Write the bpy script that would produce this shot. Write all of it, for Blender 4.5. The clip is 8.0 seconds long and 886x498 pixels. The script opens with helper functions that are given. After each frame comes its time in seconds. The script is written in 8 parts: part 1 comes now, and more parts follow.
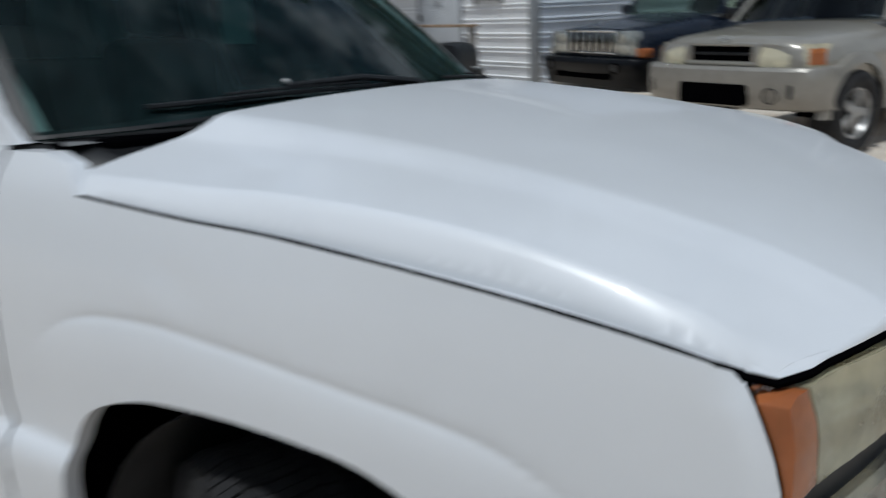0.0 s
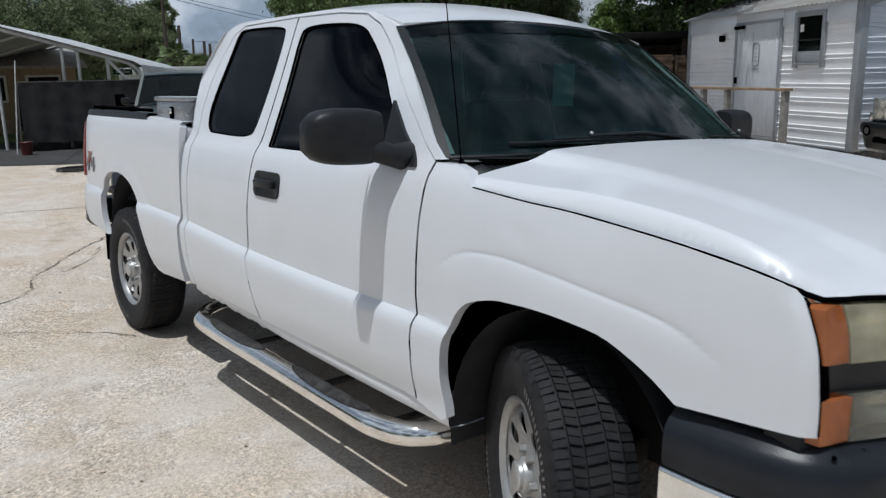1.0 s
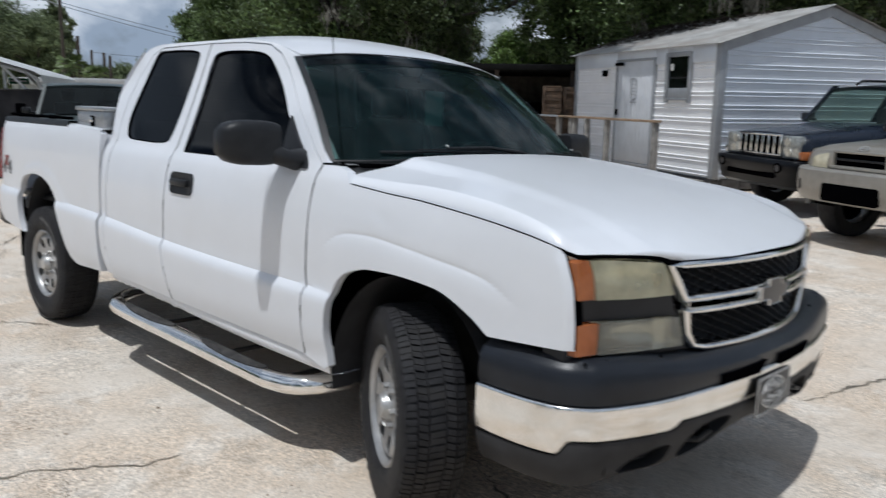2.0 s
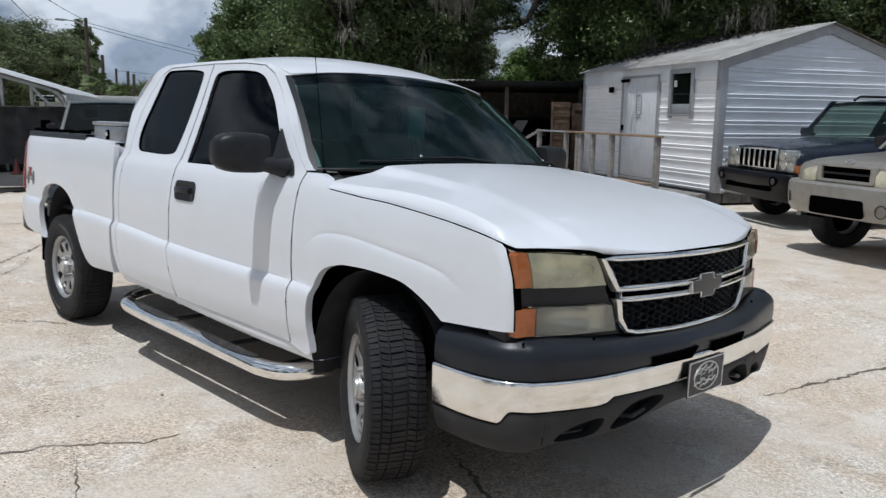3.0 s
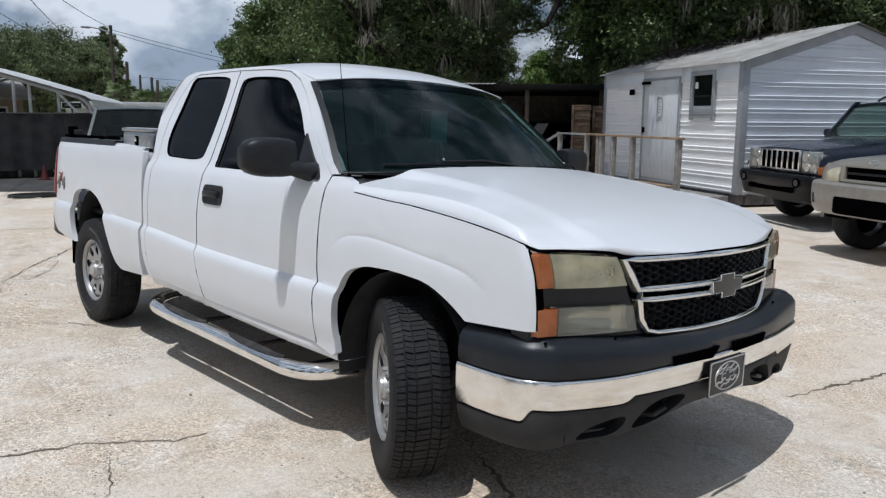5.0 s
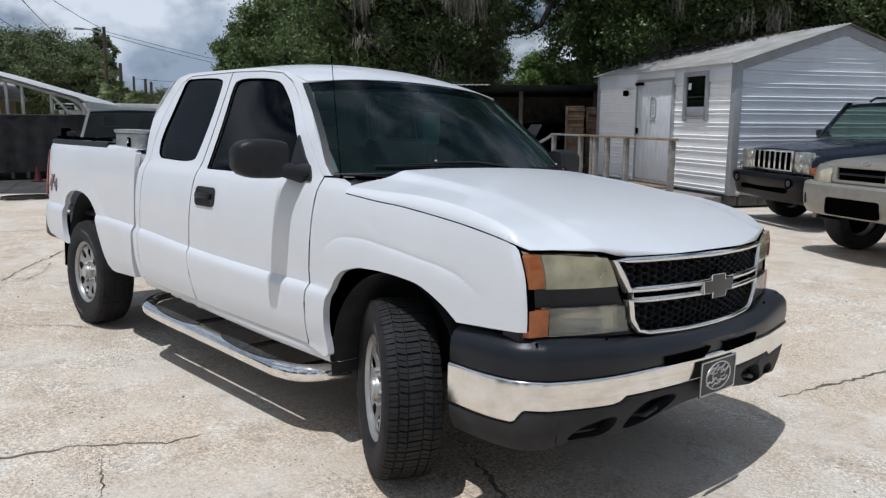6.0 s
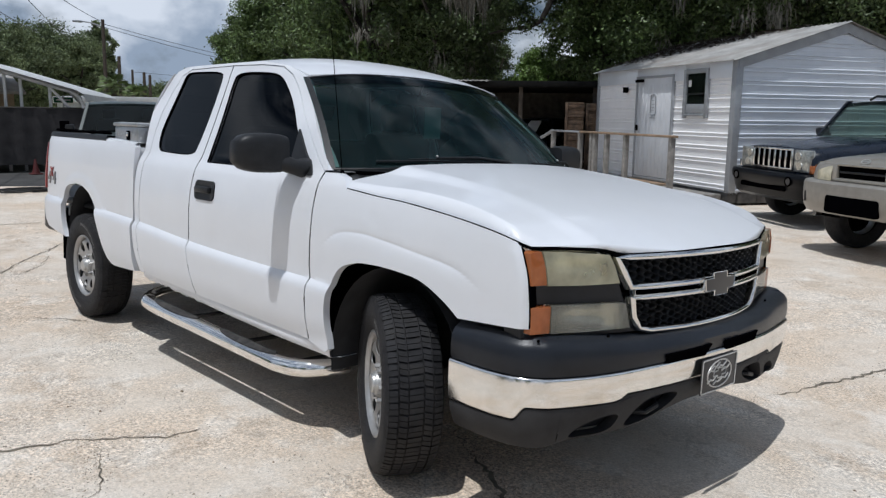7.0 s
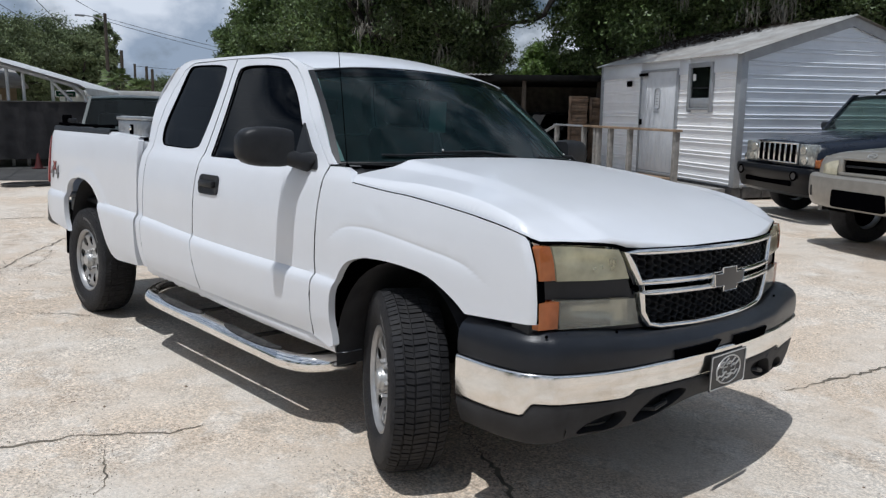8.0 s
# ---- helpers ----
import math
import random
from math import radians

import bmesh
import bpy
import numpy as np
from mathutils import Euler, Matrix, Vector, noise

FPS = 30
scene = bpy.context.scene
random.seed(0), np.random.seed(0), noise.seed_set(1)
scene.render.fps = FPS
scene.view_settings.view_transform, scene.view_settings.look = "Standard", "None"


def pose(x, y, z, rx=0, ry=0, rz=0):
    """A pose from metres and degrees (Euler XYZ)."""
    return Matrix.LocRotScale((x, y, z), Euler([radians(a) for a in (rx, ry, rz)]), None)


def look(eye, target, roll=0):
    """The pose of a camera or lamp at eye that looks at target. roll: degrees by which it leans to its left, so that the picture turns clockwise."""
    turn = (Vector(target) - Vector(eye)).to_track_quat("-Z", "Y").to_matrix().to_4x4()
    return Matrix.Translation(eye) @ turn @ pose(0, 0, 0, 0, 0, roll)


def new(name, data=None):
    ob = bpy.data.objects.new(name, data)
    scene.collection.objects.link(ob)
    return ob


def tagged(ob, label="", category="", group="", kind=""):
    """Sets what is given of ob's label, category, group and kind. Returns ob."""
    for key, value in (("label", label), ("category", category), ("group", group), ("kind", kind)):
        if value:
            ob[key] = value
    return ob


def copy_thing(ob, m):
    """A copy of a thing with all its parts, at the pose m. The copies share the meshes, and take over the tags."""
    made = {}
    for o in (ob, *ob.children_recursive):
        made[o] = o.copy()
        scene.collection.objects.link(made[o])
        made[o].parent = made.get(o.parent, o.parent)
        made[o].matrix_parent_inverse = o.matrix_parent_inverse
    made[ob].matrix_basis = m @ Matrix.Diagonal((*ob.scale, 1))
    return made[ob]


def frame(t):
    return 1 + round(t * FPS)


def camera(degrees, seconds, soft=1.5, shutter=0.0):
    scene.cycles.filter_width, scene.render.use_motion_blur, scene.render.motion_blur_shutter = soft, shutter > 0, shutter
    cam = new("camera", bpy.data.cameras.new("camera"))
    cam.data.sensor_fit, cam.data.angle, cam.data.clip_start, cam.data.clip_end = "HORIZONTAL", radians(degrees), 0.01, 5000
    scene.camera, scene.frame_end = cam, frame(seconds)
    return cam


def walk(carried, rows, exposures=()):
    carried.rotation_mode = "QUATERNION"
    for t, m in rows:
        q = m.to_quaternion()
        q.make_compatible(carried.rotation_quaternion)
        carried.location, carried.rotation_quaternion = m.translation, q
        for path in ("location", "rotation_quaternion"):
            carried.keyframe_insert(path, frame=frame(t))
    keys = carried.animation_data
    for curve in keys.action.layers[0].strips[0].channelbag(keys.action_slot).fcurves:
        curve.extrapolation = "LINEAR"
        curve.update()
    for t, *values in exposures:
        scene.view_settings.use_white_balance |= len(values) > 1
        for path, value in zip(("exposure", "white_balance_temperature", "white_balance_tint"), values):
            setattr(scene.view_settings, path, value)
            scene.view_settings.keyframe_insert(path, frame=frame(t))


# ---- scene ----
cam = camera(58.9, 8.0, soft=1.3, shutter=0.35)
PATH = [
    (0, (0.798, -1.684, 1.465), (-0.122, -0.046, 0.890), -2.6),
    (0.1, (0.846, -1.797, 1.466), (-0.217, -0.216, 0.916), -2.4),
    (0.2, (0.901, -1.898, 1.492), (-0.288, -0.384, 0.951), -2.0),
    (0.3, (0.962, -1.991, 1.511), (-0.329, -0.551, 0.988), -1.86),
    (0.4, (1.024, -2.078, 1.525), (-0.348, -0.706, 1.019), -1.8),
    (0.5, (1.098, -2.150, 1.523), (-0.342, -0.838, 1.036), -1.65),
    (0.7, (1.237, -2.257, 1.508), (-0.277, -1.025, 1.048), -1.57),
    (1, (1.454, -2.437, 1.536), (-0.058, -1.218, 1.105), -1.3),
    (1.5, (1.785, -2.720, 1.507), (0.302, -1.449, 1.128), -0.57),
    (2, (2.082, -2.838, 1.538), (0.716, -1.427, 1.16), 0.9),
    (2.2, (2.221, -2.842, 1.52), (0.902, -1.39, 1.129), 1.3),
    (3.5, (2.522, -2.99, 1.537), (1.061, -1.66, 1.228), 0.3),
    (4, (2.525, -2.992, 1.537), (1.056, -1.671, 1.226), 0.1),
    (4.5, (2.527, -2.993, 1.534), (1.075, -1.658, 1.206), 0.3),
    (6, (2.546, -2.986, 1.535), (1.111, -1.633, 1.208), 0.3),
    (6.5, (2.538, -2.983, 1.532), (1.11, -1.622, 1.201), 0.3),
    (7, (2.528, -2.987, 1.533), (1.097, -1.631, 1.195), 0.7),
    (7.5, (2.512, -2.983, 1.529), (1.077, -1.633, 1.184), 0.7),
    (8, (2.494, -2.979, 1.529), (1.061, -1.629, 1.177), 0.7),
]
walk(cam, [(t, look(eye, target, roll)) for t, eye, target, roll in PATH],
     exposures=((0.0, -1.10, 5700, 6), (0.5, -1.02, 5750, 8), (1.0, -0.91, 5770, 8), (1.6, -0.80, 5760, 9), (2.2, -0.76, 5750, 9), (8.0, -0.74, 5770, 10)))

# ---- light ----
SUN_TO = Vector((0.07, -0.315, 1.0)).normalized()
world = bpy.data.worlds.new("sky")
scene.world = world
world.use_nodes = True
wn, wl = world.node_tree.nodes, world.node_tree.links
wn.clear()
w_out = wn.new("ShaderNodeOutputWorld")
w_bg = wn.new("ShaderNodeBackground")
w_sky = wn.new("ShaderNodeTexSky")
w_sky.sky_type = 'NISHITA'
w_sky.sun_disc = False
w_sky.sun_elevation = math.asin(SUN_TO.z)
w_sky.sun_rotation = math.atan2(SUN_TO.x, SUN_TO.y)
w_sky.dust_density = 2.0
w_co = wn.new("ShaderNodeTexCoord")
w_map = wn.new("ShaderNodeMapping")
w_map.inputs["Scale"].default_value = (1.0, 1.0, 1.45)
w_n1 = wn.new("ShaderNodeTexNoise")
w_n1.inputs["Scale"].default_value = 4.6
w_n1.inputs["Detail"].default_value = 9
w_n1.inputs["Roughness"].default_value = 0.56
w_ramp = wn.new("ShaderNodeValToRGB")
w_ramp.color_ramp.elements[0].position = 0.40
w_ramp.color_ramp.elements[1].position = 0.54
w_n2 = wn.new("ShaderNodeTexNoise")
w_n2.inputs["Scale"].default_value = 7.5
w_n2.inputs["Detail"].default_value = 10
w_n2.inputs["Distortion"].default_value = 0.1
w_shade = wn.new("ShaderNodeValToRGB")
w_shade.color_ramp.elements[0].position = 0.43
w_shade.color_ramp.elements[0].color = (9.4, 10.9, 12.8, 1)
w_shade.color_ramp.elements[1].position = 0.58
w_shade.color_ramp.elements[1].color = (21.5, 21.9, 22.3, 1)
w_mix = wn.new("ShaderNodeMix")
w_mix.data_type = 'RGBA'
wl.new(w_co.outputs["Generated"], w_map.inputs["Vector"])
wl.new(w_map.outputs["Vector"], w_n1.inputs["Vector"])
wl.new(w_map.outputs["Vector"], w_n2.inputs["Vector"])
wl.new(w_n1.outputs["Fac"], w_ramp.inputs["Fac"])
wl.new(w_n2.outputs["Fac"], w_shade.inputs["Fac"])
wl.new(w_ramp.outputs["Color"], w_mix.inputs["Factor"])
wl.new(w_sky.outputs["Color"], w_mix.inputs[6])
wl.new(w_shade.outputs["Color"], w_mix.inputs[7])
wl.new(w_mix.outputs[2], w_bg.inputs["Color"])
wl.new(w_bg.outputs["Background"], w_out.inputs["Surface"])
w_bg.inputs["Strength"].default_value = 0.055
sun_lamp = new("sun", bpy.data.lights.new("sun", 'SUN'))
sun_lamp.data.energy = 5.0
sun_lamp.data.angle = radians(0.6)
sun_lamp.data.color = (1.0, 0.945, 0.86)
sun_lamp.matrix_world = look(SUN_TO * 50, (0, 0, 0))


# ---- materials ----
def mat(name, color, rough=0.5, metal=0.0, coat=0.0, vary=0.06, scale=6.0, bump=0.0, bump_scale=60.0, dark=None, spec=0.5, patch=0.0, patch_scale=0.7, rand=0.0):
    """A procedural surface: base colour varied at two scales, optional second colour in patches, and fine relief."""
    m = bpy.data.materials.new(name)
    m.use_nodes = True
    n, l = m.node_tree.nodes, m.node_tree.links
    b = n["Principled BSDF"]
    b.inputs["Roughness"].default_value = rough
    b.inputs["Metallic"].default_value = metal
    b.inputs["Coat Weight"].default_value = coat
    b.inputs["Coat Roughness"].default_value = 0.04
    b.inputs["Specular IOR Level"].default_value = spec
    co = n.new("ShaderNodeTexCoord")
    n1 = n.new("ShaderNodeTexNoise")
    n1.inputs["Scale"].default_value = scale
    n1.inputs["Detail"].default_value = 8
    n1.inputs["Roughness"].default_value = 0.6
    l.new(co.outputs["Object"], n1.inputs["Vector"])
    lo = tuple(max(0.0, c * (1 - 2.2 * vary)) for c in color)
    hi = tuple(min(1.0, c * (1 + 2.2 * vary)) for c in color)
    r1 = n.new("ShaderNodeValToRGB")
    r1.color_ramp.elements[0].position, r1.color_ramp.elements[1].position = 0.28, 0.72
    r1.color_ramp.elements[0].color, r1.color_ramp.elements[1].color = (*lo, 1), (*hi, 1)
    l.new(n1.outputs["Fac"], r1.inputs["Fac"])
    col = r1.outputs["Color"]
    if patch > 0:
        n2 = n.new("ShaderNodeTexNoise")
        n2.inputs["Scale"].default_value = patch_scale
        n2.inputs["Detail"].default_value = 6
        n2.inputs["Distortion"].default_value = 0.6
        l.new(co.outputs["Object"], n2.inputs["Vector"])
        r2 = n.new("ShaderNodeValToRGB")
        r2.color_ramp.elements[0].position, r2.color_ramp.elements[1].position = 0.45, 0.68
        r2.color_ramp.elements[1].color = (patch, patch, patch, 1)
        r2.color_ramp.elements[0].color = (0, 0, 0, 1)
        l.new(n2.outputs["Fac"], r2.inputs["Fac"])
        mx = n.new("ShaderNodeMix")
        mx.data_type = 'RGBA'
        mx.inputs[7].default_value = (*(dark or lo), 1)
        l.new(r2.outputs["Color"], mx.inputs["Factor"])
        l.new(col, mx.inputs[6])
        col = mx.outputs[2]
    if rand > 0:
        info = n.new("ShaderNodeNewGeometry")
        hsv = n.new("ShaderNodeHueSaturation")
        mr = n.new("ShaderNodeMapRange")
        mr.inputs["To Min"].default_value, mr.inputs["To Max"].default_value = 1 - rand, 1 + rand
        l.new(info.outputs["Random Per Island"], mr.inputs["Value"])
        l.new(mr.outputs["Result"], hsv.inputs["Value"])
        l.new(col, hsv.inputs["Color"])
        col = hsv.outputs["Color"]
    l.new(col, b.inputs["Base Color"])
    if bump > 0:
        n3 = n.new("ShaderNodeTexNoise")
        n3.inputs["Scale"].default_value = bump_scale
        n3.inputs["Detail"].default_value = 6
        l.new(co.outputs["Object"], n3.inputs["Vector"])
        bp = n.new("ShaderNodeBump")
        bp.inputs["Strength"].default_value = bump
        bp.inputs["Distance"].default_value = 0.02
        l.new(n3.outputs["Fac"], bp.inputs["Height"])
        l.new(bp.outputs["Normal"], b.inputs["Normal"])
    # roughness breaks up a little everywhere
    mr2 = n.new("ShaderNodeMapRange")
    mr2.inputs["To Min"].default_value, mr2.inputs["To Max"].default_value = max(0.02, rough * 0.8), min(1, rough * 1.2)
    l.new(n1.outputs["Fac"], mr2.inputs["Value"])
    l.new(mr2.outputs["Result"], b.inputs["Roughness"])
    return m


def glass(name, tint, ior=1.5, rough=0.0):
    """Tinted pane: tinted see-through with mirror gloss by Fresnel."""
    m = bpy.data.materials.new(name)
    m.use_nodes = True
    n, l = m.node_tree.nodes, m.node_tree.links
    n.clear()
    out, mix = n.new("ShaderNodeOutputMaterial"), n.new("ShaderNodeMixShader")
    tr, gl, fr = n.new("ShaderNodeBsdfTransparent"), n.new("ShaderNodeBsdfGlossy"), n.new("ShaderNodeFresnel")
    tr.inputs["Color"].default_value = (*tint, 1)
    gl.inputs["Roughness"].default_value = rough
    fr.inputs["IOR"].default_value = ior
    l.new(fr.outputs["Fac"], mix.inputs["Fac"])
    l.new(tr.outputs["BSDF"], mix.inputs[1])
    l.new(gl.outputs["BSDF"], mix.inputs[2])
    l.new(mix.outputs["Shader"], out.inputs["Surface"])
    return m


def lens_haze(name, haze, tint, share, ior=1.5):
    """A weathered plastic lens: part milky, part clear, with gloss on top."""
    m = glass(name, tint, ior)
    n, l = m.node_tree.nodes, m.node_tree.links
    top = [x for x in n if x.type == 'MIX_SHADER'][0]
    clear = [x for x in n if x.type == 'BSDF_TRANSPARENT'][0]
    df, mx = n.new("ShaderNodeBsdfDiffuse"), n.new("ShaderNodeMixShader")
    df.inputs["Color"].default_value = (*haze, 1)
    tx, mr, co = n.new("ShaderNodeTexNoise"), n.new("ShaderNodeMapRange"), n.new("ShaderNodeTexCoord")
    tx.inputs["Scale"].default_value = 9.0
    tx.inputs["Detail"].default_value = 6
    mr.inputs["From Min"].default_value, mr.inputs["From Max"].default_value = 0.3, 0.7
    mr.inputs["To Min"].default_value, mr.inputs["To Max"].default_value = share * 0.65, min(1.0, share * 1.4)
    l.new(co.outputs["Object"], tx.inputs["Vector"])
    l.new(tx.outputs["Fac"], mr.inputs["Value"])
    l.new(mr.outputs["Result"], mx.inputs["Fac"])
    l.new(clear.outputs["BSDF"], mx.inputs[1])
    l.new(df.outputs["BSDF"], mx.inputs[2])
    l.new(mx.outputs["Shader"], top.inputs[1])
    return m


def concrete():
    """Old yard concrete: broad pale and beige fields, mid-sized stains, mottling and fine grit."""
    m = bpy.data.materials.new("sunlit_concrete")
    m.use_nodes = True
    n, l = m.node_tree.nodes, m.node_tree.links
    b = n["Principled BSDF"]
    b.inputs["Roughness"].default_value = 0.92
    b.inputs["Specular IOR Level"].default_value = 0.25
    co = n.new("ShaderNodeTexCoord")

    def noise(scale, detail, rough, dist=0.0, kind=None):
        t = n.new("ShaderNodeTexNoise")
        t.inputs["Scale"].default_value = scale
        t.inputs["Detail"].default_value = detail
        t.inputs["Roughness"].default_value = rough
        t.inputs["Distortion"].default_value = dist
        l.new(co.outputs["Object"], t.inputs["Vector"])
        return t.outputs["Fac"]

    def ramp(fac, p0, p1, v0, v1):
        r = n.new("ShaderNodeMapRange")
        r.interpolation_type = 'SMOOTHSTEP'
        r.inputs["From Min"].default_value, r.inputs["From Max"].default_value = p0, p1
        r.inputs["To Min"].default_value, r.inputs["To Max"].default_value = v0, v1
        l.new(fac, r.inputs["Value"])
        return r.outputs["Result"]

    def mix(fac, c0, c1, blend='MIX'):
        x = n.new("ShaderNodeMix")
        x.data_type = 'RGBA'
        x.blend_type = blend
        for sock, v in ((x.inputs["Factor"], fac), (x.inputs[6], c0), (x.inputs[7], c1)):
            if isinstance(v, tuple):
                sock.default_value = (*v, 1)
            elif isinstance(v, float):
                sock.default_value = v
            else:
                l.new(v, sock)
        return x.outputs[2]

    col = mix(ramp(noise(0.55, 7, 0.62, 0.15), 0.38, 0.60, 0.0, 1.0), (0.645, 0.582, 0.503), (0.590, 0.487, 0.380))
    col = mix(ramp(noise(1.5, 8, 0.68, 0.2), 0.50, 0.68, 0.0, 0.55), col, (0.44, 0.345, 0.252))
    col = mix(ramp(noise(2.6, 8, 0.70, 0.1), 0.50, 0.64, 0.0, 0.62), col, (0.71, 0.665, 0.600))
    col = mix(ramp(noise(6.0, 9, 0.75, 0.2), 0.54, 0.68, 0.0, 0.50), col, (0.345, 0.30, 0.248))
    worn = ramp(noise(0.8, 6, 0.6, 0.2), 0.42, 0.58, 0.12, 1.0)

    def grey(v):
        g = n.new("ShaderNodeCombineColor")
        for k in range(3):
            l.new(v, g.inputs[k])
        return g.outputs["Color"]

    col = mix(worn, col, mix(1.0, col, grey(ramp(noise(36.0, 9, 0.85), 0.35, 0.65, 0.62, 1.32)), 'MULTIPLY'))
    col = mix(ramp(noise(1.1, 6, 0.6, 0.2), 0.40, 0.60, 0.35, 1.0), col, mix(1.0, col, grey(ramp(noise(72.0, 7, 0.80), 0.34, 0.66, 0.60, 1.36)), 'MULTIPLY'))
    v = n.new("ShaderNodeTexVoronoi")
    v.inputs["Scale"].default_value = 34.0
    l.new(co.outputs["Object"], v.inputs["Vector"])
    col = mix(ramp(v.outputs["Distance"], 0.08, 0.20, 0.45, 0.0), col, (0.32, 0.265, 0.21))
    v2 = n.new("ShaderNodeTexVoronoi")
    v2.inputs["Scale"].default_value = 58.0
    l.new(co.outputs["Object"], v2.inputs["Vector"])
    col = mix(ramp(v2.outputs["Distance"], 0.12, 0.30, 0.60, 0.0), col, (0.73, 0.690, 0.630))
    l.new(col, b.inputs["Base Color"])
    bp = n.new("ShaderNodeBump")
    bp.inputs["Strength"].default_value = 0.35
    bp.inputs["Distance"].default_value = 0.04
    l.new(noise(55.0, 9, 0.82), bp.inputs["Height"])
    l.new(bp.outputs["Normal"], b.inputs["Normal"])
    return m


M_WHITE = mat("white_car_paint", (0.700, 0.720, 0.757), 0.34, coat=0.45, vary=0.012, scale=3, patch=0.10, patch_scale=2.2, dark=(0.62, 0.62, 0.61))
M_TRIM = mat("black_plastic", (0.018, 0.019, 0.021), 0.42, vary=0.12, scale=20, bump=0.08, bump_scale=300, spec=0.25)
M_BUMPER = mat("faded_grey_plastic", (0.012, 0.0145, 0.020), 0.33, vary=0.12, scale=9, bump=0.06, bump_scale=220, patch=0.4, patch_scale=4, dark=(0.020, 0.022, 0.026), spec=0.30)
M_PAD = mat("dusty_rubber_pad", (0.034, 0.033, 0.033), 0.8, vary=0.3, scale=40, bump=0.3, bump_scale=120, patch=0.7, patch_scale=16, dark=(0.075, 0.072, 0.068), spec=0.2)
M_VAL = mat("dusty_grey_plastic", (0.040, 0.040, 0.042), 0.60, vary=0.14, scale=9, bump=0.08, bump_scale=220, spec=0.14, patch=0.5, patch_scale=3, dark=(0.04, 0.038, 0.036))
M_BLACK = mat("matte_black", (0.0015, 0.0015, 0.002), 0.9, vary=0.1, spec=0.0)
M_CHROME = mat("chrome", (0.80, 0.80, 0.79), 0.09, 1.0, vary=0.03, scale=5, patch=0.2, patch_scale=9, dark=(0.55, 0.53, 0.49))
M_DULLCHROME = mat("scuffed_chrome", (0.88, 0.87, 0.85), 0.15, 1.0, vary=0.05, scale=7, patch=0.35, patch_scale=11, dark=(0.66, 0.63, 0.57), bump=0.03, bump_scale=30)
M_ALLOY = mat("silver_wheel_paint", (0.40, 0.40, 0.40), 0.40, 0.55, vary=0.08, scale=14, patch=0.4, patch_scale=12, dark=(0.30, 0.28, 0.25))
M_DULLALLOY = mat("dull_silver_cap", (0.50, 0.50, 0.49), 0.36, 0.6, vary=0.08, scale=20)
M_TYRE = mat("tyre_rubber", (0.015, 0.015, 0.017), 0.70, vary=0.3, scale=30, bump=0.25, bump_scale=240, patch=0.45, patch_scale=9, dark=(0.036, 0.034, 0.032), spec=0.3)
M_TYRETXT = mat("raised_white_letters", (0.20, 0.197, 0.19), 0.7, vary=0.12)
M_LENS = mat("yellowed_lens", (0.58, 0.53, 0.38), 0.22, coat=0.5, vary=0.10, scale=10, patch=0.55, patch_scale=7, dark=(0.44, 0.41, 0.31))
M_HAZE = lens_haze("hazed_lamp_lens", (0.64, 0.61, 0.44), (0.82, 0.80, 0.66), 0.42)
M_HAZE_LOW = lens_haze("scratched_lamp_lens", (0.56, 0.55, 0.48), (0.72, 0.72, 0.66), 0.22)
M_REFLECT = mat("dull_reflector", (0.62, 0.62, 0.58), 0.22, 0.9, vary=0.08, scale=14)
M_LAMPCLEAR = mat("clear_lamp_cover", (0.50, 0.51, 0.48), 0.16, 0.55, vary=0.25, scale=16, patch=0.6, patch_scale=14, dark=(0.22, 0.23, 0.22))
M_PLATE = mat("grey_plate", (0.032, 0.032, 0.034), 0.45, vary=0.1)
M_SILVER = mat("silver_relief", (0.50, 0.495, 0.48), 0.40, 0.3, vary=0.06)
# milky share stands for the pale sky reflection on the old windscreen
M_GLASS_OLD = lens_haze("old_glass_with_sheen", (0.16, 0.20, 0.21), (0.30, 0.36, 0.37), 0.05, 1.3)
M_AMBER = lens_haze("amber_lens", (0.50, 0.17, 0.06), (0.80, 0.30, 0.09), 0.62)
M_RED = mat("red_plastic", (0.22, 0.012, 0.010), 0.35, coat=0.3, vary=0.1)
M_GLASS_SIDE = glass("dark_tinted_glass", (0.030, 0.032, 0.037), 1.27)
# a trace of teal diffuse stands for the cabin's glow behind the glass
M_GLASS_WS = lens_haze("windscreen_glass", (0.20, 0.40, 0.42), (0.21, 0.36, 0.35), 0.026, 1.27)
M_GLASS_BAND = glass("tinted_top_band", (0.22, 0.24, 0.28), 1.2)
M_GLASS_CLEAR = glass("pane_glass", (0.55, 0.6, 0.6))
# see-through green pane with a small diffuse green share
M_GLASS_GREEN = lens_haze("part_milky_green_glass", (0.20, 0.28, 0.25), (0.48, 0.57, 0.53), 0.03, 1.27)
M_DASH = mat("grey_interior_plastic", (0.15, 0.152, 0.155), 0.7, vary=0.1)
M_SEAT = mat("charcoal_seat_cloth", (0.06, 0.06, 0.065), 0.9, vary=0.15, bump=0.2, bump_scale=200)
M_HEAD = mat("grey_headliner", (0.06, 0.06, 0.06), 0.9, vary=0.05)
M_PILLAR = mat("pale_grey_trim", (0.70, 0.71, 0.71), 0.5, vary=0.06)
M_PAPER = mat("pale_green_card", (0.30, 0.42, 0.40), 0.8, vary=0.05)
M_DIAMOND = mat("aluminium_tread_plate", (0.42, 0.43, 0.44), 0.34, 0.85, vary=0.08, scale=30)
M_CHASSIS = mat("rusty_black_steel", (0.03, 0.027, 0.025), 0.75, vary=0.3, scale=10)
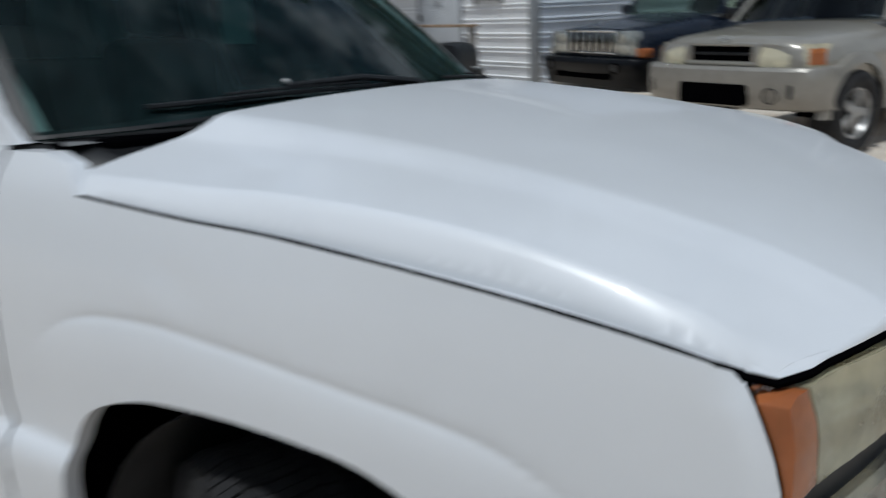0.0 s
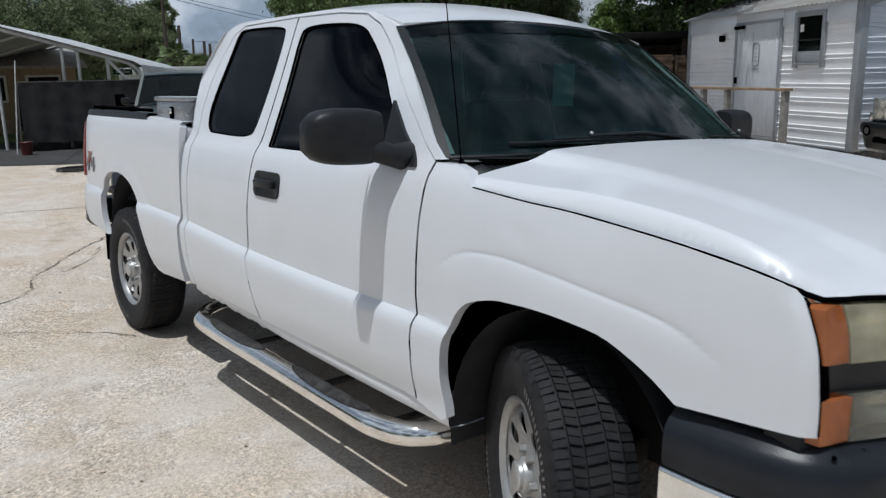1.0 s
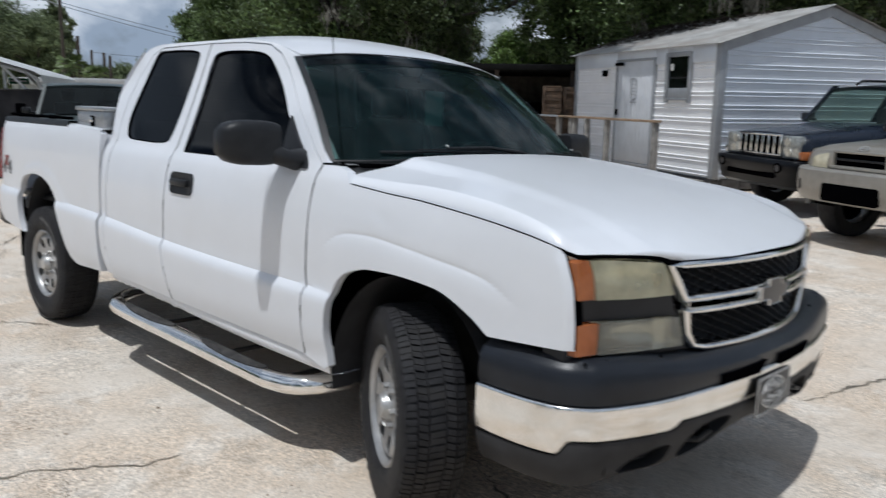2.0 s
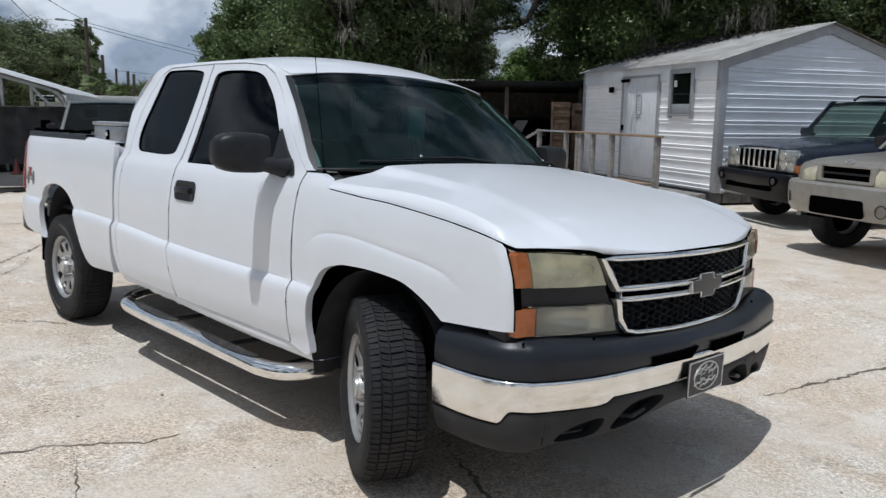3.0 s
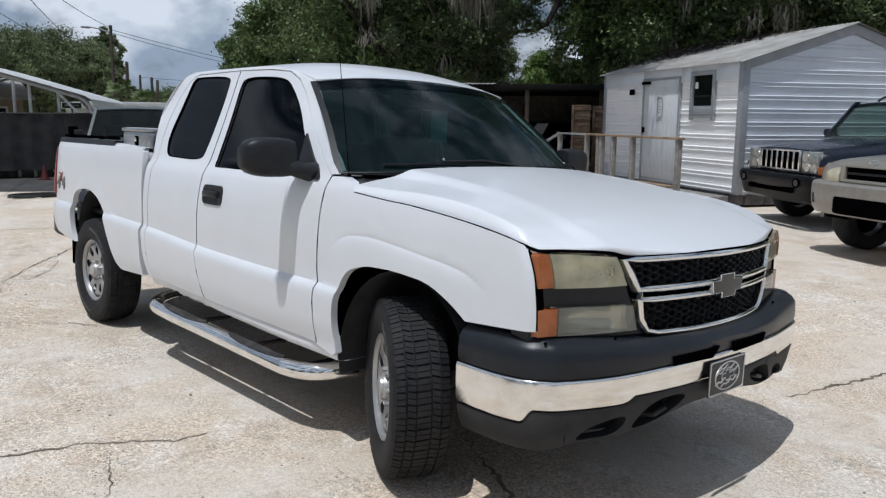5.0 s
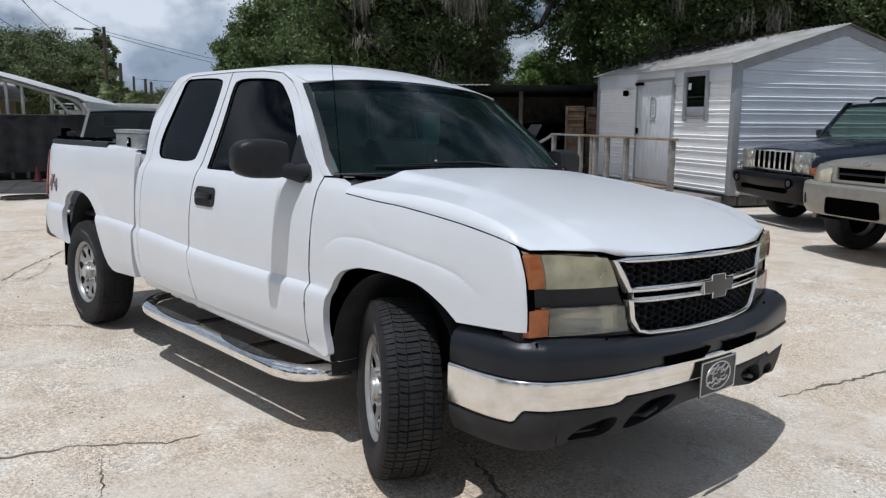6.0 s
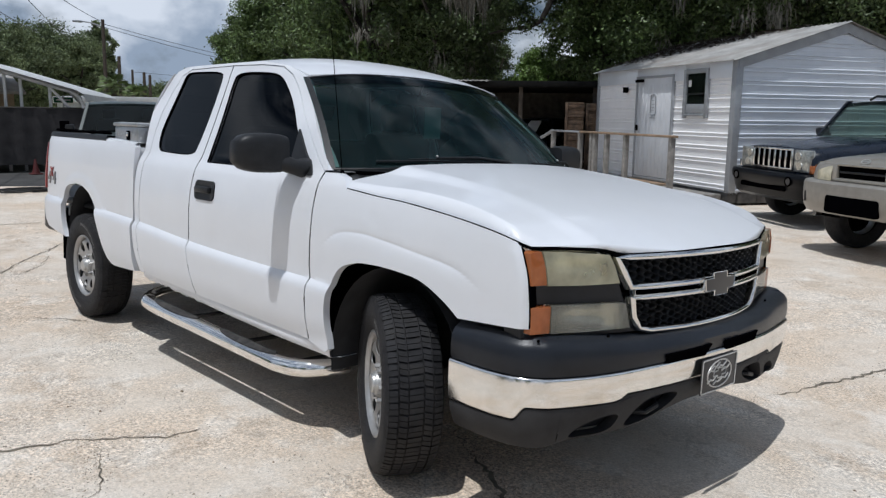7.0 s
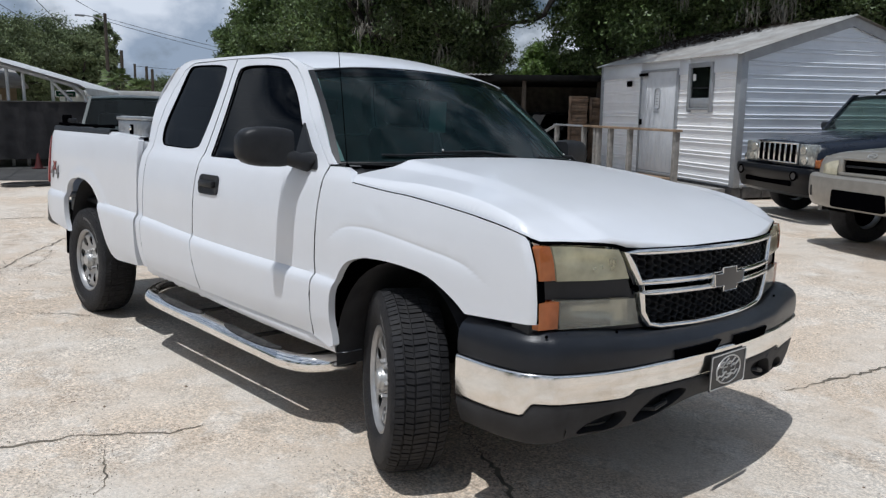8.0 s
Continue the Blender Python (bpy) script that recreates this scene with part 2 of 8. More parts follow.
M_EMBLEM = mat("smoked_emblem", (0.05, 0.05, 0.054), 0.32, 0.4, vary=0.08)
M_LETTER = mat("grey_decal", (0.13, 0.13, 0.14), 0.4, vary=0.08)

M_CONC = concrete()
M_CRACK = mat("dirt_in_cracks", (0.15, 0.13, 0.10), 0.95, vary=0.3, scale=12)
# one galvanised siding in two copies: the front's brighter light is painted in
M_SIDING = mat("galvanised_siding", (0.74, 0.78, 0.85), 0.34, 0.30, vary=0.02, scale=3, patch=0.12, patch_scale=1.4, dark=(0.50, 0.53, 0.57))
M_SIDING_LIT = mat("sunlit_galvanised_siding", (0.93, 0.93, 0.94), 0.36, 0.15, vary=0.02, scale=3, patch=0.12, patch_scale=1.4, dark=(0.68, 0.70, 0.72))
M_TRIMG = mat("grey_trim_metal", (0.33, 0.345, 0.365), 0.45, 0.3, vary=0.06)
M_ROOFM = mat("weathered_roof_sheet", (0.40, 0.395, 0.38), 0.5, 0.35, vary=0.14, scale=3, patch=0.7, patch_scale=1.1, dark=(0.28, 0.25, 0.22))
M_DOORW = mat("white_door_paint", (0.60, 0.62, 0.65), 0.5, vary=0.05, scale=2, patch=0.3, patch_scale=2, dark=(0.5, 0.5, 0.5))
M_WOOD = mat("weathered_wood", (0.24, 0.17, 0.11), 0.85, vary=0.25, scale=9, bump=0.3, bump_scale=60)
M_WOODG = mat("grey_timber", (0.22, 0.21, 0.195), 0.85, vary=0.2, scale=9, bump=0.3, bump_scale=60)
M_LUMBER = mat("brown_stained_boards", (0.115, 0.075, 0.048), 0.85, vary=0.3, scale=7, bump=0.3, bump_scale=60, rand=0.45)
M_BLOCK = mat("concrete_block", (0.11, 0.107, 0.105), 0.95, vary=0.2, bump=0.3, bump_scale=80)
M_NAVY = mat("navy_car_paint", (0.006, 0.010, 0.020), 0.28, coat=0.3, vary=0.1, spec=0.3)
M_BLACKB = mat("glossy_black_bumper", (0.004, 0.0045, 0.006), 0.30, vary=0.1, scale=9, spec=0.18)
M_GOLD = mat("champagne_car_paint", (0.34, 0.319, 0.28), 0.30, 0.40, coat=0.6, vary=0.04, scale=12)
M_GOLDB = mat("pewter_bumper_paint", (0.285, 0.27, 0.242), 0.38, 0.30, coat=0.3, vary=0.06, scale=10)
M_OLDTRUCK = mat("faded_green_grey_paint", (0.045, 0.060, 0.060), 0.4, coat=0.2, vary=0.1)
M_FENCE = mat("black_screen_cloth", (0.028, 0.026, 0.027), 0.85, vary=0.25, scale=3, bump=0.3, bump_scale=30)
M_CARPORT = mat("white_carport_steel", (0.62, 0.63, 0.63), 0.4, 0.2, vary=0.07, scale=3)
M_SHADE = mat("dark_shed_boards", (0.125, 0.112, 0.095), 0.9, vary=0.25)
M_TARROOF = mat("black_roof_felt", (0.008, 0.008, 0.008), 0.9, vary=0.2, spec=0.1)
# red plastic with the shade by the trailer put into its colour
M_ORANGE = mat("shade_dark_red_plastic", (0.075, 0.011, 0.010), 0.5, vary=0.1)
M_HOSE = mat("black_hose", (0.02, 0.02, 0.02), 0.5)
M_BARK = mat("oak_bark", (0.040, 0.034, 0.029), 0.95, vary=0.3, scale=8, bump=0.6, bump_scale=20)
# the same oak leaves with deep crown shade put into a darker colour
M_LEAF_SHADED = mat("shaded_oak_leaves", (0.058, 0.088, 0.026), 0.55, vary=0.2, scale=0.9, rand=0.6)
M_LEAF_M = mat("oak_leaves", (0.088, 0.132, 0.037), 0.55, vary=0.2, scale=0.9, rand=0.6)
M_LEAF_L = mat("bright_shrub_leaves", (0.13, 0.21, 0.045), 0.5, vary=0.15, scale=1.2, rand=0.45)
# distance haze is put into this paler leaf colour
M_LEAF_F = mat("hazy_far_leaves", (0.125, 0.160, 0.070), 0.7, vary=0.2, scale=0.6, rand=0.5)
M_PALM = mat("palm_leaves", (0.10, 0.14, 0.045), 0.5, vary=0.2, rand=0.4)
M_MOSS = mat("spanish_moss", (0.20, 0.19, 0.16), 0.95, vary=0.2, rand=0.35)
M_POLE = mat("old_pole_wood", (0.06, 0.048, 0.038), 0.9, vary=0.2)
M_SIGN = mat("green_sign_paint", (0.01, 0.11, 0.06), 0.5, vary=0.08)
M_LITTER = mat("grit_and_leaf_bits", (0.16, 0.12, 0.08), 0.9, vary=0.3, rand=0.6)
M_CRUMB = mat("loose_concrete_crumbs", (0.46, 0.415, 0.35), 0.95, vary=0.15, rand=0.45)
M_ROOFLEAF_SHADE = mat("shade_dark_dead_leaves", (0.050, 0.036, 0.026), 0.9, vary=0.3, rand=0.6)
M_WIRE = mat("black_cable", (0.015, 0.015, 0.015), 0.6)
M_GRASS = mat("roadside_grass", (0.09, 0.14, 0.035), 0.8, vary=0.3, scale=2)
M_WHITEP = mat("white_plastic", (0.75, 0.75, 0.74), 0.5, vary=0.04)
M_BUFF = mat("buff_render", (0.38, 0.30, 0.21), 0.9, vary=0.1)

# ---- mesh tools ----
from mathutils import geometry as mgeo


def finish(bm, name, material, sharp=38):
    me = bpy.data.meshes.new(name)
    bm.to_mesh(me)
    bm.free()
    me.materials.append(material)
    me.shade_smooth()
    me.set_sharp_from_angle(angle=radians(sharp))
    return me


def part(name, bm, material, parent, label="", sharp=38):
    ob = new(name, finish(bm, name, material, sharp))
    ob.parent = parent
    if label:
        ob["label"] = label
    return ob


def thing(name, m, label, category, group="", kind=""):
    ob = new(name)
    ob.empty_display_size = 0.2
    ob.matrix_world = m
    return tagged(ob, label, category, group, kind)


def solid(name, bm, material, m, label, category, group="", kind="", sharp=38):
    ob = new(name, finish(bm, name, material, sharp))
    ob.matrix_world = m
    return tagged(ob, label, category, group, kind)


def sstep(a, b, x):
    if a == b:
        return 1.0 if x >= a else 0.0
    t = min(1.0, max(0.0, (x - a) / (b - a)))
    return t * t * (3 - 2 * t)


def interp(table, x):
    """Smooth run through (x, value) pairs in rising x."""
    if x <= table[0][0]:
        return table[0][1]
    if x >= table[-1][0]:
        return table[-1][1]
    i = 0
    while table[i + 1][0] < x:
        i += 1
    x0, y0 = table[i]
    x1, y1 = table[i + 1]
    s = (y1 - y0) / (x1 - x0)
    s0 = s if i == 0 else 0.5 * (s + (y0 - table[i - 1][1]) / (x0 - table[i - 1][0]))
    s1 = s if i + 2 >= len(table) else 0.5 * (s + (table[i + 2][1] - y1) / (table[i + 2][0] - x1))
    h, t = x1 - x0, (x - x0) / (x1 - x0)
    return ((2 * t ** 3 - 3 * t * t + 1) * y0 + (t ** 3 - 2 * t * t + t) * h * s0
            + (-2 * t ** 3 + 3 * t * t) * y1 + (t ** 3 - t * t) * h * s1)


def inside(poly, x, y):
    hit, j = False, len(poly) - 1
    for i in range(len(poly)):
        xi, yi = poly[i]
        xj, yj = poly[j]
        if (yi > y) != (yj > y) and x < (xj - xi) * (y - yi) / (yj - yi) + xi:
            hit = not hit
        j = i
    return hit


def smooth_loop(pts, times=2):
    """Rounds the corners of a closed outline."""
    for _ in range(times):
        out = []
        for i, p in enumerate(pts):
            q = pts[(i + 1) % len(pts)]
            out.append((0.75 * p[0] + 0.25 * q[0], 0.75 * p[1] + 0.25 * q[1]))
            out.append((0.25 * p[0] + 0.75 * q[0], 0.25 * p[1] + 0.75 * q[1]))
        pts = out
    return pts


def dense(pts, step):
    out = []
    for i, p in enumerate(pts):
        q = pts[(i + 1) % len(pts)]
        n = max(1, int(math.hypot(q[0] - p[0], q[1] - p[1]) / step + 0.5))
        out += [(p[0] + (q[0] - p[0]) * k / n, p[1] + (q[1] - p[1]) * k / n) for k in range(n)]
    return out


def sheet(outline, fn, step=0.03, holes=(), flange=None, bm=None, lines=()):
    """A curved panel: a flat outline with holes, filled with a fine net and laid onto the surface fn(u, v);
    its edges turn back by the vector flange; the net follows the given inner lines."""
    bm = bm or bmesh.new()
    loops = [dense(outline, step)] + [dense(h, step) for h in holes]
    verts, edges = [], []
    for lp in loops:
        k = len(verts)
        verts += [Vector(p) for p in lp]
        edges += [(k + i, k + (i + 1) % len(lp)) for i in range(len(lp))]
    us, vs = [p[0] for p in outline], [p[1] for p in outline]
    rim = np.array([p for lp in loops for p in lp])
    keep = []
    for ln in lines:
        for p in ln:
            if inside(outline, *p) and not any(inside(h, *p) for h in holes) and ((rim - p) ** 2).sum(1).min() > 0.006 ** 2:
                keep.append(p)
    verts += [Vector(p) for p in keep]
    if keep:
        rim = np.concatenate([rim, np.array(keep)])
    u = min(us) + step * 0.53
    while u < max(us):
        v = min(vs) + step * 0.47
        while v < max(vs):
            if inside(outline, u, v) and not any(inside(h, u, v) for h in holes) and ((rim - (u, v)) ** 2).sum(1).min() > (0.45 * step) ** 2:
                verts.append(Vector((u, v)))
            v += step
        u += step
    co, _, tris, _, _, _ = mgeo.delaunay_2d_cdt(verts, edges, [], 0, 1e-6)
    made = [bm.verts.new(fn(p[0], p[1])) for p in co]
    faces = []
    for f in tris:
        cx, cy = sum(co[i][0] for i in f) / 3, sum(co[i][1] for i in f) / 3
        if inside(outline, cx, cy) and not any(inside(h, cx, cy) for h in holes):
            faces.append(bm.faces.new([made[i] for i in f]))
    used = {v for f in faces for v in f.verts}
    for v in made:
        if v not in used:
            bm.verts.remove(v)
    bmesh.ops.recalc_face_normals(bm, faces=faces)
    if flange is not None:
        rims = [e for f in faces for e in f.edges if len(e.link_faces) == 1]
        ext = bmesh.ops.extrude_edge_only(bm, edges=rims)
        for v in [g for g in ext["geom"] if isinstance(g, bmesh.types.BMVert)]:
            v.co += Vector(flange)
    return bm


def box(bm, x0, x1, y0, y1, z0, z1, bevel=0.0, m=None):
    """Adds a box, with softened edges if bevel is given."""
    vs = [bm.verts.new((x, y, z)) for x in (x0, x1) for y in (y0, y1) for z in (z0, z1)]
    fs = [bm.faces.new([vs[i] for i in q]) for q in ((0, 1, 3, 2), (4, 6, 7, 5), (0, 4, 5, 1), (2, 3, 7, 6), (0, 2, 6, 4), (1, 5, 7, 3))]
    if bevel:
        es = list({e for f in fs for e in f.edges})
        r = bmesh.ops.bevel(bm, geom=es, offset=bevel, segments=2, affect='EDGES', profile=0.5)
        vs = list({v for f in r["faces"] for v in f.verts} | {v for v in vs if v.is_valid})
    if m is not None:
        for v in vs:
            v.co = m @ v.co
    return bm


def boxes(*specs, bevel=0.0):
    bm = bmesh.new()
    for s in specs:
        box(bm, *s, bevel=bevel)
    return bm


def tube(bm, pts, radius, sides=10, caps=True):
    """A round bar along points; radius may be a list."""
    pts = [Vector(p) for p in pts]
    rings = []
    side = None
    for i, p in enumerate(pts):
        d = (pts[min(i + 1, len(pts) - 1)] - pts[max(i - 1, 0)]).normalized()
        if side is None:
            side = d.orthogonal().normalized()
        side = (side - d * side.dot(d)).normalized()
        up = d.cross(side)
        r = radius[i] if isinstance(radius, (list, tuple)) else radius
        rings.append([bm.verts.new(p + (side * math.cos(a) + up * math.sin(a)) * r) for a in (math.tau * k / sides for k in range(sides))])
    for a, b in zip(rings, rings[1:]):
        for k in range(sides):
            bm.faces.new((a[k], a[(k + 1) % sides], b[(k + 1) % sides], b[k]))
    if caps:
        bm.faces.new(rings[0][::-1])
        bm.faces.new(rings[-1])
    return bm


def grid(bm, rows, closed=False):
    """Faces between rows of points."""
    vs = [[bm.verts.new(p) for p in r] for r in rows]
    for a, b in zip(vs, vs[1:]):
        n = len(a)
        for k in range(n if closed else n - 1):
            bm.faces.new((a[k], a[(k + 1) % n], b[(k + 1) % n], b[k]))
    return vs


def lathe(bm, profile, n=48, axis_y=True):
    """Turns (r, y) pairs round the y axis."""
    rows = [[(r * math.cos(a), y, r * math.sin(a)) for a in (math.tau * k / n for k in range(n))] for r, y in profile]
    return grid(bm, rows, closed=True)


def loft_pts(pts, n):
    """Points spread evenly along a smooth run through pts (any dimension)."""
    ts = [i / (len(pts) - 1) for i in range(len(pts))]
    tabs = [[(t, p[k]) for t, p in zip(ts, pts)] for k in range(len(pts[0]))]
    return [tuple(interp(tb, i / (n - 1)) for tb in tabs) for i in range(n)]


def rrect(x0, x1, z0, z1, r, n=5):
    """A rectangle's outline with round corners."""
    out = []
    for cx, cz, a0 in ((x1 - r, z1 - r, 0), (x0 + r, z1 - r, 90), (x0 + r, z0 + r, 180), (x1 - r, z0 + r, 270)):
        out += [(cx + r * math.cos(radians(a0 + 90 * k / n)), cz + r * math.sin(radians(a0 + 90 * k / n))) for k in range(n + 1)]
    return out

# ---- the white pickup: x forward from the front axle, y to its left, z up ----
TRUCK_LEAN = 2.6
TRUCK_M = Matrix.Translation((0, -0.95, 0)) @ pose(0, 0, 0, -TRUCK_LEAN) @ Matrix.Translation((0, 0.95 + 0.03, 0)) @ Matrix.Diagonal((1, 1.031, 1, 1))
truck = thing("pickup_truck", TRUCK_M, "white extended-cab pickup with tinted windows and turned front wheels", "pickup truck")

SEAM_Z = [(-0.42, 1.212), (-0.314, 1.204), (-0.07, 1.186), (0.06, 1.180), (0.282, 1.160), (0.44, 1.142), (0.588, 1.118), (0.673, 1.098), (0.716, 1.080), (0.86, 1.030), (0.97, 0.990)]
HOOD_Z = [(-0.42, 1.338), (-0.28, 1.328), (0.09, 1.284), (0.44, 1.222), (0.66, 1.166), (0.78, 1.122), (0.88, 1.078), (0.97, 1.036)]
HOOD_EDGE = [(-0.42, 0.024), (-0.20, 0.035), (0.05, 0.047), (0.28, 0.053), (0.50, 0.046), (0.64, 0.033), (0.70, 0.022), (0.78, 0.016), (0.97, 0.012)]
CREASE_Z = [(-4.6, 0.845), (-3.27, 0.835), (-2.54, 0.815), (-1.8, 0.775), (-1.0, 0.757), (0.5, 0.757)]
SIDE = [(0.38, 0.932), (0.42, 0.948), (0.47, 0.965), (0.55, 0.983), (0.64, 0.990), (0.72, 0.993), (0.80, 0.993)]
UPPER = [(0.70, 0.966), (0.80, 0.967), (0.95, 0.969), (1.08, 0.961), (1.17, 0.946), (1.22, 0.930), (1.257, 0.905), (1.32, 0.880), (1.50, 0.815), (1.70, 0.748), (1.78, 0.722), (1.83, 0.700), (1.86, 0.670)]
BEDUP = [(0.70, 0.966), (0.95, 0.968), (1.15, 0.964), (1.26, 0.956), (1.31, 0.948), (1.345, 0.930)]
FLARE_Z = [(-0.50, 0.90), (-0.366, 0.989), (-0.198, 1.013), (0.0, 1.0), (0.213, 0.976), (0.346, 0.961), (0.442, 0.940), (0.56, 0.88)]


def roof_drop(x):
    return 0.115 * max(0.0, (x + 1.55) / 0.60) ** 2 + 0.060 * max(0.0, (-2.36 - x) / 0.28) ** 2


def shoulder(d):
    """Share of the lower skin at d below the crease: a crisp step that rounds off."""
    w = min(1.0, max(0.0, (d + 0.004) / 0.060))
    return 1 - (1 - w) ** 2.6


EDGE_X = [(0.778, 0.762), (0.85, 0.760), (0.95, 0.752), (1.02, 0.732), (1.07, 0.708), (1.10, 0.690)]


def side_y(x, z):
    """Half width of the cab and wing at x, z."""
    c = interp(CREASE_Z, x)
    zz = z + roof_drop(x) * sstep(1.45, 1.75, z)
    up = interp(UPPER, zz)
    low = interp(SIDE, z)
    y = up + (low - up) * shoulder(c - z)
    if x > -0.6 and z < 1.1:
        f = interp(FLARE_Z, x)
        d, b = f - z, sstep(-0.53, -0.28, x) * (1 - sstep(0.40, 0.60, x))
        y2 = up + b * 0.010 * (1 - math.exp(-max(0.0, d) / 0.030))
        y = 0.5 * (y + y2 + math.sqrt((y - y2) ** 2 + 4e-6)) - b * 0.0022 * math.exp(-((d + 0.004) / 0.005) ** 2)
        y -= 0.006 * math.exp(-((x + 0.10) / 0.045) ** 2 - ((z - 1.108) / 0.026) ** 2) - 0.003 * math.exp(-((x + 0.15) / 0.045) ** 2 - ((z - 1.065) / 0.03) ** 2)
    if x > 0.35:
        y -= 0.16 * (x - 0.35) ** 2 + 0.018 * max(0.0, (x - interp(EDGE_X, z) + 0.034) / 0.034) ** 2
    return y


def bed_y(x, z):
    c = interp(CREASE_Z, x)
    up, low = interp(BEDUP, z), interp(SIDE, z)
    y = up + (low - up) * shoulder(c - z)
    r = math.hypot((x + 3.63) / 0.56, (z - 0.62) / 0.46)
    y = max(y, up + 0.005 * (1 - sstep(0.88, 1.0, r)))
    if x < -4.2:
        y -= 0.35 * (x + 4.2) ** 2
    return y


def hood_z(x, y):
    s, e, a = interp(SEAM_Z, x), interp(HOOD_EDGE, x), abs(y)
    d = interp(HOOD_Z, x) - s
    y0 = interp([(0.58, 0.935), (0.64, 0.932), (0.685, 0.927), (0.728, 0.902), (0.80, 0.86)], x)
    if a > y0 - 0.034:
        t = min(1.0, max(0.0, (y0 - a) / 0.034))
        return s + e * (1 - (1 - t) ** 1.5)
    r = max(0.0, d - e)
    shelf = 0.34 * r * min(1.0, (y0 - 0.034 - a) / (y0 - 0.034 - 0.745)) if a > 0.745 else 0.34 * r
    dome = 0.40 * r * sstep(0.755, 0.625, a) if a > 0.625 else 0.40 * r
    return s + e + shelf + dome + 0.26 * r * (1 - min(1.0, a / 0.70) ** 2)


def front_x(y):
    return 0.962 - 0.275 * y * y


F_DOOR = [(-0.565, 0.462), (-0.572, 0.66), (-0.562, 0.76), (-0.570, 0.82), (-0.566, 0.95), (-0.560, 1.17), (-0.556, 1.262), (-0.635, 1.312),
          (-0.905, 1.535), (-1.06, 1.675), (-1.15, 1.745), (-1.255, 1.790), (-1.45, 1.806), (-1.788, 1.812), (-1.795, 1.5), (-1.798, 1.3), (-1.805, 1.17),
          (-1.820, 0.97), (-1.825, 0.80), (-1.785, 0.635), (-1.745, 0.53), (-1.725, 0.475)]
F_WIN = [(-1.690, 1.247), (-1.718, 1.248), (-1.722, 1.280), (-1.724, 1.57), (-1.732, 1.72), (-1.700, 1.770), (-1.37, 1.764), (-1.24, 1.742), (-1.165, 1.690), (-1.010, 1.560), (-0.850, 1.395), (-0.745, 1.285), (-0.72, 1.256), (-0.765, 1.252)]
R_DOOR = [(-1.735, 0.475), (-1.755, 0.53), (-1.795, 0.635), (-1.835, 0.80), (-1.830, 0.97), (-1.815, 1.17), (-1.808, 1.3), (-1.805, 1.5), (-1.798, 1.812),
          (-2.33, 1.805), (-2.43, 1.765), (-2.52, 1.65), (-2.562, 1.53), (-2.560, 1.40), (-2.530, 1.27), (-2.527, 1.15), (-2.535, 0.82), (-2.51, 0.64), (-2.455, 0.49)]
R_WIN = [(-1.925, 1.276), (-1.895, 1.335), (-1.868, 1.735), (-1.90, 1.782), (-2.30, 1.790), (-2.375, 1.780), (-2.405, 1.68), (-2.475, 1.43), (-2.445, 1.332), (-2.395, 1.288), (-2.32, 1.282)]
SHELL = [(-0.525, 1.272), (-0.744, 1.470), (-1.022, 1.728), (-1.08, 1.752), (-1.2, 1.797), (-1.4, 1.823), (-1.6, 1.832), (-2.2, 1.832), (-2.36, 1.827), (-2.50, 1.810),
         (-2.60, 1.772), (-2.668, 1.70), (-2.706, 1.62), (-2.716, 1.53), (-2.678, 1.41), (-2.622, 1.29), (-2.605, 0.82), (-2.58, 0.64), (-2.52, 0.49),
         (-2.462, 0.49), (-2.517, 0.64), (-2.542, 0.82), (-2.534, 1.15), (-2.537, 1.27), (-2.567, 1.40), (-2.569, 1.53), (-2.526, 1.654), (-2.434, 1.772), (-2.33, 1.812),
         (-1.79, 1.819), (-1.45, 1.813), (-1.250, 1.797), (-1.144, 1.751), (-1.054, 1.681), (-0.90, 1.541), (-0.630, 1.318), (-0.560, 1.270)]
FENDER = [(-0.556, 0.455), (-0.562, 0.66), (-0.552, 0.76), (-0.560, 0.82), (-0.556, 0.95), (-0.550, 1.17), (-0.545, 1.262), (-0.44, 1.262), (-0.372, 1.245), (-0.330, 1.202),
          (-0.07, 1.182), (0.06, 1.176), (0.282, 1.156), (0.44, 1.138), (0.588, 1.114), (0.668, 1.096), (0.690, 1.086), (0.705, 1.072), (0.717, 1.048), (0.729, 1.02), (0.740, 0.99), (0.749, 0.955), (0.755, 0.91), (0.759, 0.86), (0.761, 0.815), (0.761, 0.778),
          (0.60, 0.770), (0.452, 0.764), (0.372, 0.817), (0.24, 0.873), (0.12, 0.889), (0.0, 0.895), (-0.10, 0.893), (-0.19, 0.885), (-0.30, 0.850), (-0.362, 0.790), (-0.392, 0.72), (-0.408, 0.65),
          (-0.408, 0.555), (-0.392, 0.447), (-0.42, 0.428)]
BED = [(-2.625, 0.475), (-2.635, 0.82), (-2.635, 1.30), (-2.66, 1.318), (-3.2, 1.338), (-4.30, 1.342), (-4.36, 1.325), (-4.40, 1.20), (-4.435, 1.0), (-4.445, 0.88), (-4.438, 0.74), (-4.41, 0.66), (-4.30, 0.60),
       (-3.91, 0.555), (-3.955, 0.62), (-3.977, 0.70), (-3.980, 0.80), (-3.965, 0.875), (-3.925, 0.93), (-3.860, 0.962), (-3.77, 0.978), (-3.66, 0.984), (-3.55, 0.972), (-3.44, 0.937), (-3.365, 0.888), (-3.308, 0.832), (-3.256, 0.755), (-3.16, 0.60), (-3.085, 0.495), (-3.03, 0.468), (-2.96, 0.462)]

i0, i1 = FENDER.index((0.452, 0.764)), FENDER.index((-0.392, 0.447))
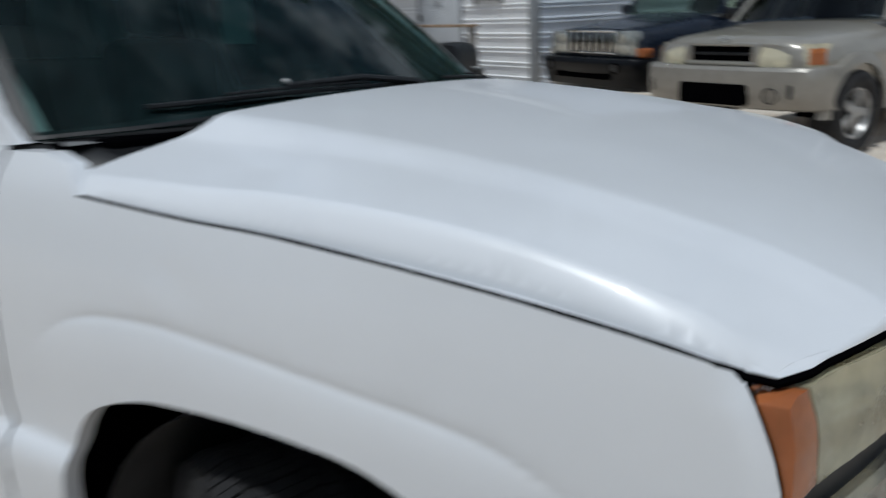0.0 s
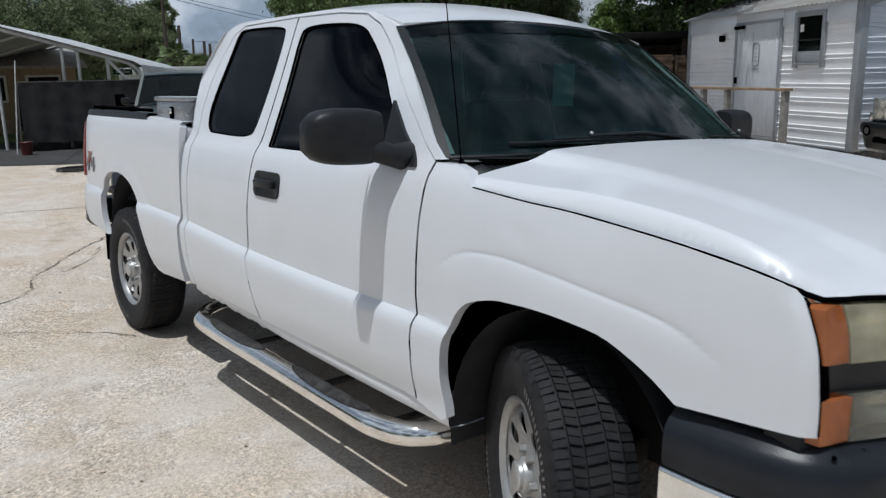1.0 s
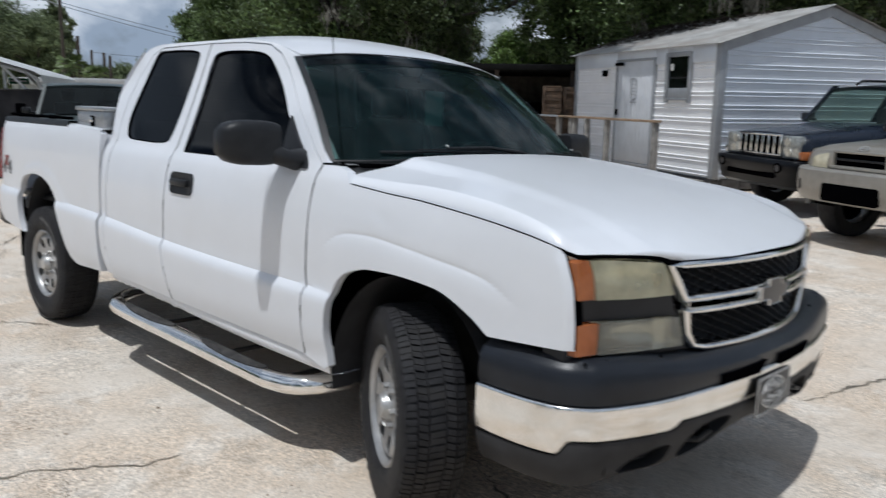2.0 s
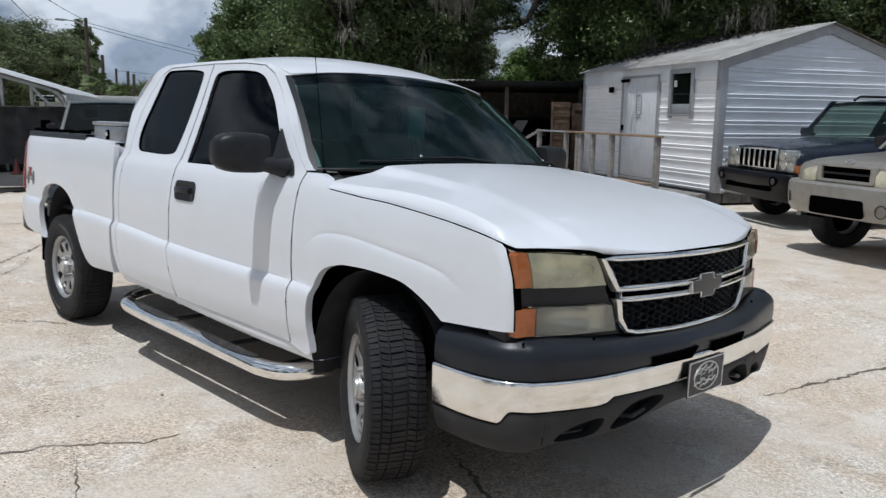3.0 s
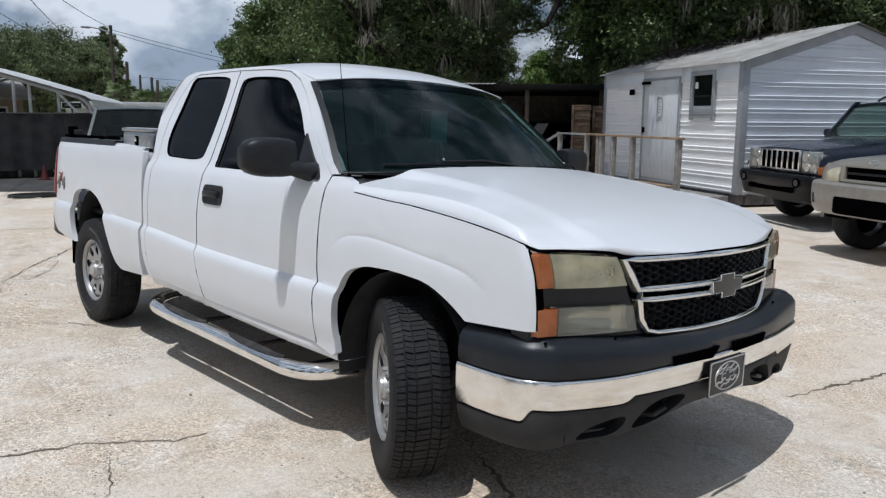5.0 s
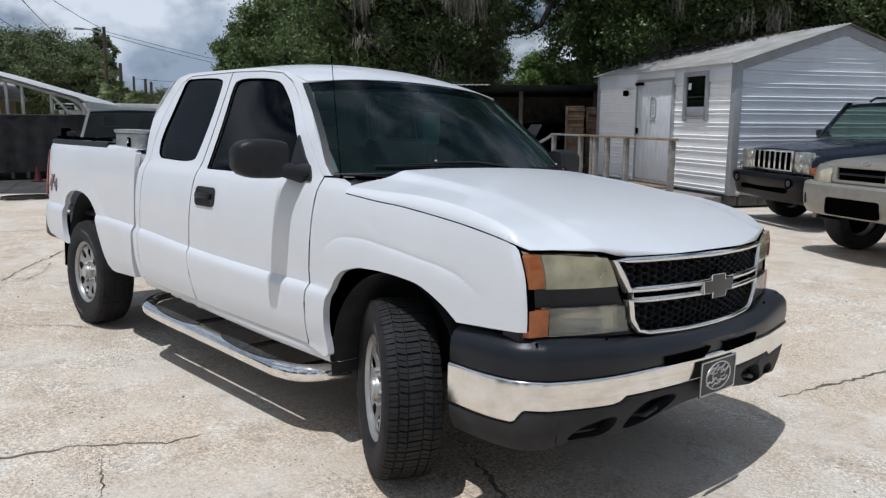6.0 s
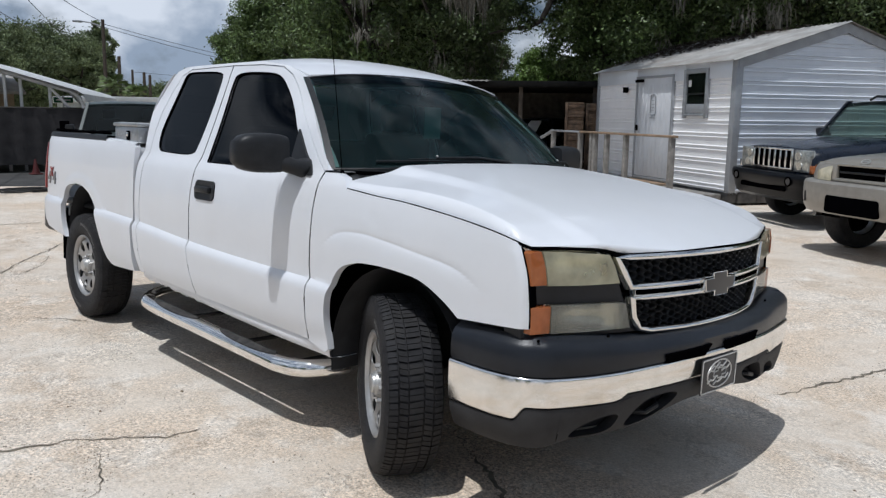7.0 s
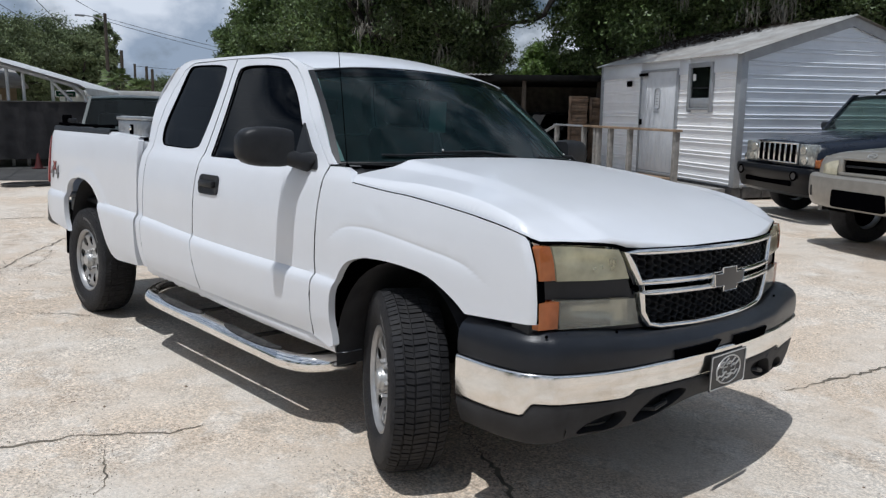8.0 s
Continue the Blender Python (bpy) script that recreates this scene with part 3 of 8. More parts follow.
FENDER = FENDER[:i0] + loft_pts(FENDER[i0:i1 + 1], 44) + FENDER[i1 + 1:]
i0, i1 = BED.index((-3.91, 0.555)), BED.index((-3.085, 0.495))
BED = BED[:i0] + loft_pts(BED[i0:i1 + 1], 50) + BED[i1 + 1:]

for sg in (-1, 1):
    def on_side(x, z, sg=sg, inset=0.0):
        return (x, sg * (side_y(x, z) - inset), z)

    def on_bed(x, z, sg=sg):
        return (x, sg * bed_y(x, z), z)

    turn_in = (0, -sg * 0.035, 0)
    crease = [[(x, interp(CREASE_Z, x) + d) for x in [0.6 - 0.022 * i for i in range(236)]] for d in (0.0045, -0.002, -0.009, -0.019, -0.034, -0.054)]
    flare = [[(x, interp(FLARE_Z, x) - d) for x in [-0.50 + 0.022 * i for i in range(52)]] for d in (-0.014, -0.008, -0.004, 0.0, 0.005, 0.012, 0.022, 0.036, 0.055)]
    arch = [[(-3.63 + 0.56 * k * math.cos(t), 0.62 + 0.46 * k * math.sin(t)) for t in [math.pi * i / 60 for i in range(61)]] for k in (0.91, 0.94, 0.98, 1.015)]
    fender = part("front_fender", sheet(FENDER, on_side, 0.026, flange=turn_in, lines=crease + flare + [[(interp(EDGE_X, 0.79 + 0.014 * i) - d, 0.79 + 0.014 * i) for i in range(20)] for d in (0.006, 0.013, 0.022, 0.034)]), M_WHITE, truck, "white front fender with a flared wheel arch")
    fdoor = part("front_door", sheet(F_DOOR, on_side, 0.03, [smooth_loop(F_WIN, 2)], turn_in, lines=crease), M_WHITE, truck)
    pane_f = part("door_window", sheet(smooth_loop([(x + (0.012 if x < -1.3 else -0.012) * -1, z + (0.012 if z > 1.5 else -0.012)) for x, z in F_WIN], 2), lambda x, z, sg=sg: on_side(x, z, sg, 0.012), 0.05), M_GLASS_SIDE, fdoor, "dark tinted door glass")
    pane_f.visible_shadow = False
    rdoor = part("rear_door", sheet(R_DOOR, on_side, 0.03, [smooth_loop(R_WIN, 2)], turn_in, lines=crease), M_WHITE, truck)
    pane_r = part("door_window", sheet(smooth_loop([(x + (0.012 if x > -2.15 else -0.012), z + (0.012 if z > 1.5 else -0.012)) for x, z in R_WIN], 2), lambda x, z, sg=sg: on_side(x, z, sg, 0.008), 0.05), M_GLASS_SIDE, rdoor, "dark tinted quarter glass")
    pane_r.visible_shadow = False
    # rubber seals round both windows
    for loop, owner in ((F_WIN, fdoor), (R_WIN, rdoor)):
        pts = dense(smooth_loop(loop, 2), 0.04)
        bm = bmesh.new()
        tube(bm, [on_side(x, z, sg, 0.004) for x, z in pts + pts[:1]], 0.0055, 6, caps=False)
        part("window_seal", bm, M_BLACK, owner, "black rubber window seal")
    part("cab_frame", sheet(SHELL, on_side, 0.03, flange=(0, -sg * 0.03, 0)), M_WHITE, truck)
    bedside = part("bed_side", sheet(BED, on_bed, 0.03, flange=turn_in, lines=crease + arch), M_WHITE, truck)
    # top of the bed wall and its inner skin
    bm = bmesh.new()
    xs = [-2.64 - i * 0.12 for i in range(15)] + [-4.36]
    ztop = lambda x: interp([(-4.4, 1.342), (-4.30, 1.342), (-3.2, 1.338), (-2.66, 1.318)], x)
    grid(bm, [[(x, sg * (bed_y(x, ztop(x)) - d), ztop(x) - dz) for d, dz in ((0.0, 0.0), (0.012, -0.008), (0.07, -0.008), (0.085, 0.0), (0.085, 0.40))] for x in xs])
    part("bed_rail", bm, M_WHITE, truck)
    # rocker strip under the doors
    bm = bmesh.new()
    rusty = random.Random(5)
    xs = [-0.40 - i * 0.03 for i in range(71)]
    zb = lambda x: interp([(-3.0, 0.452), (-2.39, 0.462), (-1.7, 0.440), (-1.0, 0.420), (-0.4, 0.418)], x)
    rows = []
    for x in xs:
        r = rusty.uniform(-0.007, 0.006) * sstep(-1.55, -1.80, x) if x < -1.55 else 0.0
        rows.append([(x, sg * y, zb(x) + dz) for y, dz in ((0.945, 0.060), (0.953, 0.036), (0.956, 0.020), (0.953, -0.006 + r), (0.944, -0.016 + r), (0.88, -0.022), (0.80, -0.02))])
    grid(bm, rows)
    part("rocker_panel", bm, M_WHITE, truck)
    # black tubes laid along the panel gaps to draw their shade
    hood_line = [(x, interp(SEAM_Z, x) - 0.003) for x in [-0.325 + 0.05 * i for i in range(21)] + [0.712]]
    for line, r in ((hood_line, 0.0032), ([(x + 0.005, z) for x, z in F_DOOR[:7]], 0.0035), ([(x - 0.005, z) for x, z in F_DOOR[13:]], 0.0028), ([(x - 0.0035, z) for x, z in R_DOOR[14:]], 0.0025)):
        bm = bmesh.new()
        tube(bm, [on_side(x, z, sg, 0.0022) for x, z in line], r, 6)
        part("gap_shade_seal", bm, M_BLACK, truck)
    # black filler as the shade in the gap between cab and bed
    bm = bmesh.new()
    grid(bm, [[(-2.612 - dx, sg * (0.90 if z < 1.15 else 0.90 - 0.12 * (z - 1.15)), z) for dx in (0.0, 0.03)] for z in (0.48, 0.7, 0.9, 1.15, 1.27)])
    part("bed_gap", bm, M_BLACK, truck)
    # inner skin coloured black for the shade behind the panel gaps
    for x0, x1, z0, z1, fn in ((-2.60, -0.45, 0.48, 1.22, side_y), (0.46, 0.74, 0.80, 1.06, side_y), (-0.55, -0.42, 0.50, 1.20, side_y), (-0.42, 0.46, 0.92, 1.10, side_y), (-4.40, -4.02, 0.62, 1.28, bed_y), (-3.2, -2.66, 0.75, 1.28, bed_y)):
        bm = bmesh.new()
        nx, nz = max(2, int((x1 - x0) / 0.12)), 6
        grid(bm, [[(x0 + (x1 - x0) * i / nx, sg * (fn(x0 + (x1 - x0) * i / nx, z0 + (z1 - z0) * k / nz) - 0.04), z0 + (z1 - z0) * k / nz) for k in range(nz + 1)] for i in range(nx + 1)])
        part("inner_panel", bm, M_BLACK, truck)
    # wheel-well liners
    for xc, zc, rx, rz, depth, fn in ((0.03, 0.42, 0.44, 0.47, 0.42, side_y), (-3.62, 0.45, 0.37, 0.53, 0.36, bed_y)):
        bm = bmesh.new()
        rows = []
        for i in range(21):
            a = radians(-10 + 200 * i / 20)
            x, z = xc + rx * math.cos(a), zc + rz * math.sin(a)
            rows.append([(x, sg * (0.94 - depth * k / 4), z) for k in range(5)])
        grid(bm, rows)
        back = [bm.verts.new(r[-1]) for r in rows]
        bm.faces.new(back)
        part("wheel_well", bm, M_VAL, truck, "dark wheel well liner")
    # door handle: a dark cup with a pull bar
    def cup(u, v, sg=sg):
        d = max(abs(u + 1.640) / 0.105, abs(v - 1.092) / 0.048)
        return (u, sg * (side_y(u, v) + 0.007 - 0.005 * (1 - sstep(0.6, 0.95, d))), v)
    ho = rrect(-1.755, -1.525, 1.037, 1.147, 0.032)
    handle = part("door_handle", sheet(ho, cup, 0.014, flange=(0, -sg * 0.02, 0)), M_TRIM, fdoor, "black plastic door handle")
    bm = bmesh.new()
    box(bm, -1.725, -1.560, sg * 0.955, sg * 0.988, 1.078, 1.114, 0.010)
    part("pull", bm, M_TRIM, handle)
    # door mirror on its sail and arm
    mir = part("door_mirror", bmesh.new(), M_TRIM, truck, "black plastic door mirror")
    bm = bmesh.new()
    sec = []
    for k in range(9):
        t = k / 8
        yc = (0.990 if sg < 0 else 0.945) + 0.245 * t
        xc = (-0.797 if sg < 0 else -0.722) - 0.018 * t
        s = (0.90, 0.99, 1.02, 1.02, 1.02, 1.0, 0.95, 0.84, 0.56)[k]
        h, d = 0.092 * s, 0.068 * s
        ring = []
        for j in range(20):
            a = math.tau * j / 20
            ca, sa = math.cos(a), math.sin(a)
            q = 0.52
            ring.append((xc + d * math.copysign(abs(ca) ** q, ca) + 0.02, sg * yc, 1.338 + h * math.copysign(abs(sa) ** q, sa)))
        sec.append(ring)
    vs = grid(bm, sec, closed=True)
    bm.faces.new(vs[0][::-1])
    bm.faces.new(vs[-1])
    bmesh.ops.recalc_face_normals(bm, faces=bm.faces)
    part("housing", bm, M_TRIM, mir, sharp=60)
    bm = bmesh.new()
    tube(bm, [(-0.722, sg * 0.89, 1.272), (-0.710, sg * 0.93, 1.272), (-0.712, sg * 0.965, 1.276), (-0.735, sg * 0.995, 1.288), (-0.765, sg * 1.04, 1.312)], [0.050, 0.046, 0.038, 0.040, 0.036], 14)
    part("arm", bm, M_TRIM, mir)
    part("sail", sheet([(-0.632, 1.240), (-0.672, 1.290), (-0.755, 1.350), (-0.875, 1.458), (-0.862, 1.35), (-0.845, 1.240)], lambda x, z, sg=sg: on_side(x, z, sg, -0.012), 0.03, flange=(0, -sg * 0.03, 0)), M_TRIM, mir)
    bm = bmesh.new()
    box(bm, -0.866 if sg < 0 else -0.79, -0.861 if sg < 0 else -0.785, sg * (1.01 if sg < 0 else 0.98), sg * (1.20 if sg < 0 else 1.16), 1.28, 1.395, 0.002, None)
    part("mirror_glass", bm, M_CHROME, mir)

# hood
HOOD = [(-0.325, -0.930), (-0.318, -0.934), (0.06, -0.934), (0.44, -0.932), (0.60, -0.934), (0.685, -0.927), (0.728, -0.902)]
HOOD += [(front_x(y) - 0.004, y) for y in [-0.80 + 0.1 * i for i in range(17)]]
HOOD += [(x, -y) for x, y in HOOD[:7][::-1]]
HOOD += [(-0.352, 0.90), (-0.345, 0.82), (-0.325, 0.74), (-0.300, 0.675), (-0.290, 0.5), (-0.275, 0.25), (-0.27, 0.0), (-0.275, -0.25), (-0.290, -0.5), (-0.300, -0.675), (-0.325, -0.74), (-0.345, -0.82), (-0.352, -0.90)]
hood = part("hood", sheet(HOOD, lambda x, y: (x, y, hood_z(x, y)), 0.026, flange=(0, 0, -0.016), lines=[[(-0.34 + 0.024 * i, sy * yy) for i in range(54)] for sy in (-1, 1) for yy in (0.62, 0.655, 0.69, 0.725, 0.765, 0.885, 0.895, 0.901, 0.907, 0.915, 0.924, 0.930)]), M_WHITE, truck, "white hood with a raised centre")

LIP_Z = [(0.0, 1.047), (0.57, 1.047), (0.605, 1.057), (0.80, 1.071), (0.90, 1.076), (0.927, 1.084)]
bm = bmesh.new()
lip_ys = [-0.927, -0.915] + [-0.90 + 0.04 * i for i in range(46)] + [0.915, 0.927]
lip_rows = []
for y in lip_ys:
    x = front_x(y) - 0.004 if abs(y) < 0.80 else interp([(0.80, 0.782), (0.902, 0.728), (0.927, 0.685)], abs(y))
    top = hood_z(x, y)
    zb = min(interp(LIP_Z, abs(y)), top - 0.004)
    lip_rows.append([(x - 0.012, y, hood_z(x - 0.012, y) - 0.001), (x, y, top), (x + 0.004, y, top - 0.35 * (top - zb)), (x + 0.005, y, zb + 0.003), (x, y, zb), (x - 0.03, y, zb + 0.002)])
grid(bm, lip_rows)
part("hood_lip", bm, M_WHITE, hood, sharp=60)

# black strips that draw the dark gaps round the headlamps
for sg in (-1, 1):
    bm = bmesh.new()
    tube(bm, [(p[4][0] + 0.001, p[4][1], p[4][2] - 0.004) for p in lip_rows if 0.56 < sg * p[4][1] < 0.93], 0.0065, 6)
    part("gap_shade_seal", bm, M_BLACK, truck)
    bm = bmesh.new()
    grid(bm, [[(x + dx, sg * (side_y(x, z) - dy), z) for dx, dy in ((-0.004, 0.001), (0.0015, 0.002), (0.0015, 0.012), (0.001, 0.042))] for x, z in loft_pts([(0.690, 1.084), (0.705, 1.070), (0.717, 1.048), (0.729, 1.02), (0.740, 0.99), (0.749, 0.955), (0.755, 0.91), (0.759, 0.86), (0.761, 0.78)], 26)])
    part("gap_shade_seal", bm, M_BLACK, truck)

# roof and the back of the cab
def roof_z(x, y):
    return 1.832 + 0.066 * (1 - min(1.3, (abs(y) / 0.70)) ** 2.2) - roof_drop(x)

ROOF = [(-1.022 + 0.090 * (1 - (y / 0.70) ** 2), y) for y in [-0.695 + 0.1158 * i for i in range(13)]]
ROOF += [(-2.575 - 0.04 * (1 - (y / 0.70) ** 2), y) for y in [0.695 - 0.1158 * i for i in range(13)]]
part("roof", sheet(ROOF, lambda x, y: (x, y, roof_z(x, y)), 0.05, flange=(0, 0, -0.025)), M_WHITE, truck)
bm = bmesh.new()
grid(bm, [[(interp([(0.5, -2.60), (1.28, -2.620), (1.41, -2.678), (1.53, -2.716), (1.62, -2.706), (1.70, -2.668), (1.79, -2.58)], z), y * (side_y(-2.3, z) - 0.004), z) for y in [-1 + 0.2 * i for i in range(11)]] for z in (0.5, 0.8, 1.1, 1.28, 1.35, 1.41, 1.47, 1.53, 1.59, 1.64, 1.72, 1.79)])
part("cab_back", bm, M_WHITE, truck)
bm = bmesh.new()
grid(bm, [[(interp([(1.30, -2.655), (1.41, -2.708), (1.53, -2.721), (1.64, -2.678)], z), y, z) for y in (-0.62, -0.2, 0.2, 0.62)] for z in (1.33, 1.41, 1.47, 1.53, 1.60, 1.66)])
part("rear_window", bm, M_GLASS_SIDE, truck, "dark tinted rear glass")

# windscreen with its black border, wipers and cowl
WS_LOW = [(-0.542, -0.890, 1.272), (-0.40, -0.68, 1.283), (-0.350, -0.40, 1.295), (-0.325, 0.0, 1.300), (-0.350, 0.40, 1.295), (-0.40, 0.68, 1.283), (-0.542, 0.890, 1.272)]
WS_TOP = [(-1.033, -0.722, 1.728), (-0.978, -0.50, 1.762), (-0.955, -0.25, 1.778), (-0.948, 0.0, 1.783), (-0.955, 0.25, 1.778), (-0.978, 0.50, 1.762), (-1.033, 0.722, 1.728)]


def ws_pt(u, v, lift=0.0):
    lo = [interp([(i / 6, p[k]) for i, p in enumerate(WS_LOW)], u) for k in range(3)]
    hi = [interp([(i / 6, p[k]) for i, p in enumerate(WS_TOP)], u) for k in range(3)]
    b = 0.022 * math.sin(math.pi * v) + lift
    return tuple(l + (h - l) * v + d for l, h, d in zip(lo, hi, (b * 0.62, 0, b * 0.78)))


bm = bmesh.new()
grid(bm, [[ws_pt(i / 24, k / 12) for i in range(25)] for k in range(13)])
windscreen = part("windscreen", bm, M_GLASS_WS, truck, "clear windscreen with a faint green tint")
windscreen.visible_shadow = False
bm = bmesh.new()
rim = [(i / 24, 0) for i in range(25)] + [(1, k / 12) for k in range(1, 13)] + [(1 - i / 24, 1) for i in range(1, 25)] + [(0, 1 - k / 12) for k in range(1, 12)]
inr = [(0.021 + 0.967 * u, 0.010 + 0.975 * v) for u, v in rim]
rows = [[ws_pt(u, v, 0.004) for u, v in rim], [ws_pt(u, v, 0.006) for u, v in inr], [ws_pt(u, v, -0.006) for u, v in inr]]
grid(bm, rows, closed=True)
part("windscreen_seal", bm, M_TRIM, windscreen, "black windscreen seal")
bm = bmesh.new()
grid(bm, [[ws_pt(0.012 + 0.976 * i / 24, 0.875 + 0.105 * k / 4, 0.003) for i in range(25)] for k in range(5)])
band = part("shade_band", bm, M_GLASS_BAND, windscreen, "dark tinted band along the top of the windscreen")
band.visible_shadow = False
bm = bmesh.new()
cow = [(-0.565, -0.90, 1.258), (-0.45, -0.80, 1.262), (-0.385, -0.55, 1.272), (-0.345, -0.25, 1.282), (-0.335, 0.0, 1.285)]
cow = cow + [(x, -y, z) for x, y, z in cow[:-1][::-1]]
cw = loft_pts(cow, 33)
grid(bm, [[(x - 0.09, y * 0.99, z + 0.025) for x, y, z in cw], [(x, y, z + 0.006) for x, y, z in cw], [(x + 0.09, y * 0.995, z - 0.03) for x, y, z in cw], [(x + 0.16, y * 0.98, z - 0.10) for x, y, z in cw]])
cowl = part("cowl", bm, M_TRIM, truck, "black plastic cowl under the windscreen")
for i in range(14):
    y = -0.80 + 0.022 * i
    bm = bmesh.new()
    box(bm, -0.415 - 0.1 * (0.2 + y * -0.25), -0.335 - 0.1 * (0.2 + y * -0.25), y - 0.004, y + 0.004, 1.258, 1.274, 0.002)
    part("cowl_slat", bm, M_BLACK, cowl)
for u0, u1, v0, v1 in ((0.150, 0.560, 0.060, 0.030), (0.640, 0.930, 0.045, 0.035)):
    um = u0 + 0.46 * (u1 - u0)
    pivot = Vector(ws_pt(u1, 0.0, 0.012)) + Vector((0.05, 0.0, -0.004))
    bm = bmesh.new()
    tube(bm, [tuple(pivot), ws_pt(u1 - 0.02, 0.02, 0.026), ws_pt(0.5 * (u1 + um), 0.048, 0.034), ws_pt(um, 0.052, 0.028)], [0.012, 0.010, 0.008, 0.006], 8)
    wiper = part("wiper", bm, M_TRIM, truck, "black wiper arm")
    bm = bmesh.new()
    tube(bm, [ws_pt(u0 + (u1 - u0) * k / 8, v0 + (v1 - v0) * k / 8, 0.011) for k in range(9)], 0.0055, 6)
    tube(bm, [ws_pt(u0 + (u1 - u0) * k / 8, v0 + (v1 - v0) * k / 8, 0.020 + 0.006 * math.sin(math.pi * k / 8)) for k in range(2, 7)], 0.0035, 6)
    part("wiper_blade", bm, M_TRIM, wiper)
    # pale ball puts the arm's glint into the joint's colour
    bm = bmesh.new()
    bmesh.ops.create_uvsphere(bm, u_segments=12, v_segments=8, radius=0.007, matrix=Matrix.Translation(ws_pt(um, 0.055, 0.038)))
    part("wiper_cap", bm, M_DULLALLOY, wiper, "silver wiper joint made pale for its glint")

# cabin
for u0, sg, trim, lab in ((0.022, 1, M_PILLAR, "pale grey inner pillar trim"), (0.988, -1, M_SEAT, "dark inner pillar trim")):
    bm = bmesh.new()
    grid(bm, [[ws_pt(u0 + sg * w * ((0.034 - 0.050 * v + 0.004 * math.sin(9 * v)) if sg > 0 else 0.02), v, -0.022 - 0.03 * w) for w in (0.0, 0.35, 0.7, 1.0)] for v in [0.03 + (0.055 if sg > 0 else 0.084) * k for k in range(12)]])
    part("pillar_trim", bm, trim, truck, lab)
bm = bmesh.new()
dz = [(-0.44, 1.268), (-0.58, 1.275), (-0.72, 1.262), (-0.80, 1.20), (-0.80, 0.95)]
grid(bm, [[(x + 0.05 * (1 - (y / 0.85) ** 2), y, z) for x, z in dz] for y in [-0.86 + 0.1433 * i for i in range(13)]])
part("dashboard", bm, M_DASH, truck, "grey plastic dashboard")
bm = bmesh.new()
box(bm, -2.55, -0.55, -0.90, 0.90, 0.50, 0.56, 0.01)
part("cab_floor", bm, M_SEAT, truck)
bm = bmesh.new()
grid(bm, [[(x, y, roof_z(x, y) - 0.035) for y in [-0.66 + 0.165 * i for i in range(9)]] for x in (-1.04, -1.2, -1.5, -1.8, -2.1, -2.4)])
part("headliner", bm, M_HEAD, truck, "pale cloth headliner")
for y in (-0.45, 0.45):
    bm = bmesh.new()
    box(bm, -1.62, -1.08, y - 0.26, y + 0.26, 0.86, 1.00, 0.05)
    box(bm, -1.76, -1.60, y - 0.25, y + 0.25, 0.95, 1.47, 0.06)
    box(bm, -1.75, -1.66, y - 0.13, y + 0.13, 1.48, 1.66, 0.04)
    part("seat", bm, M_SEAT, truck, "charcoal cloth seat with a headrest")
bm = bmesh.new()
box(bm, -2.52, -2.40, -0.80, 0.80, 0.90, 1.40, 0.05)
part("rear_bench", bm, M_SEAT, truck)
bm = bmesh.new()
tube(bm, [(-0.97 + 0.075 * math.sin(a) * 1.0, 0.42 + 0.185 * math.cos(a), 1.185 + 0.17 * math.sin(a)) for a in (math.tau * k / 28 for k in range(29))], 0.014, 8, caps=False)
tube(bm, [(-0.97, 0.24, 1.185), (-0.965, 0.42, 1.18), (-0.97, 0.60, 1.185)], 0.018, 6)
tube(bm, [(-0.965, 0.42, 1.18), (-0.72, 0.42, 1.10)], 0.035, 8)
part("steering_wheel", bm, M_BLACK, truck)
bm = bmesh.new()
box(bm, -1.005, -0.965, -0.13, 0.13, 1.625, 1.69, 0.012)
tube(bm, [(-0.96, 0, 1.66), (-0.92, 0, 1.745)], 0.008, 6)
part("inner_mirror", bm, M_BLACK, truck)
bm = bmesh.new()
box(bm, -0.972, -0.969, 0.06, 0.19, 1.44, 1.625, 0.0)
part("parking_card", bm, M_PAPER, truck, "pale green card hanging from the mirror")
# headlamps, side by side with the grille
LAMPS = {"upper": ([(-0.925, 1.068), (-0.80, 1.064), (-0.605, 1.050), (-0.565, 0.932), (-0.72, 0.929), (-0.921, 0.928), (-0.923, 1.0)], -0.835),
         "lower": ([(-0.918, 0.860), (-0.72, 0.860), (-0.525, 0.857), (-0.490, 0.756), (-0.70, 0.753), (-0.914, 0.751)], -0.805)}


def lamp_x(y, z, lift=0.0):
    x = front_x(y) + lift + 0.014 * sstep(0.82, 0.92, abs(y))
    return x - 0.012 * sstep(1.0, 1.07, z)


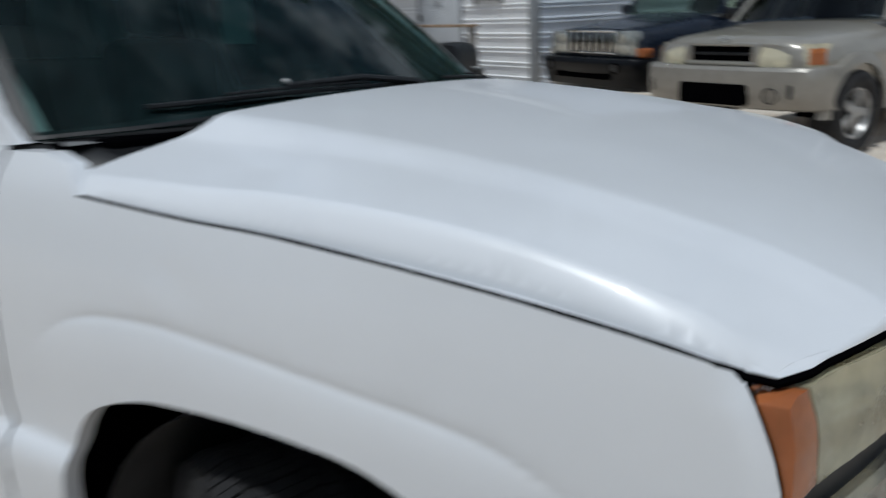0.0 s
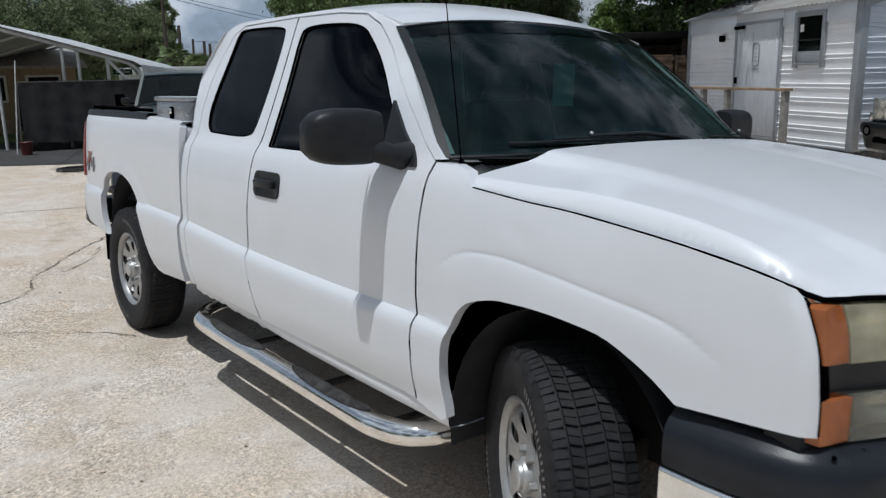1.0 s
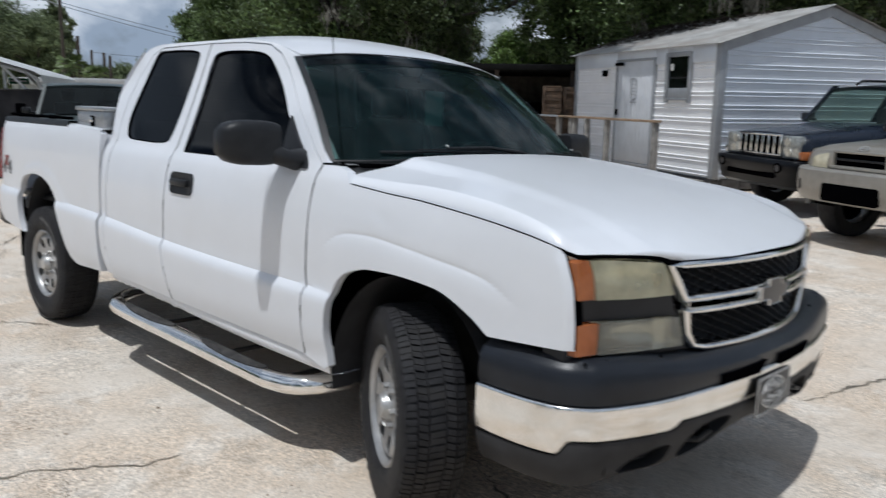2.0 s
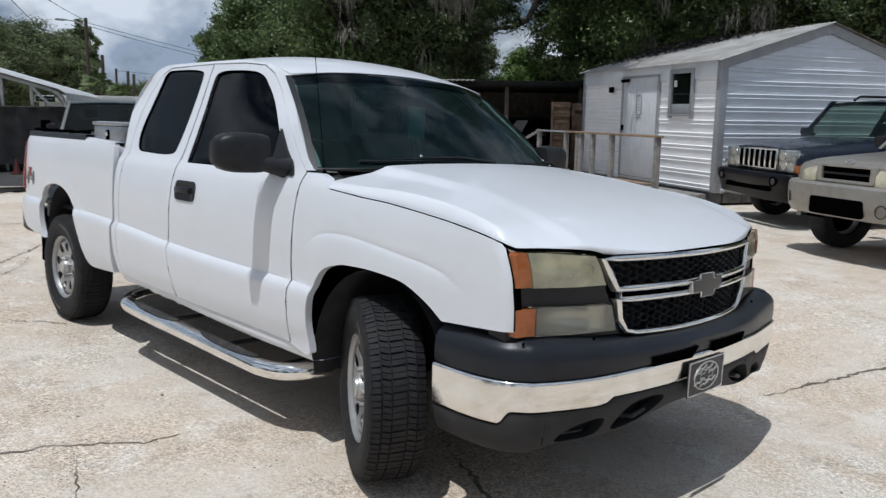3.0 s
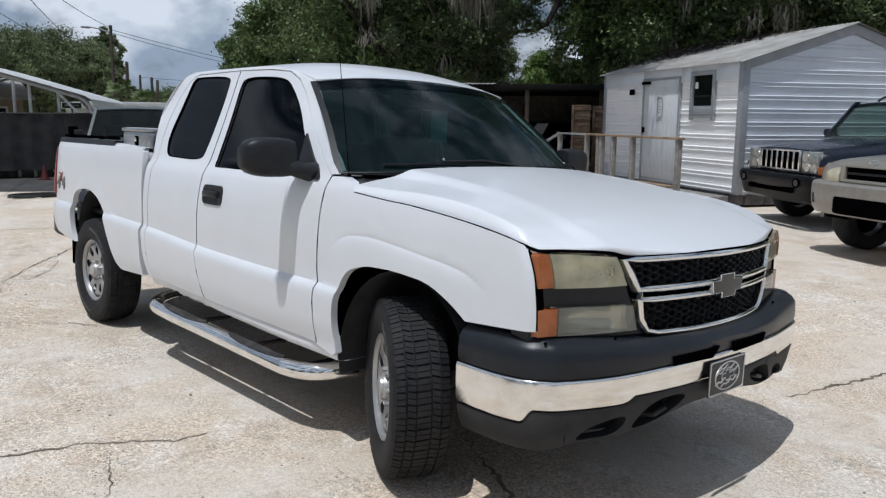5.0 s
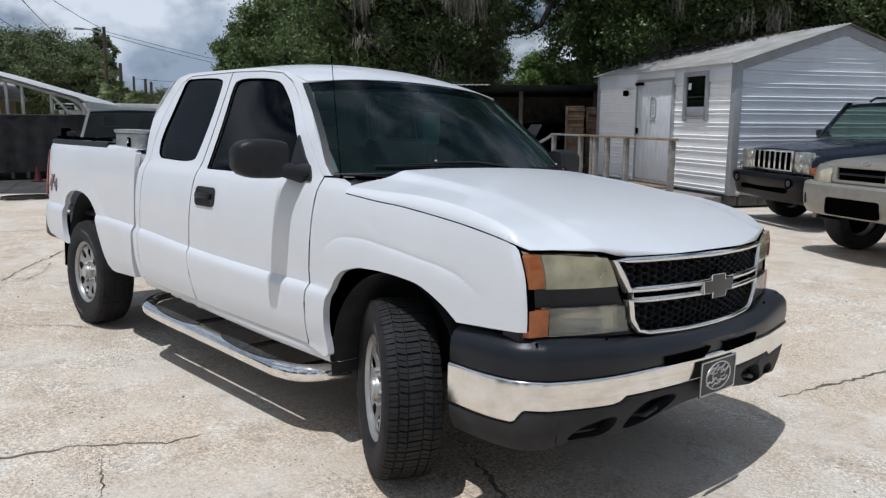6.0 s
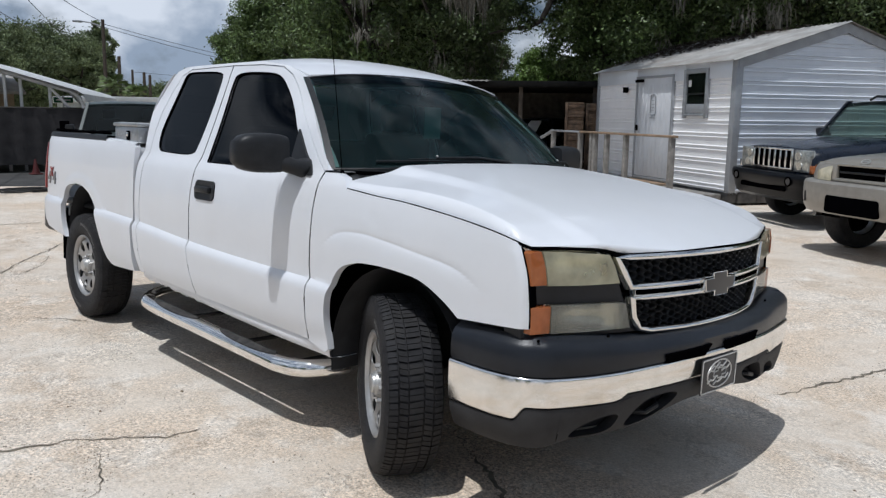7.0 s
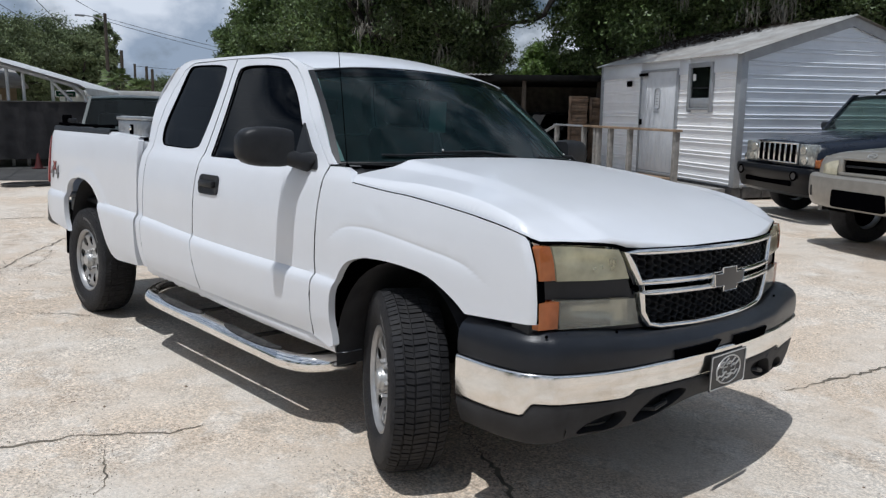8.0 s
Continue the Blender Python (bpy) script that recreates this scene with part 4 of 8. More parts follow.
for sg in (-1, 1):
    lampset = part("headlamp", bmesh.new(), M_BLACK, truck, "yellowed headlamp with an amber marker")
    for key, (ol, split) in LAMPS.items():
        if key == "upper":
            clear = [(-0.872, 1.058), (-0.80, 1.056), (-0.614, 1.042), (-0.567, 0.934), (-0.70, 0.931), (-0.851, 0.932), (-0.857, 0.97), (-0.867, 1.02)]
            amber = [(-0.920, 1.050), (-0.906, 1.059), (-0.880, 1.058), (-0.872, 1.02), (-0.863, 0.97), (-0.858, 0.936), (-0.918, 0.935), (-0.921, 1.0)]
        else:
            clear = [(-0.830, 0.858), (-0.535, 0.855), (-0.508, 0.758), (-0.70, 0.755), (-0.830, 0.754)]
            amber = [(-0.916, 0.855), (-0.836, 0.856), (-0.836, 0.757), (-0.912, 0.756)]
        for nm, poly, mt in (("lens", clear, M_HAZE if key == "upper" else M_HAZE_LOW), ("marker_lens", amber, M_AMBER)):
            part(nm, sheet(poly, lambda y, z, sg=sg: (lamp_x(y, z, 0.016) + (0.018 * sstep(0.60, 0.86, abs(y)) if sg > 0 else 0), y if sg < 0 else -y, z), 0.022, flange=(-0.05, 0, 0)), mt, lampset, "yellowed clear lens" if nm == "lens" else "amber marker lens")
    housing = [(-0.900, 1.066), (-0.80, 1.070), (-0.592, 1.062), (-0.535, 0.90), (-0.450, 0.735), (-0.925, 0.735), (-0.935, 0.93)]
    side_dx = 0.018 if sg > 0 else 0.0
    for key, cy in (("upper", -0.74), ("lower", -0.70)):
        hole = LAMPS[key][0]

        def bowl(y, z, sg=sg, cy=cy, zc=sum(p[1] for p in hole) / len(hole)):
            r = min(1.0, math.hypot((y - cy) / 0.13, (z - zc) / 0.075))
            step = 0.012 * (1 if (int((y + 2) / 0.035) % 2) else 0) * (1 if r >= 1.0 else 0)
            return (lamp_x(y, z, -0.030 - 0.05 * (1 - r * r) + step) + side_dx * sstep(0.60, 0.86, abs(y)), y if sg < 0 else -y, z)
        part("reflector", sheet(hole, bowl, 0.014), M_REFLECT, lampset, "dull silver reflector")
    part("lamp_housing", sheet(housing, lambda y, z, sg=sg: (lamp_x(y, z, -0.012) + (0.018 * sstep(0.60, 0.86, abs(y)) if sg > 0 else 0), y if sg < 0 else -y, z), 0.03, [LAMPS["upper"][0], LAMPS["lower"][0]], flange=(-0.08, 0, 0)), M_BUMPER, lampset, "black plastic lamp surround")

# grille
def on_front(y, z, lift=0.0):
    return (front_x(y) + lift + 0.012 * (1.0 - abs(z - 0.9) / 0.2), y, z)


def bar_loop(pts, r, owner, nm, mt, lift, label=""):
    bm = bmesh.new()
    pts = dense(pts, 0.05)
    n = len(pts)
    rows = []
    for i in range(n + 1):
        p = pts[i % n]
        a, b = pts[(i - 1) % n], pts[(i + 1) % n]
        tx, tz = b[0] - a[0], b[1] - a[1]
        ln = math.hypot(tx, tz)
        nx, nz = -tz / ln, tx / ln
        rows.append([on_front(p[0] + nx * r * w, p[1] + nz * r * w, lift + h) for w, h in ((-1, -0.03), (-1, -0.004), (-0.85, 0.005), (-0.45, 0.011), (0.0, 0.0125), (0.45, 0.011), (0.85, 0.005), (1, -0.004), (1, -0.03))])
    grid(bm, rows)
    return part(nm, bm, mt, owner, label, sharp=50)


grille = part("grille", bmesh.new(), M_BLACK, truck, "chrome-framed black honeycomb grille")
UP = [(-0.580, 1.030), (0.580, 1.030), (0.545, 0.975), (0.515, 0.915), (-0.515, 0.915), (-0.545, 0.975)]
LO = [(-0.505, 0.872), (0.505, 0.872), (0.490, 0.80), (0.455, 0.750), (0.40, 0.737), (0.20, 0.732), (-0.20, 0.732), (-0.40, 0.737), (-0.455, 0.750), (-0.490, 0.80)]
bar_loop(UP, 0.0135, grille, "upper_frame", M_CHROME, 0.0, "chrome upper frame")
bar_loop(LO, 0.0125, grille, "lower_frame", M_CHROME, 0.004, "chrome lower frame")
# header coloured black to draw the shaded gap under the hood lip
bm = bmesh.new()
ys = [-0.60 + 0.05 * i for i in range(25)]
lip = [1.046 for y in ys]
grid(bm, [[on_front(y, 1.036 + f * (max(z, 1.042) - 1.036), l) for y, z in zip(ys, lip)] for f, l in ((1.0, -0.05), (1.0, -0.006), (0.8, 0.004), (0.25, 0.006), (0.0, -0.01))])
part("grille_header", bm, M_BLACK, grille, "black strip above the grille")
for sg in (-1, 1):
    bar_loop([(sg * 0.08, 0.907), (sg * 0.505, 0.907), (sg * 0.498, 0.882), (sg * 0.08, 0.882)], 0.004, grille, "cross_bar", M_CHROME, 0.0)
part("backing", sheet([(-0.58, 1.04), (0.58, 1.04), (0.50, 0.88), (0.45, 0.72), (-0.45, 0.72), (-0.50, 0.88)], lambda y, z: on_front(y, z, -0.075), 0.08), M_BLACK, grille)
# honeycomb mesh: one cell net for each opening
for poly, nm in ((UP, "upper_mesh"), (LO, "lower_mesh")):
    bm = bmesh.new()
    s = 0.0265
    for row in range(14):
        for colm in range(46):
            cy = -0.60 + colm * s * 1.5 * 0.98
            cz = 0.715 + row * s * 1.732 * 0.62 + (s * 0.866 * 0.62 if colm % 2 else 0)
            if not inside(poly, cy, cz):
                continue
            ring_o, ring_i = [], []
            for k in range(6):
                a = math.tau * k / 6
                ring_o.append(bm.verts.new(on_front(cy + s * math.cos(a) * 0.985, cz + s * 0.62 * math.sin(a) * 0.985, -0.022)))
                ring_i.append(bm.verts.new(on_front(cy + s * math.cos(a) * 0.82, cz + s * 0.62 * math.sin(a) * 0.80, -0.026)))
            deep = [bm.verts.new(v.co + Vector((-0.03, 0, 0))) for v in ring_i]
            for k in range(6):
                j = (k + 1) % 6
                bm.faces.new((ring_o[k], ring_o[j], ring_i[j], ring_i[k]))
                bm.faces.new((ring_i[k], ring_i[j], deep[j], deep[k]))
    part(nm, bm, M_TRIM, grille, "black honeycomb mesh")
# cross-shaped emblem
EMB = [(-0.112, 0.872), (-0.046, 0.872), (-0.046, 0.848), (0.062, 0.848), (0.062, 0.872), (0.112, 0.872), (0.122, 0.922), (0.046, 0.922), (0.046, 0.946), (-0.062, 0.946), (-0.062, 0.922), (-0.122, 0.922)]
part("emblem", sheet(EMB, lambda y, z: on_front(y, z, 0.024), 0.02, flange=(-0.045, 0, 0)), M_EMBLEM, grille, "smoke-grey cross-shaped emblem")
bar_loop(EMB, 0.0032, grille, "emblem_rim", M_CHROME, 0.014, "thin chrome emblem rim")

# front bumper: cap, chrome bar and lower valance run round one plan line
BUMP = [(0.43, -0.972), (0.55, -0.975), (0.66, -0.968), (0.745, -0.945), (0.80, -0.905), (0.845, -0.85), (0.917, -0.68), (0.962, -0.50), (0.992, -0.30), (1.006, -0.12), (1.010, 0.0),
        (1.010, 0.12), (1.000, 0.30), (0.978, 0.50), (0.938, 0.70), (0.898, 0.88), (0.865, 0.955), (0.80, 1.0), (0.70, 1.008), (0.55, 1.0), (0.43, 0.985)]
BP = loft_pts(BUMP, 121)


def bump_row(i):
    a, b = BP[max(i - 1, 0)], BP[min(i + 1, len(BP) - 1)]
    tx, ty = b[0] - a[0], b[1] - a[1]
    ln = math.hypot(tx, ty)
    return BP[i], (ty / ln, -tx / ln)


def strip(profile, i0=0, i1=121):
    """profile(x, y) gives (outward offset, z) pairs for a place on the plan line."""
    bm = bmesh.new()
    rows = []
    for i in range(i0, i1):
        (x, y), (nx, ny) = bump_row(i)
        rows.append([(x + nx * o, y + ny * o, z) for o, z in profile(x, y)])
    grid(bm, rows)
    bmesh.ops.recalc_face_normals(bm, faces=bm.faces)
    return bm


def cap_low(x, y):
    return 0.607 + 0.018 * (1 - sstep(0.0, 0.9, abs(y)))


def chrome_low(x, y):
    side = 1 - sstep(0.735, 0.775, x)
    mid = 1 - sstep(0.56, 0.605, abs(y))
    return (0.490 + 0.010 * (1 - abs(y)) + 0.024 * mid) * (1 - side) + 0.442 * side


def cap_profile(x, y):
    lo = cap_low(x, y)
    top = 0.734 - 0.022 * (1 - sstep(0.42, 0.85, abs(y)))
    back = 0.075 if abs(y) < 0.9 else 0.04
    return [(-back - 0.06, top + 0.012), (-back, top + 0.014), (-0.035, top + 0.008), (-0.010, top - 0.008), (0.004, top - 0.030), (0.009, lo + 0.055), (0.008, lo + 0.02), (0.003, lo), (-0.03, lo - 0.004)]


def chrome_profile(x, y):
    hi, lo = cap_low(x, y) - 0.003, chrome_low(x, y)
    return [(-0.02, hi), (0.007, hi), (0.0125, hi - 0.003), (0.0145, hi - 0.009), (0.0135, (hi + lo) / 2), (0.0105, lo + 0.010), (0.008, lo + 0.004), (0.003, lo), (-0.02, lo - 0.002)]


def val_profile(x, y):
    hi = chrome_low(x, y) - 0.006
    lo = 0.352 + 0.06 * (1 - sstep(0.1, 0.62, abs(y))) - 0.030 * sstep(0.72, 0.92, abs(y))
    return [(-0.02, hi), (0.002, hi), (0.004, hi - 0.012), (-0.008, (hi + lo) / 2), (-0.026, lo + 0.015), (-0.045, lo), (-0.12, lo - 0.004)]


bumper = part("front_bumper", bmesh.new(), M_BUMPER, truck, "chrome front bumper with grey plastic cap and valance")
part("bumper_cap", strip(cap_profile), M_BUMPER, bumper, "faded dark grey plastic cap", 60)
part("chrome_bar", strip(chrome_profile), M_DULLCHROME, bumper, "scuffed chrome face bar", 60)


def bump_x(y):
    return interp(sorted((yy, x) for x, yy in BP if abs(yy) < 0.87), y)


def on_val(y, z, lift):
    """A place on the valance's face."""
    i = min(range(len(BP)), key=lambda q: abs(BP[q][1] - y) + (10 if BP[q][0] < 0.74 else 0))
    (x, yy), (nx, ny) = bump_row(i)
    prof = val_profile(x, y)[1:6]
    o = interp([(b, a) for a, b in prof[::-1]], z) + lift
    return (interp(sorted((b, a) for a, b in BP if abs(b) < 0.87), y) + nx * o, y + ny * o, z)


# flat black sheets stand for the shade inside the slots
for out in ([(-0.362, 0.616), (-0.125, 0.612), (-0.078, 0.655), (-0.378, 0.650)], [(0.045, 0.612), (0.325, 0.612), (0.352, 0.650), (0.030, 0.655)]):
    part("air_slot", sheet(out, lambda y, z: (bump_x(y) + 0.0175, y, z), 0.03, flange=(-0.05, 0, 0)), M_BLACK, bumper, "black slot in the bumper")
POCKETS = [[(-0.800, 0.360), (-0.640, 0.365), (-0.585, 0.414), (-0.590, 0.446), (-0.68, 0.436), (-0.765, 0.402)], [(-0.570, 0.372), (-0.405, 0.390), (-0.262, 0.452), (-0.275, 0.490), (-0.440, 0.486), (-0.500, 0.446)]]
ends = [i for i in range(121) if abs(BP[i][1]) > 0.815]
y_a, y_b = BP[max(q for q in ends if q < 60)][1], BP[min(q for q in ends if q > 60)][1]
PY = [y_a + (y_b - y_a) * k / 40 for k in range(41)]
VLO = [(y, val_profile(bump_x(y), y)[4][1]) for y in PY]
VHI = [(y, val_profile(bump_x(y), y)[2][1]) for y in PY]
holes = [smooth_loop([(sg * y, z) for y, z in p], 2) for sg in (1, -1) for p in POCKETS]
part("valance", sheet(VLO + VHI[::-1], lambda y, z: on_val(y, z, 0.0), 0.024, holes), M_VAL, bumper, "dusty dark grey lower valance with open pockets", 50)
for a, b in ((min(ends), max(q for q in ends if q < 60) + 1), (min(q for q in ends if q > 60), max(ends) + 1)):
    part("valance_end", strip(val_profile, a, b), M_VAL, bumper, "", 60)
part("valance_back", sheet([(y, z + 0.01) for y, z in VLO] + [(y, z - 0.005) for y, z in VHI[::-1]], lambda y, z: on_val(y, z, -0.055), 0.06), M_TRIM, bumper)
for h in holes:
    bm = bmesh.new()
    ring = dense(h, 0.02)
    grid(bm, [[on_val(y, z, d) for y, z in ring] for d in (0.001, -0.006, -0.05)], closed=True)
    part("pocket_wall", bm, M_VAL, bumper)
a, b = max(q for q in ends if q < 60), min(q for q in ends if q > 60) + 1
part("valance_lip", strip(lambda x, y: val_profile(x, y)[4:], a, b), M_VAL, bumper, "", 60)
part("valance_top", strip(lambda x, y: val_profile(x, y)[:3], a, b), M_VAL, bumper, "", 60)
for sg in (-1, 1):
    bm = bmesh.new()
    tube(bm, [on_val(sg * y, z, d) for y, z, d in ((0.335, 0.435, -0.05), (0.37, 0.435, -0.01), (0.43, 0.418, -0.008), (0.46, 0.410, -0.05))], 0.011, 8)
    part("tow_hook", bm, M_TRIM, bumper, "black tow hook in a valance pocket")
# small push clips on the cap
for y in (-0.90, -0.82, -0.62, 0.62, 0.82):
    bm = bmesh.new()
    bmesh.ops.create_uvsphere(bm, u_segments=8, v_segments=6, radius=0.006, matrix=pose(bump_x(max(-0.88, min(0.88, y))) - 0.045, y, 0.738))
    part("push_clip", bm, M_BLACK, bumper)

# show plate on the bumper
plate = part("show_plate", bmesh.new(), M_VAL, bumper, "dark plate with a silver oval badge")
PX = 1.036
bm = bmesh.new()
box(bm, PX - 0.006, PX, -0.165, 0.125, 0.448, 0.598, 0.004)
part("plate_blank", bm, M_PLATE, plate)


def on_plate(y, z, lift):
    return (PX + lift, y, z)


def plate_line(pts, r, closed=True):
    bm = bmesh.new()
    tube(bm, [on_plate(y, z, 0.001) for y, z in pts] + ([on_plate(*pts[0], 0.001)] if closed else []), r, 6, caps=not closed)
    return bm


part("plate_rim", plate_line(rrect(-0.160, 0.120, 0.453, 0.593, 0.008, 3), 0.0026), M_SILVER, plate)
oval = [(-0.02 + 0.098 * math.cos(math.tau * k / 28), 0.523 + 0.058 * math.sin(math.tau * k / 28)) for k in range(28)]
part("badge_ring", plate_line(oval, 0.0035), M_SILVER, plate)
for dy, dz in ((-0.065, 0.022), (-0.04, 0.038), (0.015, 0.034), (0.05, 0.02), (-0.06, -0.018), (-0.015, -0.03), (0.04, -0.022)):
    part("badge_flame", plate_line([(-0.02 + dy - 0.035, 0.523 + dz - 0.012), (-0.02 + dy - 0.012, 0.523 + dz), (-0.02 + dy + 0.008, 0.523 + dz - 0.006), (-0.02 + dy + 0.034, 0.523 + dz + 0.01)], 0.004, False), M_SILVER, plate)
part("badge_cross", plate_line([(-0.07, 0.514), (-0.035, 0.514), (-0.035, 0.503), (0.0, 0.503), (0.0, 0.514), (0.03, 0.514), (0.036, 0.535), (0.0, 0.535), (0.0, 0.546), (-0.035, 0.546), (-0.035, 0.535), (-0.064, 0.535)], 0.003), M_SILVER, plate)

# wheels
R_T, W_T = 0.386, 0.128


def make_wheel():
    w = new("wheel")
    w.parent = truck
    w["label"] = "worn all-terrain tyre on a silver eight-hole wheel"
    bm = bmesh.new()
    prof = [(0.226, -0.098), (0.234, -0.112), (0.256, -0.124), (0.290, -0.131), (0.330, -0.130), (0.358, -0.124), (0.372, -0.112), (0.3765, -0.095), (0.378, -0.05), (0.378, 0.05), (0.3765, 0.095), (0.372, 0.112), (0.358, 0.124), (0.330, 0.130), (0.29, 0.131), (0.256, 0.124), (0.234, 0.112), (0.226, 0.098)]
    lathe(bm, prof, 64)
    tyre = part("tyre", bm, M_TYRE, w, "black worn tyre", 50)
    tyre.scale = (1.029, 0.93, 1.029)
    # tread blocks
    bm = bmesh.new()
    nb = 96
    rng = random.Random(5)
    for y0, y1, sk, dep in ((-0.118, -0.079, 0.06, 0.0080), (-0.072, -0.036, -0.30, 0.0070), (-0.030, 0.030, 0.25, 0.0060), (0.036, 0.072, -0.30, 0.0070), (0.079, 0.118, 0.06, 0.0080)):
        off = rng.random()
        for k in range(nb):
            a0 = math.tau * (k + off + (0.14 if k % 2 else 0.03)) / nb
            a1 = math.tau * (k + off + (0.94 if k % 2 else 0.86)) / nb
            cor = []
            for y, f in ((y0, 0.0), (y1, 1.0)):
                for a in (a0, a1):
                    aa = a + sk * (f - 0.5) * math.tau / nb
                    rr = R_T - 0.012 * max(0, (abs(y) - 0.085) / 0.033) ** 2
                    cor.append((aa, y, rr))
            lo = [bm.verts.new(((r - dep) * math.cos(a), y, (r - dep) * math.sin(a))) for a, y, r in cor]
            am = sum(c[0] for c in cor) / 4
            ym = sum(c[1] for c in cor) / 4
            hi = [bm.verts.new((r * math.cos(am + (a - am) * 0.95), ym + (y - ym) * 0.96, r * math.sin(am + (a - am) * 0.95))) for a, y, r in cor]
            bm.faces.new((hi[0], hi[1], hi[3], hi[2]))
            for p, q in ((0, 1), (1, 3), (3, 2), (2, 0)):
                bm.faces.new((lo[p], lo[q], hi[q], hi[p]))
    for k in range(nb // 2):
        a0, a1 = math.tau * (2 * k + 0.1) / nb, math.tau * (2 * k + 1.5) / nb
        for s in (-1, 1):
            q = [(0.3705, 0.117), (0.372, 0.1175), (0.352, 0.1295), (0.352, 0.127)]
            vs = [bm.verts.new((r * math.cos(a), s * y, r * math.sin(a))) for a in (a0, a1) for r, y in ((0.376, 0.1155), (0.352, 0.1285))]
            bm.faces.new((vs[0], vs[1], vs[3], vs[2]))
    part("tread", bm, M_TYRE, tyre)
    # raised lettering as plain marks round the wall
    bm = bmesh.new()
    rng = random.Random(3)
    for a_mid, n in ((radians(250), 17), (radians(75), 17)):
        for k in range(n):
            a = a_mid + (k - n / 2) * 0.062
            h = 0.4 + 0.5 * rng.random()
            vs = []
            for da, r in ((-0.014, 0.300), (0.014 * h, 0.300), (0.014, 0.322), (-0.014 * h, 0.322)):
                vs.append(bm.verts.new((r * math.cos(a + da), -0.1335, r * math.sin(a + da))))
            bm.faces.new(vs)
    part("tyre_lettering", bm, M_TYRETXT, tyre, "worn raised pale lettering as plain marks")["kind"] = "stuff"
    # rim: barrel, lip and a pierced dish
    bm = bmesh.new()
    lathe(bm, [(0.208, 0.10), (0.190, 0.06), (0.190, -0.04), (0.196, -0.085), (0.206, -0.100), (0.2125, -0.106), (0.2145, -0.113), (0.208, -0.116), (0.199, -0.110), (0.192, -0.095)], 56)
    rim = part("rim", bm, M_ALLOY, w, "silver painted steel rim")
    rim.scale = (1.10, 0.90, 1.10)

    def dish(u, v):
        r = math.hypot(u, v)
        y = interp([(0.0, -0.084), (0.06, -0.084), (0.085, -0.080), (0.115, -0.088), (0.160, -0.097), (0.180, -0.090), (0.195, -0.066)], r)
        return (u, y, v)
    ring = [(0.195 * math.cos(math.tau * k / 48), 0.195 * math.sin(math.tau * k / 48)) for k in range(48)]
    holes = []
    for k in range(8):
        a = math.tau * k / 8
        h = []
        for j in range(14):
            b = math.tau * j / 14
            rr, tt = 0.139 + 0.033 * math.cos(b), 0.0285 * math.sin(b)
            h.append((rr * math.cos(a) - tt * math.sin(a), rr * math.sin(a) + tt * math.cos(a)))
        holes.append(h)
    part("wheel_disc", sheet(ring, dish, 0.014, holes, flange=(0, 0.006, 0)), M_ALLOY, rim, "silver disc with oval holes")
    # black drum set close behind the disc paints the shade in its holes
    bm = bmesh.new()
    lathe(bm, [(0.188, 0.0), (0.186, -0.052), (0.14, -0.058), (0.07, -0.052), (0.001, -0.05)], 32)
    part("brake_drum", bm, M_BLACK, rim)
    bm = bmesh.new()
    lathe(bm, [(0.050, -0.070), (0.050, -0.100), (0.046, -0.110), (0.042, -0.112), (0.040, -0.124), (0.034, -0.129), (0.001, -0.130)], 28)
    part("hub_cap", bm, M_DULLALLOY, rim, "dull silver hub cap")
    for k in range(6):
        a = math.tau * (k + 0.5) / 6
        bm = bmesh.new()
        bmesh.ops.create_cone(bm, cap_ends=True, segments=6, radius1=0.013, radius2=0.010, depth=0.03, matrix=pose(0.070 * math.cos(a), -0.090, 0.070 * math.sin(a), 90))
        part("lug_nut", bm, M_ALLOY, rim)
    return w


wheel = make_wheel()
wheel.matrix_basis = pose(-3.645, -0.838, 0.361, 0, 12, 0)
STEER = -28.0
for m in (pose(-0.036, -0.851, 0.361, 0, 0, STEER) @ pose(0, 0, 0, 0, 30), pose(-0.036, 0.851, 0.361, 0, 0, STEER) @ pose(0, 0, 0, 0, 0, 180), pose(-3.645, 0.838, 0.361, 0, 0, 180)):
    copy_thing(wheel, m)

